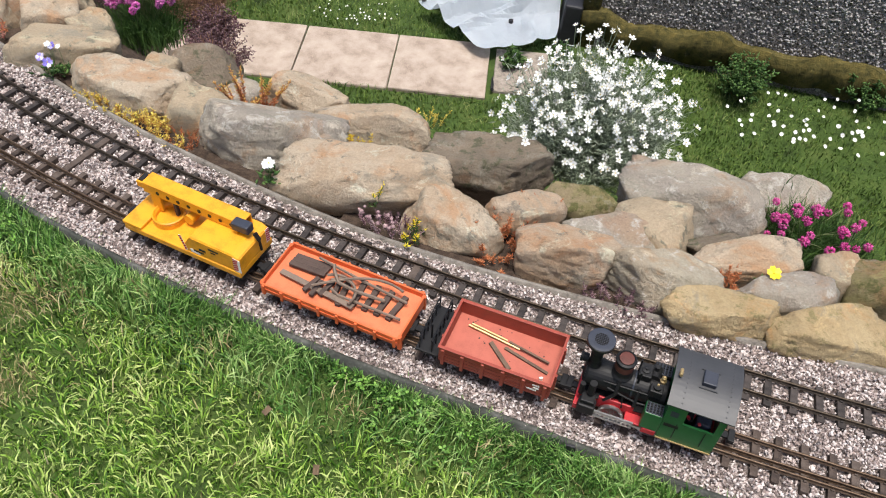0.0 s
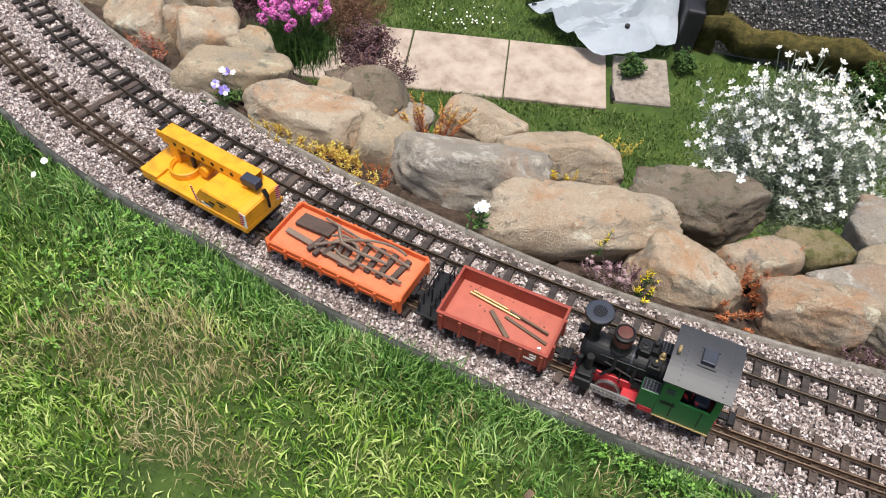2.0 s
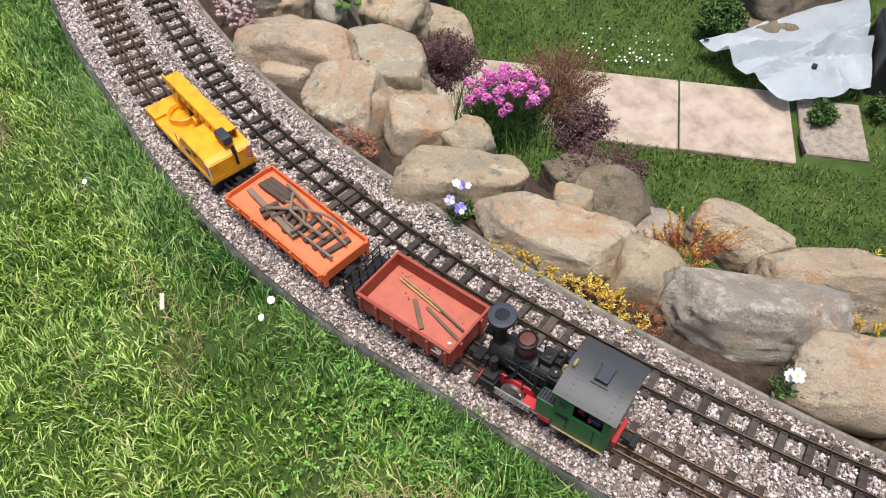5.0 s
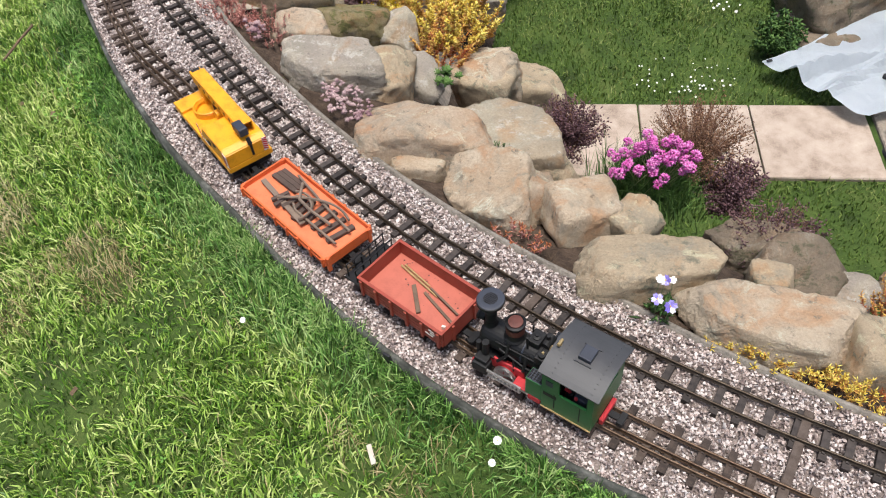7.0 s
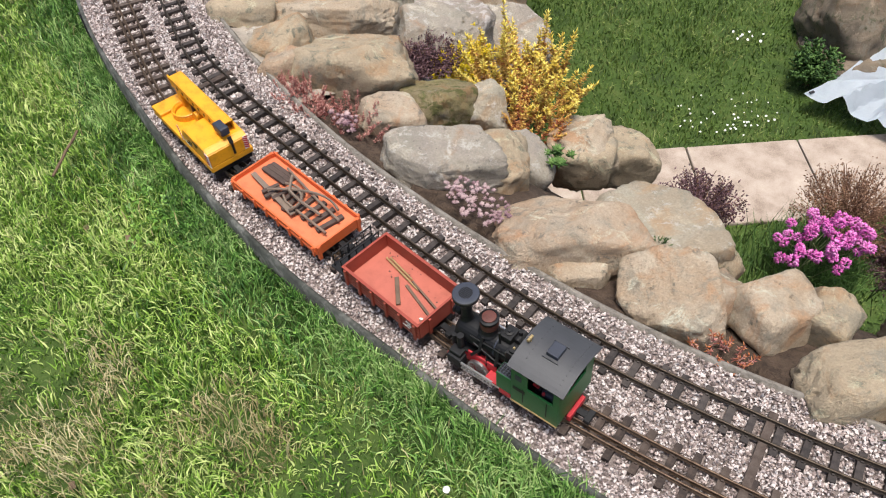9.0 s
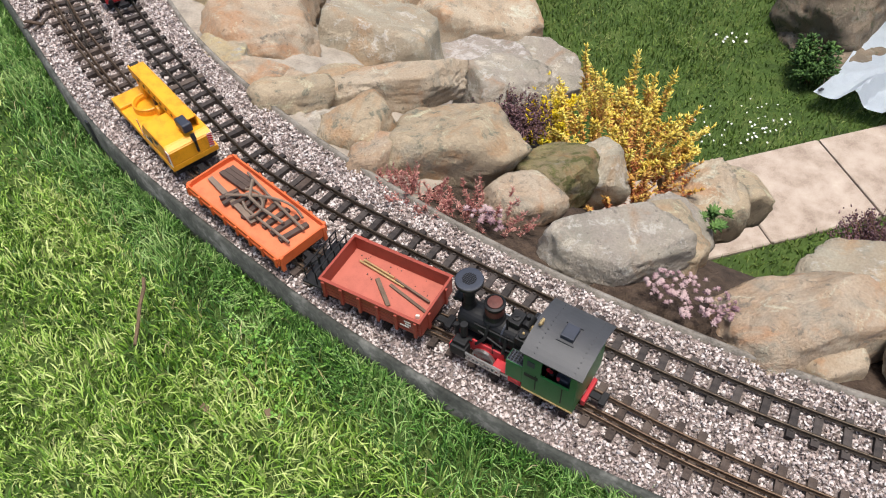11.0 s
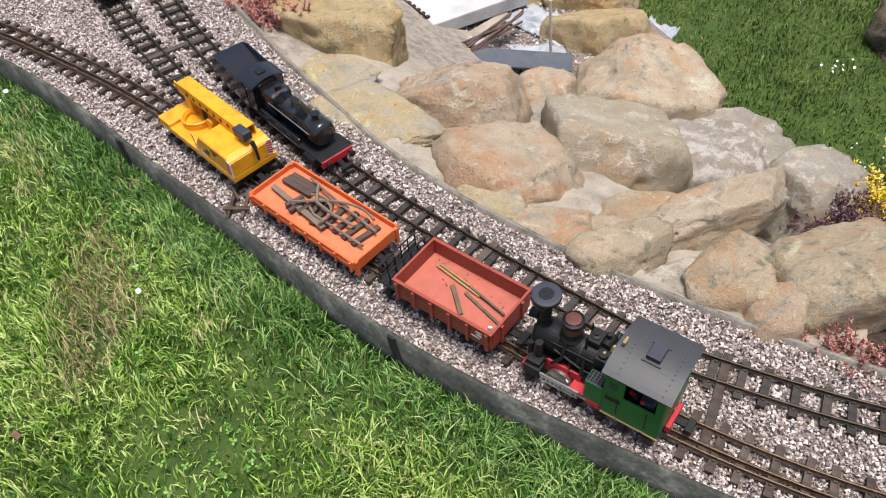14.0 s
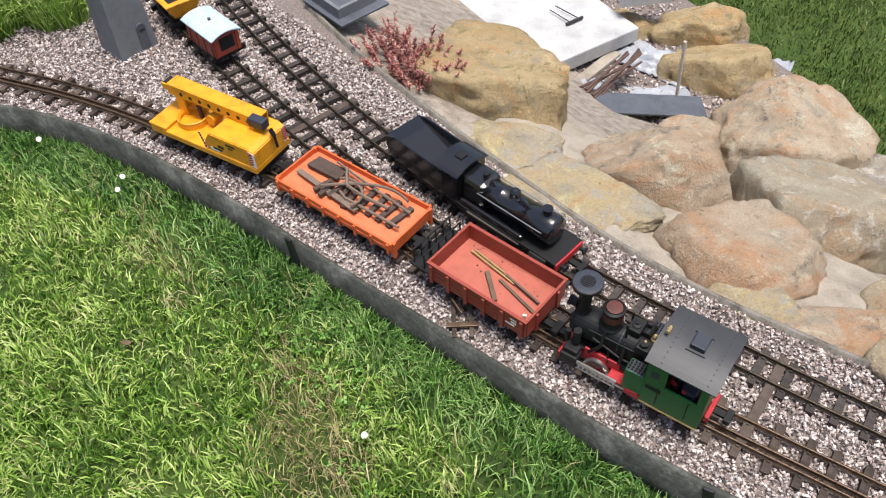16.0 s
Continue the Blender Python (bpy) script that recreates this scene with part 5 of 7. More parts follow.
def spikes(start, way, length, width):
    """Narrow three-sided leaves, as arrays."""
    way = way / np.maximum(np.linalg.norm(way, axis=1), 1e-9)[:, None]
    ref = np.where(np.abs(way[:, 2:3]) > 0.9, [[1.0, 0, 0]], [[0, 0, 1.0]])
    u = np.cross(way, ref)
    u /= np.linalg.norm(u, axis=1)[:, None]
    w = np.cross(way, u)
    h = np.asarray(width).reshape(-1, 1) / 2 * np.ones((len(start), 1))
    mid = start + way * (np.asarray(length).reshape(-1, 1) * 0.35)
    tip = start + way * np.asarray(length).reshape(-1, 1)
    v = np.stack([start, mid + u * h, mid - u * h * 0.5 + w * h * 0.8, mid - u * h * 0.5 - w * h * 0.8, tip], 1)
    f = np.array([(0, 2, 1), (0, 3, 2), (0, 1, 3), (1, 2, 4), (2, 3, 4), (3, 1, 4)])[None] + np.arange(len(start))[:, None, None] * 5
    return v.reshape(-1, 3), f.reshape(-1, 3)


def stems(base, tip, r, seg=4):
    """Thin stalks from base points to tips, sagging outward."""
    rows = []
    for q in np.linspace(0, 1, seg):
        c = base + (tip - base) * q
        c[:, :2] -= (tip - base)[:, :2] * (0.35 * q * (1 - q))
        rows.append(c)
    n = len(base)
    ring = np.array([(1, 0, 0), (-0.5, 0.866, 0), (-0.5, -0.866, 0)]) * r
    v = np.stack([c[:, None] + ring[None] for c in rows], 1)
    i = (np.arange(n)[:, None, None] * seg * 3 + np.arange(seg - 1)[None, :, None] * 3)
    k = np.arange(3)[None, None]
    f = np.stack([i + k, i + (k + 1) % 3, i + 3 + (k + 1) % 3, i + 3 + k], -1)
    return v.reshape(-1, 3), f.reshape(-1, 4)


def child(ob, name, parent, label="", kind=""):
    ob.name = name
    ob.parent = parent
    return tagged(ob, label, kind=kind)


def sedum(x, y, z, r, n, h, leaf, tip_leaf, label, seed, needle=0.008, lean=0.5, category="stonecrop", rosette=0.0, squash=1.0, yaw=0.0):
    """A stonecrop: upright leafy shoots from a cushion, the tips in another colour."""
    rng = np.random.RandomState(seed)
    top = tagged(new("stonecrop_plant"), label, category)
    a, q = rng.uniform(0, 2 * np.pi, n), np.sqrt(rng.uniform(0, 1, n))
    d = np.c_[np.cos(a) * q, np.sin(a) * q * squash]
    cy, sy = math.cos(radians(yaw)), math.sin(radians(yaw))
    d = d @ np.array([[cy, sy], [-sy, cy]])
    base = np.c_[np.array([x, y]) + d * r, z + rng.uniform(-0.01, 0.0, n) - 0.02 * q]
    hh = h * rng.uniform(0.35, 1.15, n)
    tip = base + np.c_[d * (lean * hh)[:, None] + rng.normal(0, 0.18, (n, 2)) * hh[:, None], hh]
    child(raw("stem_growth", *stems(base, tip, 0.0011), M[leaf]), "stem_growth", top, kind="stuff")
    for mat, lo, hi, name in ((leaf, 0.0, 0.7, "leaves"), (tip_leaf, 0.55, 1.02, "tip_foliage")):
        m = np.maximum(4, (hh * (hi - lo) / 0.0017)).astype(int)
        k = np.repeat(np.arange(n), m)
        u = rng.uniform(lo, hi, len(k))
        c = base[k] + (tip[k] - base[k]) * u[:, None]
        c[:, :2] -= (tip - base)[k, :2] * (0.35 * u * (1 - u))[:, None]
        g = rng.uniform(0, 2 * np.pi, len(k))
        w = np.c_[np.cos(g), np.sin(g), rng.uniform(0.1, 0.9, len(k)) + (u > 0.95) * 1.5]
        child(raw(name, *spikes(c, w, needle * rng.uniform(0.7, 1.25, len(k)), needle * 0.28 + rosette), M[mat]), name, top, kind="stuff")
    return top


def beads(x, y, z, r, n, size, mat, label, seed, squash=0.5, yaw=0.0):
    """A mat of small round rosettes."""
    rng = np.random.RandomState(seed)
    top = tagged(new("rosette_plant"), label, "succulent")
    cy, sy = math.cos(radians(yaw)), math.sin(radians(yaw))
    for i in range(n):
        a, q = rng.uniform(0, 2 * np.pi), math.sqrt(rng.uniform())
        u, v = r * q * math.cos(a), r * squash * q * math.sin(a)
        c = np.array([x + u * cy - v * sy, y + u * sy + v * cy, z + rng.uniform(-0.008, 0.012)])
        s = size * rng.uniform(0.6, 1.2)
        k = 16
        g = rng.uniform(0, 2 * np.pi) + np.arange(k) * 2.4
        lift = np.linspace(0.1, 2.2, k)
        w = np.c_[np.cos(g), np.sin(g), lift]
        child(raw("rosette", *spikes(np.repeat(c[None], k, 0), w, np.full(k, s), s * 0.5), M[mat]), "rosette", top)
    return top


def petals(centre, normal, size, n, mat, name, parent, seed, lift=0.25, wide=0.42, cup=0.0):
    """Flat flowers of n petals, all in one part."""
    rng = np.random.RandomState(seed)
    m = len(centre)
    nz = normal / np.linalg.norm(normal, axis=1)[:, None]
    ref = np.where(np.abs(nz[:, 2:3]) > 0.9, [[1.0, 0, 0]], [[0, 0, 1.0]])
    u = np.cross(nz, ref)
    u /= np.linalg.norm(u, axis=1)[:, None]
    w = np.cross(nz, u)
    out = []
    s = size * rng.uniform(0.75, 1.15, m)
    spin = rng.uniform(0, 6.28, m)
    for i in range(n):
        g = spin + 2 * np.pi * i / n
        d = u * np.cos(g)[:, None] + w * np.sin(g)[:, None]
        e = np.cross(nz, d)
        q = s[:, None]
        out.append(np.stack([centre, centre + (d * 0.55 + e * wide + nz * lift * 0.5) * q, centre + (d * 1.0 + e * wide * 0.6 + nz * lift) * q, centre + (d * 0.86 + nz * lift * 0.9) * q, centre + (d * 1.0 - e * wide * 0.6 + nz * lift) * q, centre + (d * 0.55 - e * wide + nz * lift * 0.5) * q], 1))
    v = np.stack(out, 1).reshape(-1, 3)
    k = m * n
    f = np.array([(0, 1, 2), (0, 2, 3), (0, 3, 4), (0, 4, 5)])[None] + np.arange(k)[:, None, None] * 6
    return child(raw(name, v, f.reshape(-1, 3), M[mat]), name, parent, kind="stuff")


def snow_in_summer():
    rng = np.random.RandomState(51)
    top = tagged(new("snow_in_summer"), "large white-flowered snow-in-summer plant with silvery foliage", "flowering plant")
    n = 500
    a, q = rng.uniform(0, 2 * np.pi, n), np.sqrt(rng.uniform(0, 1, n))
    d = np.c_[np.cos(a), np.sin(a)] * q[:, None]
    tip = np.c_[0.96 + d[:, 0] * 0.285, 1.7 + d[:, 1] * 0.28, 0.075 - 0.17 * q**2.2 + rng.normal(0, 0.035, n)]
    hub = rng.randint(0, 60, n)
    tip[60:, :2] += (tip[hub[60:], :2] - tip[60:, :2]) * rng.uniform(0.2, 0.85, n - 60)[:, None] * (rng.uniform(size=n - 60) < 0.6)[:, None]
    tip[:, :2] += rng.normal(0, 0.015, (n, 2))
    base = np.c_[0.94 + d[:, 0] * 0.12, 1.68 + d[:, 1] * 0.12, np.full(n, -0.24)]
    child(raw("stalks", *stems(base, tip, 0.0009), M["silver_leaf"]), "stalk_growth", top, kind="stuff")
    k = rng.randint(0, n, 22000)
    u = rng.uniform(0.1, 0.86, len(k))
    c = base[k] + (tip[k] - base[k]) * u[:, None] + rng.normal(0, 0.012, (len(k), 3))
    w = np.c_[rng.normal(0, 1, (len(k), 2)) + d[k] * 0.8, rng.uniform(0.0, 1.2, len(k))]
    child(raw("foliage", *spikes(c, w, rng.uniform(0.016, 0.034, len(k)), 0.0034), M["silver_leaf"]), "foliage", top, "narrow silvery leaves", "stuff")
    face = np.c_[d * 0.7 + rng.normal(0, 0.35, (n, 2)), rng.uniform(0.4, 1.0, n)] + np.array([0, -0.35, 0])
    petals(tip, face, 0.0112, 5, "white_petal", "blossom", top, 52, 0.3, 0.3)
    eye, ef = spikes(tip, face, np.full(n, 0.004), 0.0045)
    child(raw("flower_centres", eye, ef, M["yellow_leaf"]), "flower_centres", top, kind="stuff")
    return top


snow_in_summer()


def head_flowers(x, y, rx, ry, z, n, base, label, seed, mat, heads=0.016, stalk="stalk", leaves=2600, leaf_h=0.13, name="thrift_plant"):
    """Round flower heads on stalks over a tuft of narrow leaves."""
    rng = np.random.RandomState(seed)
    top = tagged(new(name), label, "flowering plant")
    a, q = rng.uniform(0, 2 * np.pi, n), np.sqrt(rng.uniform(0, 1, n))
    tip = np.c_[x + rx * q * np.cos(a), y + ry * q * np.sin(a), z - 0.05 * q + rng.normal(0, 0.014, n)]
    root = np.c_[base[0] + rng.normal(0, 0.035, n), base[1] + rng.normal(0, 0.03, n), np.full(n, base[2])]
    child(raw("stalks", *stems(root, tip, 0.0013), M[stalk]), "stalks", top)
    for c in tip:
        k = 60
        w = rng.normal(0, 1, (k, 3)) + [0, 0, 0.35]
        w /= np.linalg.norm(w, axis=1)[:, None]
        s = heads * rng.uniform(0.75, 1.1)
        child(raw("flower_head", *spikes(np.repeat(c[None], k, 0) + w * s * 0.45, w + rng.normal(0, 0.25, (k, 3)), np.full(k, s * 0.6), s * 0.42), M[mat]), "flower_head", top)
    p = np.c_[base[0] + rng.normal(0, 0.055, leaves), base[1] + rng.normal(0, 0.05, leaves)]
    child(blades("leaf_tuft", p, np.full(leaves, base[2]), leaf_h, 0.0028, 0.7, M["green_leaf"], seed + 1), "leaf_tuft", top, kind="stuff")
    return top


head_flowers(-0.475, 1.975, 0.115, 0.08, -0.015, 48, (-0.48, 2.0, -0.22), "pink globe-headed thrift on tall green stalks", 61, "pink_petal")
head_flowers(1.5, 1.335, 0.13, 0.09, 0.02, 26, (1.5, 1.34, -0.1), "magenta pinks with narrow grey-green leaves", 63, "magenta_petal", 0.014, name="pinks_plant", leaf_h=0.08)


def twiggy(x, y, z, r, h, n, mat, label, seed, leaf=0.007, name="shrub"):
    """A small loose shrub: branching twigs with tiny leaves."""
    rng = np.random.RandomState(seed)
    top = tagged(new(name), label, "shrub")
    a, q = rng.uniform(0, 2 * np.pi, n), np.sqrt(rng.uniform(0, 1, n))
    root = np.c_[x + rng.normal(0, 0.02, n), y + rng.normal(0, 0.02, n), np.full(n, z)]
    tip = np.c_[x + r * q * np.cos(a), y + r * q * np.sin(a), z + h * (1 - 0.45 * q**2) * rng.uniform(0.6, 1.1, n)]
    child(raw("branchwork", *stems(root, tip, 0.0009), M["brown_leaf"]), "branchwork", top)
    k = rng.randint(0, n, n * 26)
    u = rng.uniform(0.35, 1.02, len(k))
    c = root[k] + (tip[k] - root[k]) * u[:, None] + rng.normal(0, 0.006, (len(k), 3))
    w = rng.normal(0, 1, (len(k), 3)) + [0, 0, 0.4]
    child(raw("foliage", *spikes(c, w, leaf * rng.uniform(0.6, 1.3, len(k)), leaf * 0.55), M[mat]), "foliage", top, kind="stuff")
    return top


twiggy(-0.36, 2.12, -0.22, 0.15, 0.2, 240, "brown_leaf", "dry russet-brown twiggy shrub behind the thrift", 71)
twiggy(-0.27, 2.0, -0.24, 0.1, 0.15, 110, "purple_leaf", "dark purple-leaved shrub among the rocks", 72, 0.011)
twiggy(-0.7, 2.2, -0.26, 0.12, 0.17, 150, "purple_leaf", "purple-brown leafy shrub among the rocks", 73, 0.01)
twiggy(-0.2, 1.82, -0.2, 0.12, 0.13, 100, "purple_leaf", "dark purple-leaved trailing plant over a rock", 74, 0.009)
twiggy(-1.42, 2.83, -0.2, 0.12, 0.12, 160, "purple_leaf", "dark purple leafy stonecrop between rocks", 75, 0.011)
twiggy(-1.62, 2.72, -0.16, 0.06, 0.12, 40, "brown_leaf", "dry brown twigs between rocks", 76)
twiggy(2.35, 3.3, -1.02, 0.16, 0.2, 70, "green_leaf", "green leafy weeds at the foot of the wall", 77, 0.022)
twiggy(1.75, 3.22, -1.02, 0.15, 0.22, 70, "green_leaf", "green leafy weeds at the foot of the wall", 78, 0.022)
twiggy(0.22, 3.72, -1.02, 0.12, 0.2, 60, "green_leaf", "green leafy weeds beside a boulder", 79, 0.028)
twiggy(0.66, 3.2, -1.02, 0.06, 0.1, 30, "green_leaf", "bright green weed beside the paving", 80, 0.02)
twiggy(0.9, 3.3, -1.02, 0.06, 0.1, 30, "green_leaf", "bright green weed beside the paving", 81, 0.02)

# yellow and orange stonecrops over the rocks
sedum(-1.13, 2.76, -0.21, 0.2, 150, 0.095, "gold_leaf", "yellow_leaf", "tall golden-yellow stonecrop spilling over rocks", 91, 0.016, 0.5, squash=0.7, yaw=-40, rosette=0.0016)
sedum(-1.13, 2.78, -0.2, 0.18, 15, 0.165, "gold_leaf", "yellow_leaf", "tall yellow flowering stonecrop spires", 90, 0.017, 0.35, squash=0.7, yaw=-40, rosette=0.001)
sedum(-1.17, 2.58, -0.24, 0.13, 90, 0.1, "orange_leaf", "gold_leaf", "amber stonecrop hanging over a rock", 92, 0.013, 0.7, rosette=0.0015)
sedum(-1.32, 2.86, -0.2, 0.1, 60, 0.09, "yellow_leaf", "yellow_petal", "bright yellow stonecrop shoots", 93, 0.014, 0.4, rosette=0.002)
sedum(-0.32, 1.4, 0.0, 0.1, 64, 0.034, "gold_leaf", "yellow_leaf", "low golden stonecrop along the edging", 94, 0.011, squash=0.35, yaw=-25)
sedum(-0.15, 1.325, 0.0, 0.09, 56, 0.032, "gold_leaf", "yellow_leaf", "low golden stonecrop along the edging", 95, 0.011, squash=0.35, yaw=-25)
sedum(-0.075, 1.31, -0.005, 0.04, 26, 0.028, "orange_leaf", "orange_leaf", "russet stonecrop cushion beside the edging", 96, 0.007)
sedum(0.0, 1.56, -0.09, 0.1, 26, 0.1, "orange_leaf", "gold_leaf", "orange and gold upright stonecrop shoots", 97, 0.011, 0.8, squash=0.4)
sedum(0.35, 1.38, -0.02, 0.045, 14, 0.05, "gold_leaf", "yellow_petal", "small yellow-flowered stonecrop on a rock", 98, 0.009)
sedum(0.455, 1.735, -0.24, 0.012, 2, 0.17, "gold_leaf", "yellow_leaf", "single tall yellow stonecrop shoot between rocks", 99, 0.013, 0.2)
sedum(0.5, 1.66, -0.13, 0.03, 6, 0.05, "yellow_leaf", "yellow_leaf", "small yellow stonecrop between rocks", 100, 0.009)
sedum(0.5, 1.115, 0.0, 0.07, 34, 0.035, "mauve_leaf", "mauve_leaf", "mauve stonecrop with yellow flowers beside the edging", 101, 0.008, squash=0.5, yaw=-20)
sedum(0.565, 1.1, 0.0, 0.028, 10, 0.045, "green_leaf", "yellow_petal", "yellow star-flowered stonecrop beside the edging", 102, 0.011)
sedum(0.45, 1.16, 0.02, 0.008, 3, 0.055, "green_leaf", "yellow_petal", "yellow star-flowered stonecrop beside the edging", 103, 0.01)
sedum(0.76, 1.13, -0.02, 0.075, 40, 0.055, "orange_leaf", "orange_leaf", "coral-orange spiky stonecrop between rocks", 104, 0.011, 0.8)
sedum(0.8, 1.22, -0.02, 0.05, 16, 0.06, "orange_leaf", "orange_leaf", "coral-orange spiky stonecrop between rocks", 105, 0.01, 0.8)
sedum(1.03, 1.0, 0.0, 0.09, 40, 0.03, "mauve_leaf", "purple_leaf", "mauve stonecrop mat beside the edging", 106, 0.009, squash=0.4, yaw=-15)
sedum(1.265, 1.09, -0.01, 0.035, 12, 0.05, "orange_leaf", "orange_leaf", "small orange stonecrop between rocks", 107, 0.011)
sedum(-1.6, 2.42, -0.03, 0.11, 60, 0.055, "red_leaf", "red_leaf", "dusty red stonecrop beside the edging", 108, 0.01, 0.6, squash=0.5, yaw=-45)
sedum(-1.74, 2.49, -0.02, 0.1, 70, 0.06, "red_leaf", "red_leaf", "dusty red stonecrop beside the edging", 109, 0.01, 0.6, squash=0.5, yaw=-50)
sedum(-2.33, 4.16, -0.02, 0.13, 130, 0.07, "red_leaf", "red_leaf", "coral-red stonecrop cushion on a boulder", 110, 0.012, 0.6, rosette=0.001, squash=0.6, yaw=-70)
sedum(-0.79, 1.66, -0.01, 0.06, 22, 0.03, "red_leaf", "orange_leaf", "red-leaved seedling stonecrop in bare soil", 111, 0.012, 0.9, squash=0.5, yaw=-40)
sedum(-0.86, 1.95, -0.01, 0.02, 14, 0.02, "green_leaf", "green_leaf", "tiny green moss tuft on a rock", 112, 0.006)
sedum(1.2, 1.05, 0.02, 0.03, 10, 0.02, "gold_leaf", "yellow_leaf", "yellow stonecrop patch on a rock", 113, 0.006)
beads(-1.265, 2.06, 0.01, 0.095, 120, 0.0085, "mauve_leaf", "pinkish-white bead stonecrop mat beside the edging", 121, 0.55, -45)
beads(-1.6, 2.36, 0.012, 0.05, 22, 0.011, "mauve_leaf", "pinkish rosettes beside the edging", 122, 0.5, -45)
beads(-1.04, 2.34, -0.13, 0.045, 9, 0.022, "green_leaf", "green houseleek rosettes between rocks", 123, 0.7)
beads(0.47, 1.105, 0.025, 0.05, 16, 0.008, "mauve_leaf", "pinkish bead stonecrop beside the edging", 124, 0.5, -20)


def small_flower(name, label, spots, mat, size, n, seed, tall=0.03, leaf=True):
    """A few open flowers on short stalks."""
    top = tagged(new(name), label, "flower")
    c = np.array(spots, float)
    rng = np.random.RandomState(seed)
    base = c - np.array([0, 0, 1.0]) * tall + rng.normal(0, 0.004, c.shape) * [1, 1, 0]
    child(raw("stalk_growth", *stems(base, c, 0.0009), M["stalk"]), "stalk_growth", top, kind="stuff")
    petals(c, np.c_[rng.normal(0, 0.25, (len(c), 2)) + [0, -0.5], np.ones(len(c))], size, n, mat, "petals", top, seed)
    child(raw("centres", *spikes(c, np.tile([[0, -0.3, 1.0]], (len(c), 1)), np.full(len(c), size * 0.35), size * 0.4), M["yellow_petal"]), "centres", top)
    if leaf:
        k = 40
        w = np.c_[rng.normal(0, 1, (k, 2)), rng.uniform(0.1, 0.8, k)]
        child(raw("leaves", *spikes(np.repeat(base.mean(0)[None], k, 0) + rng.normal(0, 0.012, (k, 3)) * [1, 1, 0.3], w, rng.uniform(0.015, 0.03, k), 0.008), M["green_leaf"]), "leaves", top)
    return top


small_flower("pansy", "violet and white pansies with green leaves beside the edging", [(-0.505, 1.462, 0.06), (-0.48, 1.45, 0.055), (-0.49, 1.5, 0.072)], "violet_petal", 0.0125, 5, 131, 0.05)
small_flower("pansy", "white viola flowers on thin stalks", [(-0.5, 1.5, 0.075), (-0.475, 1.505, 0.068)], "white_petal", 0.009, 5, 132, 0.08)
small_flower("white_flower", "small white flower beside the edging", [(0.197, 1.194, 0.062), (0.188, 1.2, 0.05)], "white_petal", 0.016, 5, 133, 0.05)
small_flower("yellow_poppy", "single yellow poppy among rocks", [(1.354, 1.113, 0.035)], "yellow_petal", 0.016, 5, 134, 0.05)
small_flower("lawn_daisy", "white daisies in the lawn", [(-0.785, 1.14, 0.045), (-0.79, 1.1, 0.04)], "white_petal", 0.008, 9, 135, 0.04, False)
small_flower("lawn_daisy", "white daisies in the lawn beside the edging", [(-3.08, 4.147, -0.035), (-3.1, 4.11, -0.035), (-3.219, 4.375, -0.03)], "white_petal", 0.008, 9, 136, 0.04, False)
small_flower("lawn_daisy", "small white daisy in the lawn", [(-1.327, 1.363, 0.02)], "white_petal", 0.006, 7, 137, 0.04, False)
small_flower("lawn_daisy", "small white daisy in the lawn", [(-2.886, 3.288, -0.045)], "white_petal", 0.006, 7, 138, 0.04, False)


def daisy_patch(x, y, r, n, label, seed, tall=0.05, size=0.013):
    rng = np.random.RandomState(seed)
    a, q = rng.uniform(0, 2 * np.pi, n), np.sqrt(rng.uniform(0, 1, n))
    return small_flower("daisy_patch", label, [(x + r * k * math.cos(b), y + 0.6 * r * k * math.sin(b), -1.03 + tall * rng.uniform(0.6, 1.2)) for b, k in zip(a, q)], "white_petal", size, 8, seed, tall, False)


daisy_patch(2.05, 2.98, 0.42, 60, "white daisies on the lower lawn near the wall", 141, 0.09, 0.0095)
daisy_patch(-0.2, 3.5, 0.24, 46, "white daisies in the lower lawn behind the paving", 142, 0.035, 0.0045)
daisy_patch(0.02, 4.05, 0.1, 9, "white daisies in the lower lawn", 143, 0.04, 0.007)


# ---- the lower garden ----
def paving(x, y, w, d, yaw, seed, mat="slab", label="worn buff concrete paving slab in the lower lawn"):
    rng = random.Random(seed)
    bm = B()
    box(bm, -w / 2, w / 2, -d / 2, d / 2, -0.05, 0.0, 0.006)
    for v in bm.verts:
        v.co += Vector((rng.uniform(-0.002, 0.002), rng.uniform(-0.003, 0.003), 0))
    ob = part("paving_slab", bm, M[mat])
    ob.matrix_basis = pose(x, y, -1.012, rng.uniform(-0.4, 0.4), rng.uniform(-0.4, 0.4), yaw)
    return tagged(ob, label, "paving slab", "paving slabs")


for i in range(4):
    paving(-1.085 + i * 0.468, 3.055 + i * 0.027, 0.463, 0.44, 3.5, 150 + i)
paving(0.71, 3.17, 0.26, 0.34, 3.5, 157, "rubble", "dirty moss-covered paving slab end")


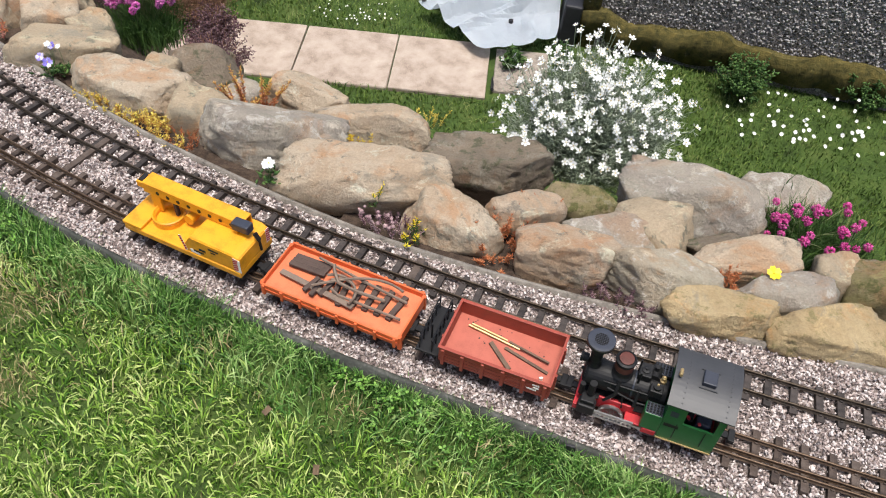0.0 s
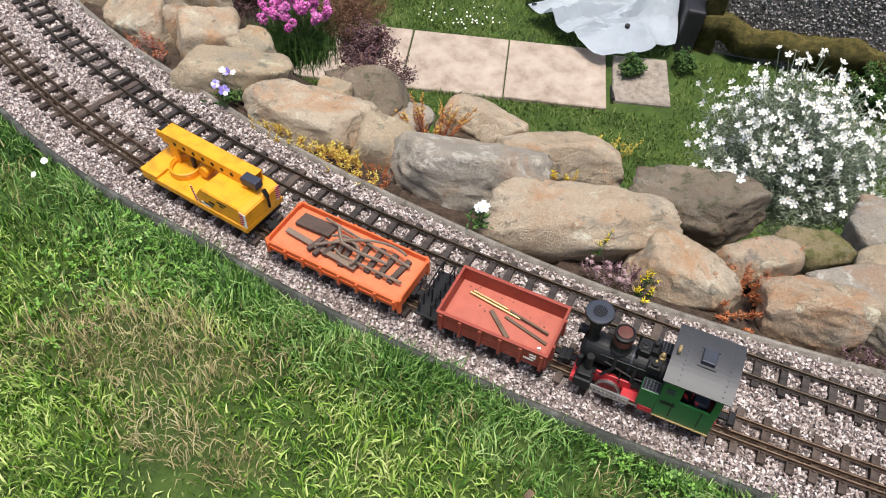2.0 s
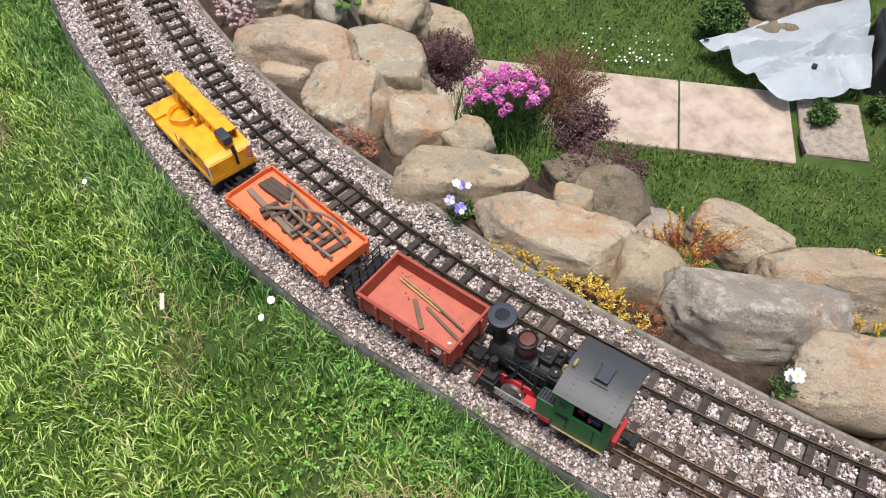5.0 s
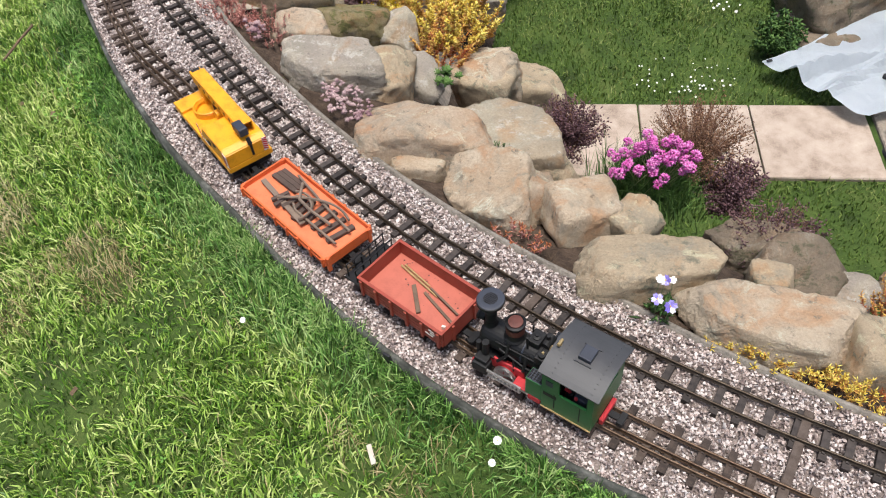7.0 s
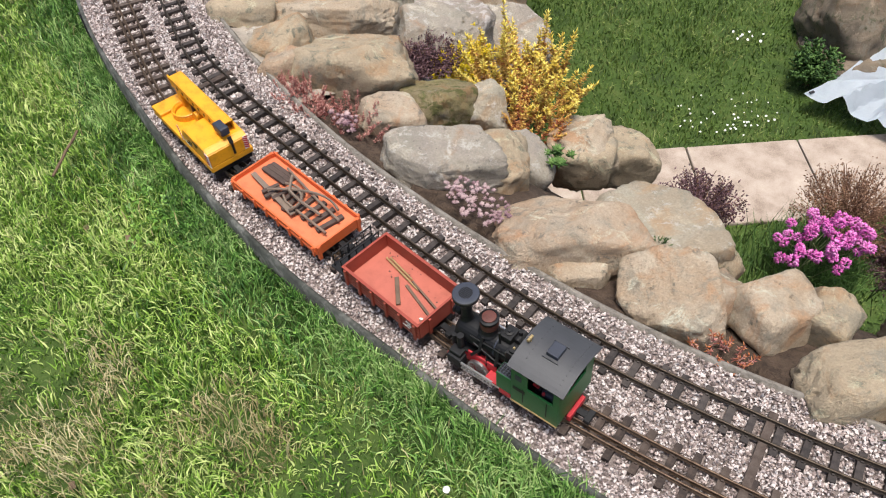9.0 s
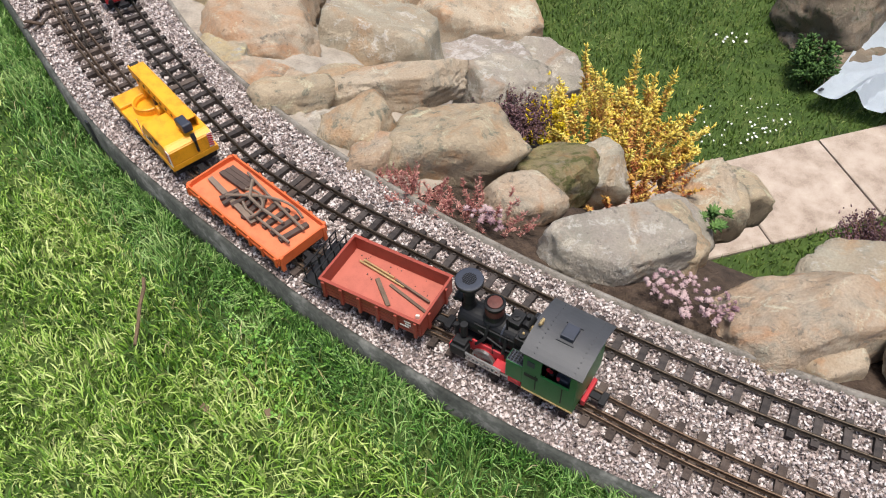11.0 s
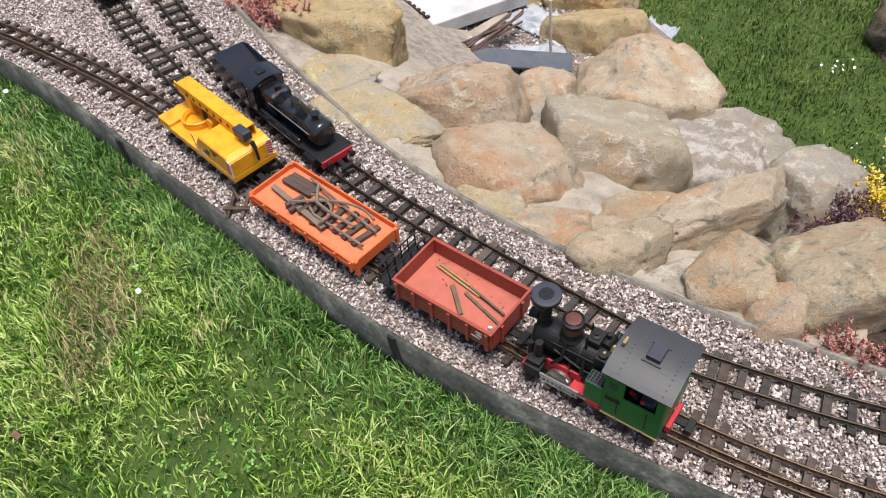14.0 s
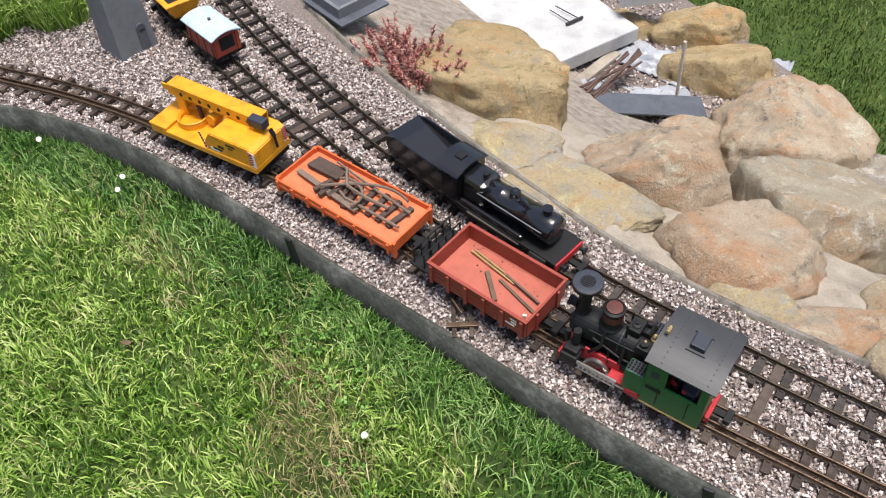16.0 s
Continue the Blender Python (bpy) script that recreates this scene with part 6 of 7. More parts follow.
def sack():
    """A crumpled plastic sack on the grass."""
    bm = B()
    n, k = 34, 26
    corner = [Vector((0.13, 3.54, -0.965)), Vector((0.52, 3.22, -0.985)), Vector((0.85, 3.38, -0.975)), Vector((0.86, 4.0, -0.9))]
    grid = []
    for i in range(n + 1):
        row = []
        for j in range(k + 1):
            u, v = i / n, j / k
            c = (corner[0] * (1 - u) + corner[1] * u) * (1 - v) + (corner[3] * (1 - u) + corner[2] * u) * v
            c += Vector((0.03 * noise.noise((u * 3, v * 3, 1)), 0.03 * noise.noise((u * 3, v * 3, 2)), 0.02 + 0.03 * abs(noise.noise((u * 2.2, v * 2.4, 5))) + 0.008 * abs(noise.noise((u * 6 + v * 3, v * 4, 8)))))
            c.z += 0.06 * max(0.0, 1 - abs(u - 0.3 - 0.3 * v) / 0.1) + 0.012 * (1 - abs(noise.noise((u * 3 - v * 2, v * 3, 3)) * 2.2)) + 0.03 * max(0.0, 1 - abs(u - 0.62 + 0.2 * v) / 0.06)
            row.append(bm.verts.new(c))
        grid.append(row)
    for i in range(n):
        for j in range(k):
            bm.faces.new((grid[i][j], grid[i + 1][j], grid[i + 1][j + 1], grid[i][j + 1]))
    bmesh.ops.solidify(bm, geom=bm.faces[:], thickness=0.006)
    top = tagged(new("plastic_sack"), "crumpled pale blue-grey plastic sack on the grass", "sack")
    part("sheet", bm, M["sack"], top)
    part("corner_tag", box(B(), -0.012, 0.012, -0.006, 0.006, 0, 0.004, 0.001, pose(0.16, 3.535, -0.925, 0, 0, 20)), M["dark"], top, "small black mark at the corner")
    part("print_spot", rod(B(), (0.62, 3.45, -0.93), (0.62, 3.45, -0.915), 0.012), M["slate"] if "slate" in M else M["dark"], top)
    return top


sack()
tagged(part("dark_sheet", box(B(), -0.06, 0.03, -0.3, 0.02, -0.02, 0.22, 0.01, pose(0.92, 3.75, -1.02, 0, 4, 0)), M["dark"]), "black plastic sheet folded beside the wall", "sheet")
tagged(part("iron_stake", rod(B(), (0.575, 3.2, -1.06), (0.59, 2.98, -1.0), 0.008), M["dark"]), "dark iron bar lying against the paving", "bar")


def lumpy(name, x0, x1, y0, y1, z0, z1, mat, seed, amount, cuts=26):
    bm = B()
    bmesh.ops.create_grid(bm, x_segments=cuts, y_segments=max(4, cuts // 3), size=0.5)
    bmesh.ops.solidify(bm, geom=bm.faces[:], thickness=0.25)
    lo = min(v.co.z for v in bm.verts)
    hi = max(v.co.z for v in bm.verts)
    off = Vector((seed * 3.1, seed * 1.7, 0))
    for v in bm.verts:
        c = Vector((x0 + (v.co.x + 0.5) * (x1 - x0), y0 + (v.co.y + 0.5) * (y1 - y0), z0 + (v.co.z - lo) / (hi - lo) * (z1 - z0)))
        c += Vector((noise.noise(c * 7 + off), noise.noise(c * 7 + off * 2), noise.noise(c * 7 + off * 3))) * amount
        v.co = c
    return part(name, bm, mat, smooth=True)


def pebble_wall():
    wall = tagged(new("wall_pebbledash"), "grey pebbledashed garden wall with mossy foot", "wall", kind="structure")
    ob = part("wall_panel", box(B(), 1.03, 4.5, 3.46, 3.8, -1.1, 0.5, 0.01), M["pebbledash"], wall)
    # loose dash stones standing proud of the face
    rng = np.random.RandomState(161)
    n = 10000
    c = np.c_[rng.uniform(1.04, 2.9, n), 3.459 + rng.uniform(-0.001, 0.002, n), rng.uniform(-1.0, -0.15, n)]
    s = rng.uniform(0.003, 0.0075, (n, 1, 3))
    cube = np.array([(x, y, z) for x in (-1, 1) for y in (-1, 1) for z in (-1, 1)], float)
    quad = np.array([(0, 1, 3, 2), (4, 6, 7, 5), (0, 4, 5, 1), (2, 3, 7, 6), (0, 2, 6, 4), (1, 5, 7, 3)])
    v = cube[None] * rng.uniform(0.5, 1, (n, 8, 3)) * s + c[:, None]
    child(raw("dash_stones", v.reshape(-1, 3), (quad[None] + np.arange(n)[:, None, None] * 8).reshape(-1, 4), M["dash"]), "dash_stones", wall, kind="stuff")
    m = lumpy("moss_foot", 0.98, 4.4, 3.425, 3.5, -0.97, -0.82, M["moss"], 3, 0.05, 90)
    m.parent = wall
    m = lumpy("moss_edge", 0.96, 1.05, 3.42, 3.7, -1.05, 0.0, M["moss"], 5, 0.03, 24)
    m.parent = wall
    wall.matrix_basis = Matrix.Translation((1.0, 3.5, 0)) @ Matrix.Rotation(radians(-9), 4, "Z") @ Matrix.Translation((-1.0, -3.46, 0))
    return wall


M["dash"] = material("dash_stone", [(0.05, 0.046, 0.043), (0.18, 0.165, 0.158), (0.38, 0.355, 0.34), (0.5, 0.47, 0.455)], 40, 0.8, island=True, spread=0.7, bump=0)
pebble_wall()
stone(0.52, 4.02, -0.86, 0.5, 0.36, 0.32, 10, "dark", 201)
stone(0.52, 3.88, -1.02, 0.5, 0.36, 0.2, -5, "dark", 202)

# ---- the station end: lower platform and builder's scraps ----
M.update({
    "mortar": material("mortar", [(0.2, 0.17, 0.14), (0.32, 0.28, 0.23), (0.4, 0.355, 0.3)], 14, 0.9, bump=0.7, grain=180, depth=0.006),
    "white_slab": material("white_painted_slab", [(0.3, 0.3, 0.3), (0.46, 0.46, 0.46), (0.52, 0.52, 0.52)], 8, 0.7, bump=0.3, grain=200),
    "slate": material("slate", [(0.05, 0.055, 0.068), (0.085, 0.095, 0.115), (0.11, 0.12, 0.14)], 14, 0.6, bump=0.3),
    "film": material("plastic_film", [(0.22, 0.24, 0.27), (0.34, 0.36, 0.4), (0.46, 0.48, 0.52)], 9, 0.3, bump=0.3),
    "stick": material("rusty_stick", [(0.04, 0.022, 0.018), (0.1, 0.06, 0.05), (0.16, 0.1, 0.08)], 60, 0.8, bump=0.3),
    "cane": material("pale_cane", [(0.4, 0.35, 0.28), (0.58, 0.52, 0.44)], 40, 0.6, bump=0.1),
    "twig": material("bark_twig", [(0.07, 0.045, 0.025), (0.18, 0.12, 0.07)], 80, 0.8, bump=0.3),
})


def mortar_bed():
    """Mortar that beds the stones along the board."""
    line = LINE["far"]
    i0 = int(np.linalg.norm(line - [-1.75, 2.47], axis=1).argmin())
    i1 = int(np.linalg.norm(line - [-2.38, 3.9], axis=1).argmin())
    seg = line[i0:i1:3]
    t, nrm = normals(seg)
    cols = np.linspace(0.008, 0.52, 20)
    v = np.stack([np.c_[seg - nrm * c, np.zeros(len(seg))] for c in cols], 1)
    for a in range(len(seg)):
        for b in range(len(cols)):
            x, y, _ = v[a, b]
            v[a, b, 2] = float(np.interp(cols[b], [0, 0.05, 0.2, 0.36, 0.52], [-0.012, -0.028, -0.07, -0.15, -0.3])) + 0.022 * noise.noise((x * 11, y * 11, 1.0)) + 0.01 * noise.noise((x * 30, y * 30, 4.0))
    k = len(cols)
    i = (np.arange(len(seg) - 1)[:, None] * k + np.arange(k - 1)[None]).reshape(-1)
    ob = raw("mortar_bed", v.reshape(-1, 3), np.stack([i, i + k, i + k + 1, i + 1], -1), M["mortar"], True)
    return tagged(ob, "rough pale mortar bedding between the rockery stones", "mortar", kind="structure")


mortar_bed()
slab = tagged(part("concrete_slab", box(B(), -0.235, 0.235, -0.02, 0.9, -0.055, 0.0, 0.005, pose(-1.59, 4.39, -0.385, 0, 0, 3)), M["white_slab"]), "white painted concrete slab on a lower ledge", "concrete slab")
tagged(part("gravel_ledge", box(B(), -2.3, -1.0, 3.92, 5.6, -0.62, -0.462, 0.02), M["bed"]), "gravelly ledge under the white slab", "ledge", kind="structure")


def ledge_gravel():
    rng = np.random.RandomState(191)
    n = 9000
    p = np.c_[rng.uniform(-2.25, -1.05, n), rng.uniform(3.95, 5.2, n)]
    chip = np.array([(1, 0, 0), (0, 1, 0), (-1, 0, 0), (0, -1, 0), (0, 0, 1), (0, 0, -1)], float)
    tri = np.array([(0, 1, 4), (1, 2, 4), (2, 3, 4), (3, 0, 4), (1, 0, 5), (2, 1, 5), (3, 2, 5), (0, 3, 5)])
    v = (chip[None] * rng.uniform(0.7, 1.1, (n, 6, 1)) + rng.uniform(-0.4, 0.4, (n, 6, 3))) * rng.uniform(0.003, 0.008, (n, 1, 1))
    v += np.c_[p, np.full(n, -0.459)][:, None]
    ob = raw("ledge_gravel", v.reshape(-1, 3), (tri[None] + np.arange(n)[:, None, None] * 6).reshape(-1, 3), M["gravel"])
    return tagged(ob, "loose pale gravel on the lower ledge", "gravel", kind="stuff")


ledge_gravel()


def ledge_track():
    top = tagged(new("ledge_track"), "short dark model track along the white slab", "railway track")
    a, b = Vector((-1.775, 4.39, -0.385)), Vector((-1.9, 5.05, -0.385))
    m = Matrix.Translation(a + Vector((0, 0, 0.004))) @ Matrix.Rotation(math.atan2((b - a).y, (b - a).x), 4, "Z")
    for y in (-0.016, 0.016):
        part("rail", box(B(), 0, 0.66, y - 0.0018, y + 0.0018, 0.004, 0.012, 0, m), M["rail"], top)
    for i in range(22):
        part("sleeper", box(B(), 0.012 + i * 0.03, 0.024 + i * 0.03, -0.034, 0.034, -0.004, 0.004, 0, m), M["sleeper"], top)
    return top


ledge_track()


def lost_track():
    top = tagged(new("track_offcut"), "short offcut of dark model track lying between rocks", "railway track")
    m = pose(-1.78, 4.12, -0.44, 0, 8, -35)
    for y in (-0.016, 0.016):
        part("rail", box(B(), 0, 0.3, y - 0.0018, y + 0.0018, 0.004, 0.012, 0, m), M["rail"], top)
    for i in range(9):
        part("sleeper", box(B(), 0.012 + i * 0.033, 0.026 + i * 0.033, -0.034, 0.034, -0.004, 0.004, 0, m), M["sleeper"], top)
    return top


lost_track()


def crumple(name, x, y, z, w, d, h, mat, label, seed, category):
    bm = B()
    bmesh.ops.create_grid(bm, x_segments=26, y_segments=20, size=0.5)
    off = Vector((seed * 2.3, seed, 0))
    for v in bm.verts:
        c = v.co.copy()
        r = max(0.0, 1 - (c.x**2 + c.y**2) * 3.2)
        v.co = Vector((c.x * w * (1 + 0.3 * noise.noise(c * 3 + off)), c.y * d * (1 + 0.3 * noise.noise(c * 3 - off)), h * (0.7 * r * abs(noise.noise(c * 5 + off)) * 2 + 0.4 * abs(noise.noise(c * 12 + off)))))
    bmesh.ops.solidify(bm, geom=bm.faces[:], thickness=0.003)
    ob = part(name, bm, M[mat], smooth=True)
    ob.matrix_basis = pose(x, y, z, 0, 0, seed * 37 % 180)
    return tagged(ob, label, category)


crumple("plastic_film", -1.36, 4.27, -0.458, 0.26, 0.15, 0.05, "film", "crumpled white plastic film under the rubble", 3, "plastic film")
crumple("plastic_film", -1.48, 4.11, -0.46, 0.2, 0.14, 0.025, "film", "crumpled white plastic film under the rubble", 4, "plastic film")
crumple("plastic_film", -1.7, 4.26, -0.455, 0.2, 0.13, 0.04, "film", "crumpled pale plastic film beside the slab", 6, "plastic film")
crumple("plastic_film", -1.02, 4.15, -0.55, 0.24, 0.2, 0.08, "film", "torn white plastic film behind the boulders", 8, "plastic film")
tagged(part("slate_sheet", box(B(), -0.17, 0.17, -0.055, 0.055, 0, 0.008, 0.002, pose(-1.55, 4.075, -0.43, -4, 3, -32)), M["slate"]), "dark grey slate sheet over the rubble", "slate")
rng_s = random.Random(171)
for i in range(8):
    a = Vector((-1.705 + 0.02 * rng_s.random(), 4.17 + 0.012 * i, -0.425 + 0.006 * (i % 3)))
    b = Vector((-1.43 - 0.012 * i, 4.29 - 0.02 * (i % 4), -0.39 + 0.008 * (i % 3)))
    tagged(part("metal_stick", rod(B(), a, b, 0.0052, 0.0042, 7), M["stick"]), "rusty brown stick in a loose pile", "stick", "stick pile")
tagged(part("pale_cane", rod(B(), (-1.436, 4.077, -0.46), (-1.44, 4.09, -0.24), 0.0055), M["cane"]), "pale upright cane stuck in the rubble", "cane")
# a concrete block, in the slab's pale grey
tagged(part("timber_block", box(B(), -0.09, 0.09, -0.05, 0.05, 0, 0.05, 0.003, pose(-1.28, 4.47, -0.34, 0, 0, -20)), M["white_slab"]), "pale concrete block resting on a boulder", "block")
tagged(part("handle", rod(rod(rod(B(), (-1.56, 4.52, -0.377), (-1.49, 4.525, -0.377), 0.006), (-1.545, 4.52, -0.375), (-1.56, 4.62, -0.375), 0.002), (-1.505, 4.52, -0.375), (-1.53, 4.63, -0.375), 0.002), M["dark"]), "black handle with cords lying on the white slab", "handle")
tagged(part("kerb_strip", box(B(), -0.18, 0.18, -0.02, 0.02, -0.06, 0.01, 0.004, pose(-1.62, 4.32, -0.45, 0, 0, 18)), M["mortar"]), "rough mortar kerb in front of the white slab", "kerb")


def grey_tray():
    top = tagged(new("grey_tray"), "grey plastic tray standing on the edging board", "tray")
    m = pose(-2.35, 4.45, 0.01, 0, 0, 12)
    part("base", box(B(), -0.1, 0.06, -0.08, 0.1, 0, 0.006, 0.001, m), M["slate"], top)
    for x0, x1, y0, y1 in ((-0.085, -0.075, -0.05, 0.1), (0.03, 0.04, -0.05, 0.1), (-0.075, 0.03, -0.05, -0.04)):
        part("side", box(B(), x0, x1, y0, y1, 0.006, 0.035, 0.001, m), M["grey_stone"], top)
    return top


grey_tray()


def tower():
    top = tagged(new("stone_tower"), "tapering grey model tower standing on the ballast", "model building")
    bm = B()
    box(bm, -0.055, 0.055, -0.05, 0.05, -0.01, 0.26, 0.003)
    for v in bm.verts:
        k = 1 - 0.18 * max(0, v.co.z) / 0.26
        v.co.x, v.co.y = v.co.x * k, v.co.y * k
    part("shaft", bm, M["grey_stone"], top)
    part("parapet", box(B(), -0.052, 0.052, -0.047, 0.047, 0.255, 0.28, 0.002), M["slate"], top)
    door = part("door", box(B(), 0.008, 0.034, -0.0525, -0.046, 0.0, 0.062, 0.002), M["slate"], top)
    part("arch", lathe(B(), [(0.013, 0), (0.013, 0.006)], 16, Matrix.Translation((0.021, -0.0465, 0.062)) @ Matrix.Rotation(radians(90), 4, "X")), M["slate"], door)
    top.matrix_basis = pose(-2.93, 4.6, -0.004, 0, 0, 18)
    return top


tower()


def goods_van():
    top = tagged(new("goods_van"), "maroon toy goods van with pale blue roof", "model wagon")
    underframe(top, 0.06, 0.035)
    for x in (-0.035, 0.035):
        wheelset(top, x)
    part("body", box(B(), -0.064, 0.064, -0.037, 0.037, 0.038, 0.092, 0.001), M["maroon"], top)
    part("doorway", box(B(), -0.0648, -0.0635, -0.02, 0.02, 0.052, 0.086), M["black"], top)
    for y in (-0.03, 0.03):
        part("end_post", box(B(), -0.067, -0.0638, y - 0.004, y + 0.004, 0.04, 0.09), M["maroon"], top)
    for i in range(4):
        for e in (-1, 1):
            part("side_rib", box(B(), -0.055 + i * 0.034, -0.05 + i * 0.034, *sorted((e * 0.037, e * 0.0395)), 0.04, 0.09), M["maroon"], top)
    bm = B()
    rows = [(-0.043 + 0.086 * i / 10, 0.104 - 0.011 * ((i - 5) / 5) ** 2) for i in range(11)]
    lo = [[bm.verts.new((x, y, z - d)) for y, z in rows] for x in (-0.072, 0.07) for d in (0, 0.003)]
    for i in range(10):
        for a, b in ((0, 2), (3, 1), (1, 0), (2, 3)):
            bm.faces.new((lo[a][i], lo[a][i + 1], lo[b][i + 1], lo[b][i]))
    part("roof", bm, M["pale_blue"], top)
    part("roof_vent", rod(B(), (0.0, 0, 0.103), (0.0, 0, 0.109), 0.004), M["slate"], top)
    return top


def hopper():
    top = tagged(new("hopper_wagon"), "yellow toy tipper wagon standing on the siding", "model wagon")
    underframe(top, 0.06, 0.035)
    for x in (-0.035, 0.035):
        wheelset(top, x)
    bm = B()
    box(bm, -0.066, 0.066, -0.05, 0.05, 0.045, 0.092, 0.003)
    for v in bm.verts:
        if v.co.z < 0.07:
            v.co.x, v.co.y = v.co.x * 0.8, v.co.y * 0.6
    part("tub", bm, M["yellow"], top)
    part("tub_floor", box(B(), -0.05, 0.05, -0.035, 0.035, 0.0905, 0.093), M["black"], top)
    return top


goods_van().matrix_basis = pose(-2.745, 4.425, 0.0, 0, 0, 104)
hopper().matrix_basis = pose(-2.782, 4.625, 0.0, 0, 0, 99)


def black_loco():
    top = tagged(new("black_locomotive"), "black toy tender locomotive standing on the back track", "model locomotive")
    part("footplate", box(B(), -0.15, 0.145, -0.043, 0.043, 0.042, 0.047, 0.001), M["black"], top)
    part("buffer_beam", box(B(), 0.143, 0.148, -0.042, 0.042, 0.028, 0.046, 0.001), M["red"], top, "red buffer beam")
    for y in (-0.03, 0.03):
        part("buffer", rod(rod(B(), (0.15, y, 0.038), (0.162, y, 0.038), 0.004), (0.16, y, 0.038), (0.163, y, 0.038), 0.008), M["black"], top)
    lay = Matrix.Translation((-0.07, 0, 0.083)) @ Matrix.Rotation(radians(90), 4, "Y")
    part("boiler", lathe(B(), [(0.026, 0), (0.028, 0.001), (0.028, 0.05), (0.0286, 0.051), (0.0286, 0.054), (0.028, 0.055), (0.028, 0.12), (0.030, 0.121), (0.030, 0.178), (0.027, 0.184), (0.014, 0.187)], 28, lay), M["gloss"], top, smooth=True)
    part("firebox", box(B(), -0.108, -0.045, -0.03, 0.03, 0.047, 0.113, 0.012), M["gloss"], top)
    part("chimney", lathe(B(), [(0.012, 0), (0.009, 0.004), (0.0085, 0.012), (0.0105, 0.016), (0.0105, 0.019), (0.007, 0.019)], 20, Matrix.Translation((0.088, 0, 0.11))), M["gloss"], top)
    part("dome", lathe(B(), [(0.0125, 0), (0.0105, 0.004), (0.0105, 0.012), (0.006, 0.018), (0.001, 0.019)], 20, Matrix.Translation((0.01, 0, 0.109))), M["gloss"], top)
    part("safety_valve", rod(rod(B(), (-0.065, 0, 0.112), (-0.065, 0, 0.122), 0.006), (-0.065, 0.008, 0.112), (-0.065, 0.008, 0.118), 0.003), M["black"], top)
    for e in (-1, 1):
        part("hand_rail", rod(B(), (-0.06, e * 0.032, 0.094), (0.1, e * 0.032, 0.094), 0.0013, seg=6), M["steel"], top)
        part("splasher", box(B(), -0.1, 0.06, e * 0.036 - 0.005, e * 0.036 + 0.005, 0.047, 0.06, 0.004), M["gloss"], top)
        part("cylinder", rod(B(), (0.085, e * 0.04, 0.032), (0.125, e * 0.04, 0.032), 0.013), M["black"], top)
        part("coupling_rod", box(B(), -0.085, 0.05, e * 0.034 - 0.0015, e * 0.034 + 0.0015, 0.026, 0.032), M["steel"], top)
    for x in (-0.08, -0.015, 0.045):
        wheelset(top, x, 0.021)
    wheelset(top, 0.108, 0.012)
    cab = part("cab", box(box(box(B(), -0.15, -0.105, -0.042, -0.038, 0.047, 0.12), -0.15, -0.105, 0.038, 0.042, 0.047, 0.12), -0.108, -0.104, -0.038, 0.038, 0.047, 0.12), M["gloss"], top)
    bm = B()
    rows = [(-0.046 + 0.092 * i / 10, 0.129 - 0.012 * ((i - 5) / 5) ** 2) for i in range(11)]
    lo = [[bm.verts.new((x, y, z - d)) for y, z in rows] for x in (-0.165, -0.1) for d in (0, 0.003)]
    for i in range(10):
        for a, b in ((0, 2), (3, 1), (1, 0), (2, 3)):
            bm.faces.new((lo[a][i], lo[a][i + 1], lo[b][i + 1], lo[b][i]))
    part("cab_roof", bm, M["gloss"], cab)
    part("roof_hatch", box(B(), -0.14, -0.122, -0.01, 0.01, 0.128, 0.132, 0.001), M["black"], cab)
    coupling(top, 0.15, 1)
    return top


def tender():
    top = tagged(new("tender"), "black toy locomotive tender with sloping coal space", "model tender")
    underframe(top, 0.085, 0.05)
    for x in (-0.055, 0.0, 0.055):
        wheelset(top, x)
    part("tank", box(B(), -0.088, 0.088, -0.046, 0.046, 0.042, 0.072, 0.003), M["gloss"], top)
    for e in (-1, 1):
        bm = B()
        prof = [(-0.088, 0.07), (0.085, 0.07), (0.085, 0.098), (0.06, 0.108), (-0.06, 0.108), (-0.088, 0.098)]
        a = [bm.verts.new((x, e * 0.046, z)) for x, z in prof]
        b = [bm.verts.new((x, e * 0.0425, z)) for x, z in prof]
        bm.faces.new(a if e > 0 else a[::-1])
        bm.faces.new(b[::-1] if e > 0 else b)
        for i in range(6):
            bm.faces.new((a[i], a[(i + 1) % 6], b[(i + 1) % 6], b[i]))
        bmesh.ops.recalc_face_normals(bm, faces=bm.faces[:])
        part("side", bm, M["gloss"], top)
    bm = B()
    prof = [(-0.086, 0.072), (0.083, 0.072), (0.083, 0.074), (-0.05, 0.098), (-0.086, 0.1)]
    a = [bm.verts.new((x, 0.042, z)) for x, z in prof]
    b = [bm.verts.new((x, -0.042, z)) for x, z in prof]
    bm.faces.new(a)
    bm.faces.new(b[::-1])
    for i in range(5):
        bm.faces.new((a[i], b[i], b[(i + 1) % 5], a[(i + 1) % 5]))
    bmesh.ops.recalc_face_normals(bm, faces=bm.faces[:])
    part("coal_slope", bm, M["gloss"], top)
    return top


def parked(thing, x, y, span):
    s, _ = nearest(np.array([[x, y]]), LINE["back"])
    thing.matrix_basis = along("back", float(s[0]), span) @ pose(0, 0, 0, 0, 0, 180)


parked(black_loco(), -2.425, 3.53, 0.12)
parked(tender(), -2.49, 3.745, 0.1)


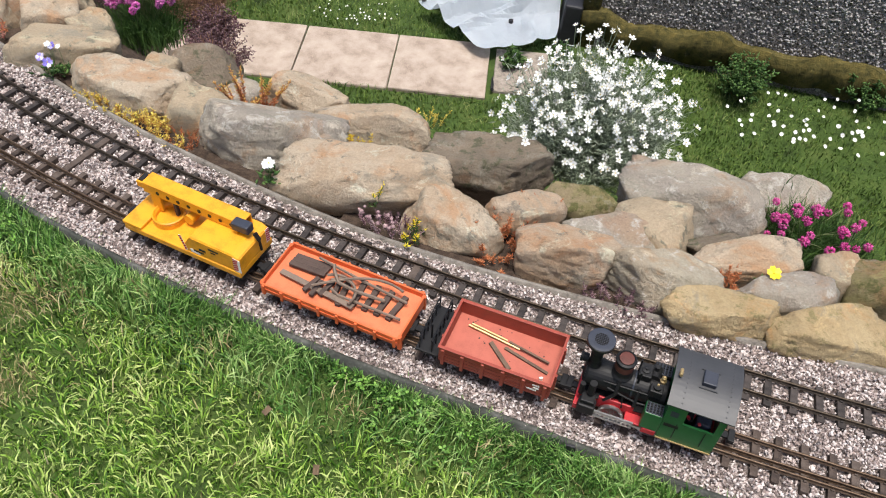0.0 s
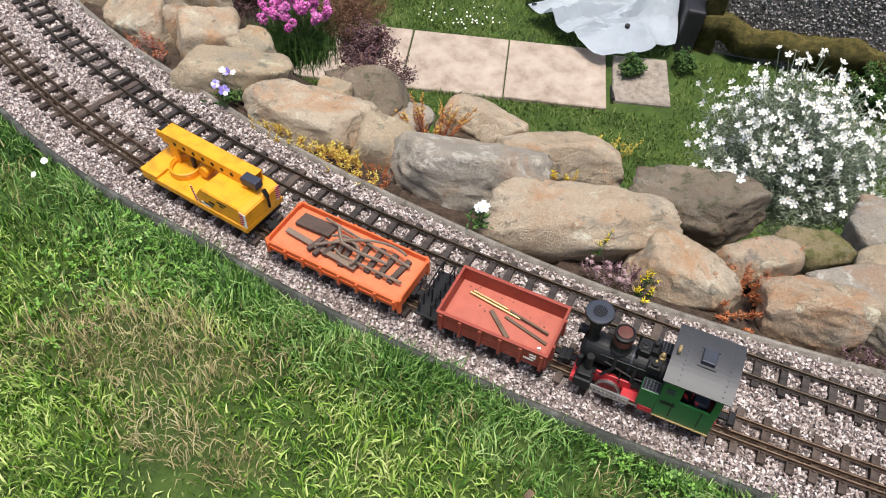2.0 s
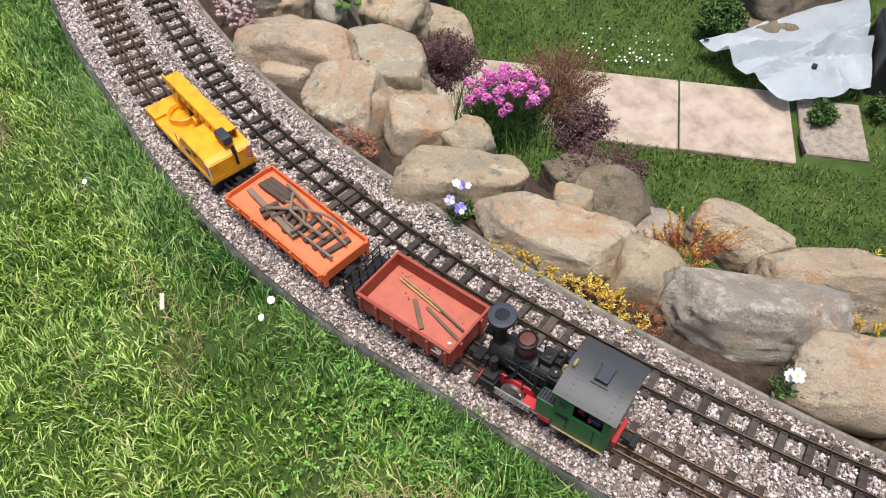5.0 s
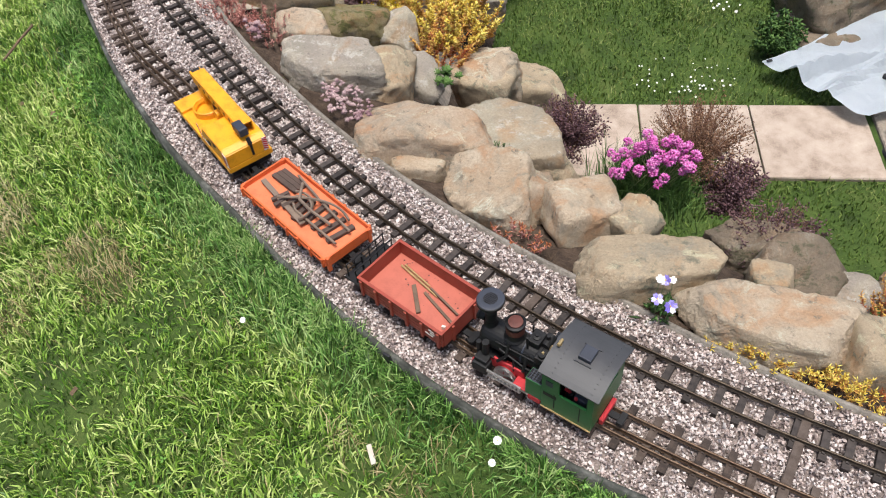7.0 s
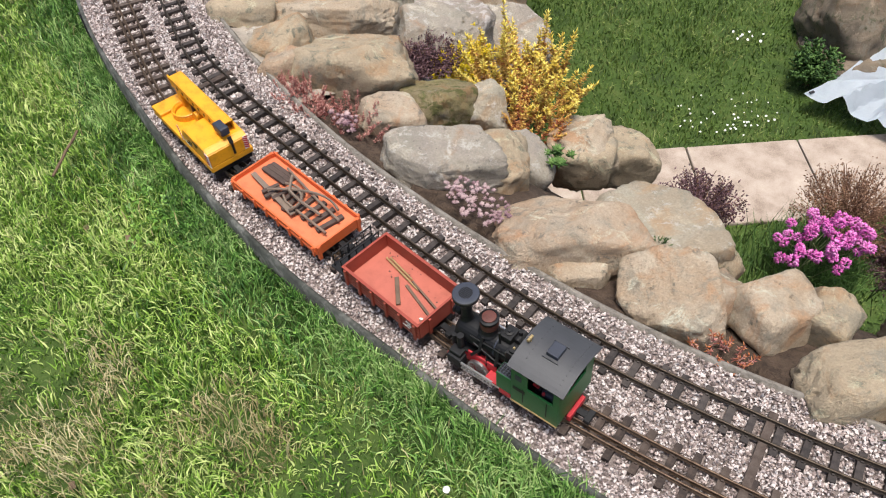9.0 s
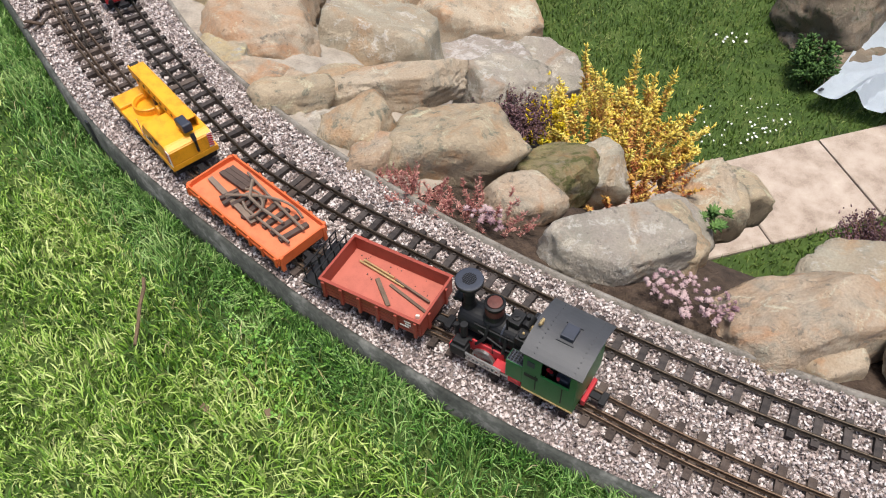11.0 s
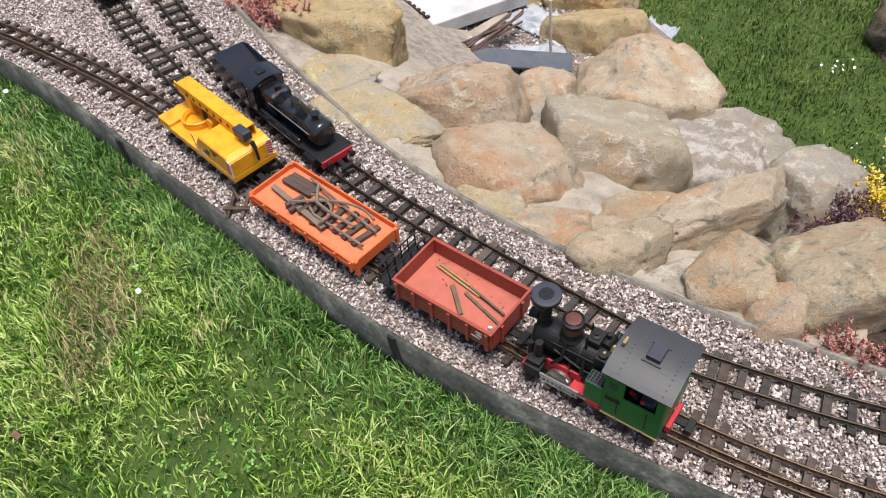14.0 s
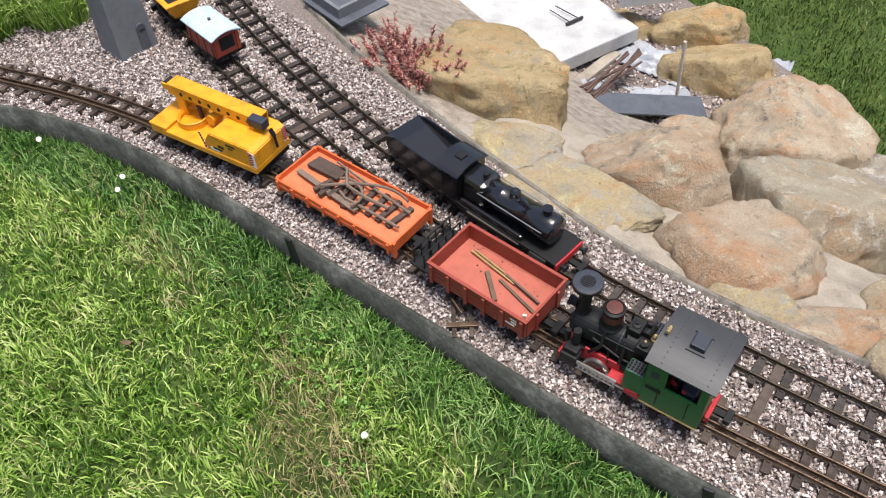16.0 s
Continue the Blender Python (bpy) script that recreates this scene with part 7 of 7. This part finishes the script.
# ---- small things on the line and the lawn ----
def timber(x, y, length, seed):
    s, _ = nearest(np.array([[x, y]]), LINE["back"])
    k = int(s[0] / 0.01)
    t, nrm = normals(LINE["back"])
    c = LINE["back"][k] + nrm[k] * (length / 2 - 0.045)
    ob = part("long_timber", box(B(), -0.0085, 0.0085, -length / 2, length / 2, -0.012, 0.0035, 0.001), M["sleeper_worn"])
    ob.matrix_basis = pose(c[0], c[1], 0, 0, 0, math.degrees(math.atan2(t[k][1], t[k][0])) + seed)
    return tagged(ob, "long brown timber sleeper tying both tracks together", "sleeper", "long timbers")


for i, (x, y) in enumerate(((-0.25, 1.26), (-0.75, 1.48), (-1.97, 2.57), (-2.19, 3.03), (0.58, 0.98), (-2.55, 4.08))):
    timber(x, y, 0.205, (i % 3) - 1)


def point_lever():
    top = tagged(new("point_lever"), "rusty point lever frame beside the front track", "point lever")
    m = pose(-2.628, 3.392, 0.0, 0, 0, 62)
    for y in (-0.016, 0.016):
        part("bar", box(B(), -0.05, 0.05, y - 0.004, y + 0.004, -0.004, 0.005, 0.001, m), M["sleeper_worn"], top)
    part("cross_bar", box(B(), -0.03, -0.02, -0.03, 0.03, 0.005, 0.01, 0.001, m), M["rail_rust"], top)
    part("lever", rod(B(), m @ Vector((0, 0.0, 0.008)), m @ Vector((0.03, 0.018, 0.016)), 0.003), M["rail_rust"], top)
    return top


point_lever()
for x, y in ((-2.818, 3.742), (-1.02, 1.325), (-2.46, 2.905), (0.95, 0.64)):
    k = int(np.linalg.norm(LINE["near"] - [x, y], axis=1).argmin())
    t_, n_ = normals(LINE["near"])
    m = pose(*LINE["near"][k], 0, 0, 0, math.degrees(math.atan2(t_[k][1], t_[k][0]))) @ pose(0, 0.005, 0, 0, 8, 2)
    tagged(part("edging_joint", box(B(), -0.009, 0.009, 0.001, 0.007, -0.15, 0.009, 0.002, m), M["dark"]), "dark overlapping joint in the edging board", "edging joint", "edging joints")



def twig():
    bm = B()
    pts = [(-2.335, 2.4, -0.03), (-2.333, 2.37, -0.028), (-2.342, 2.33, -0.032), (-2.345, 2.29, -0.035), (-2.352, 2.24, -0.04)]
    for a, b in zip(pts, pts[1:]):
        rod(bm, a, b, 0.0042, 0.0036, 7)
    return tagged(part("twig", bm, M["twig"]), "curved brown dead twig lying in the grass", "twig")


twig()
tagged(part("paper_scrap", box(B(), -0.019, 0.019, -0.004, 0.0055, 0, 0.002, 0.0008, pose(-1.008, 1.102, 0.018, 12, 6, -65)), M["cane"]), "white paper scrap lying in the grass", "paper scrap")
rng_p = random.Random(181)
for i in range(14):
    k = rng_p.randrange(150, len(LINE["near"]) - 120)
    t_, n_ = normals(LINE["near"])
    q = LINE["near"][k] + n_[k] * rng_p.uniform(0.08, 0.75)
    tagged(part("dead_leaf", box(B(), -0.009, 0.009, -0.006, 0.006, 0, 0.0016, 0.0007, pose(q[0], q[1], float(lawn_height(q[0], q[1])) + 0.016, rng_p.uniform(-25, 25), rng_p.uniform(-25, 25), rng_p.uniform(0, 360))), M["twig"]), "small pale dry leaf lying in the grass", "dead leaf", "fallen leaves")


motions()
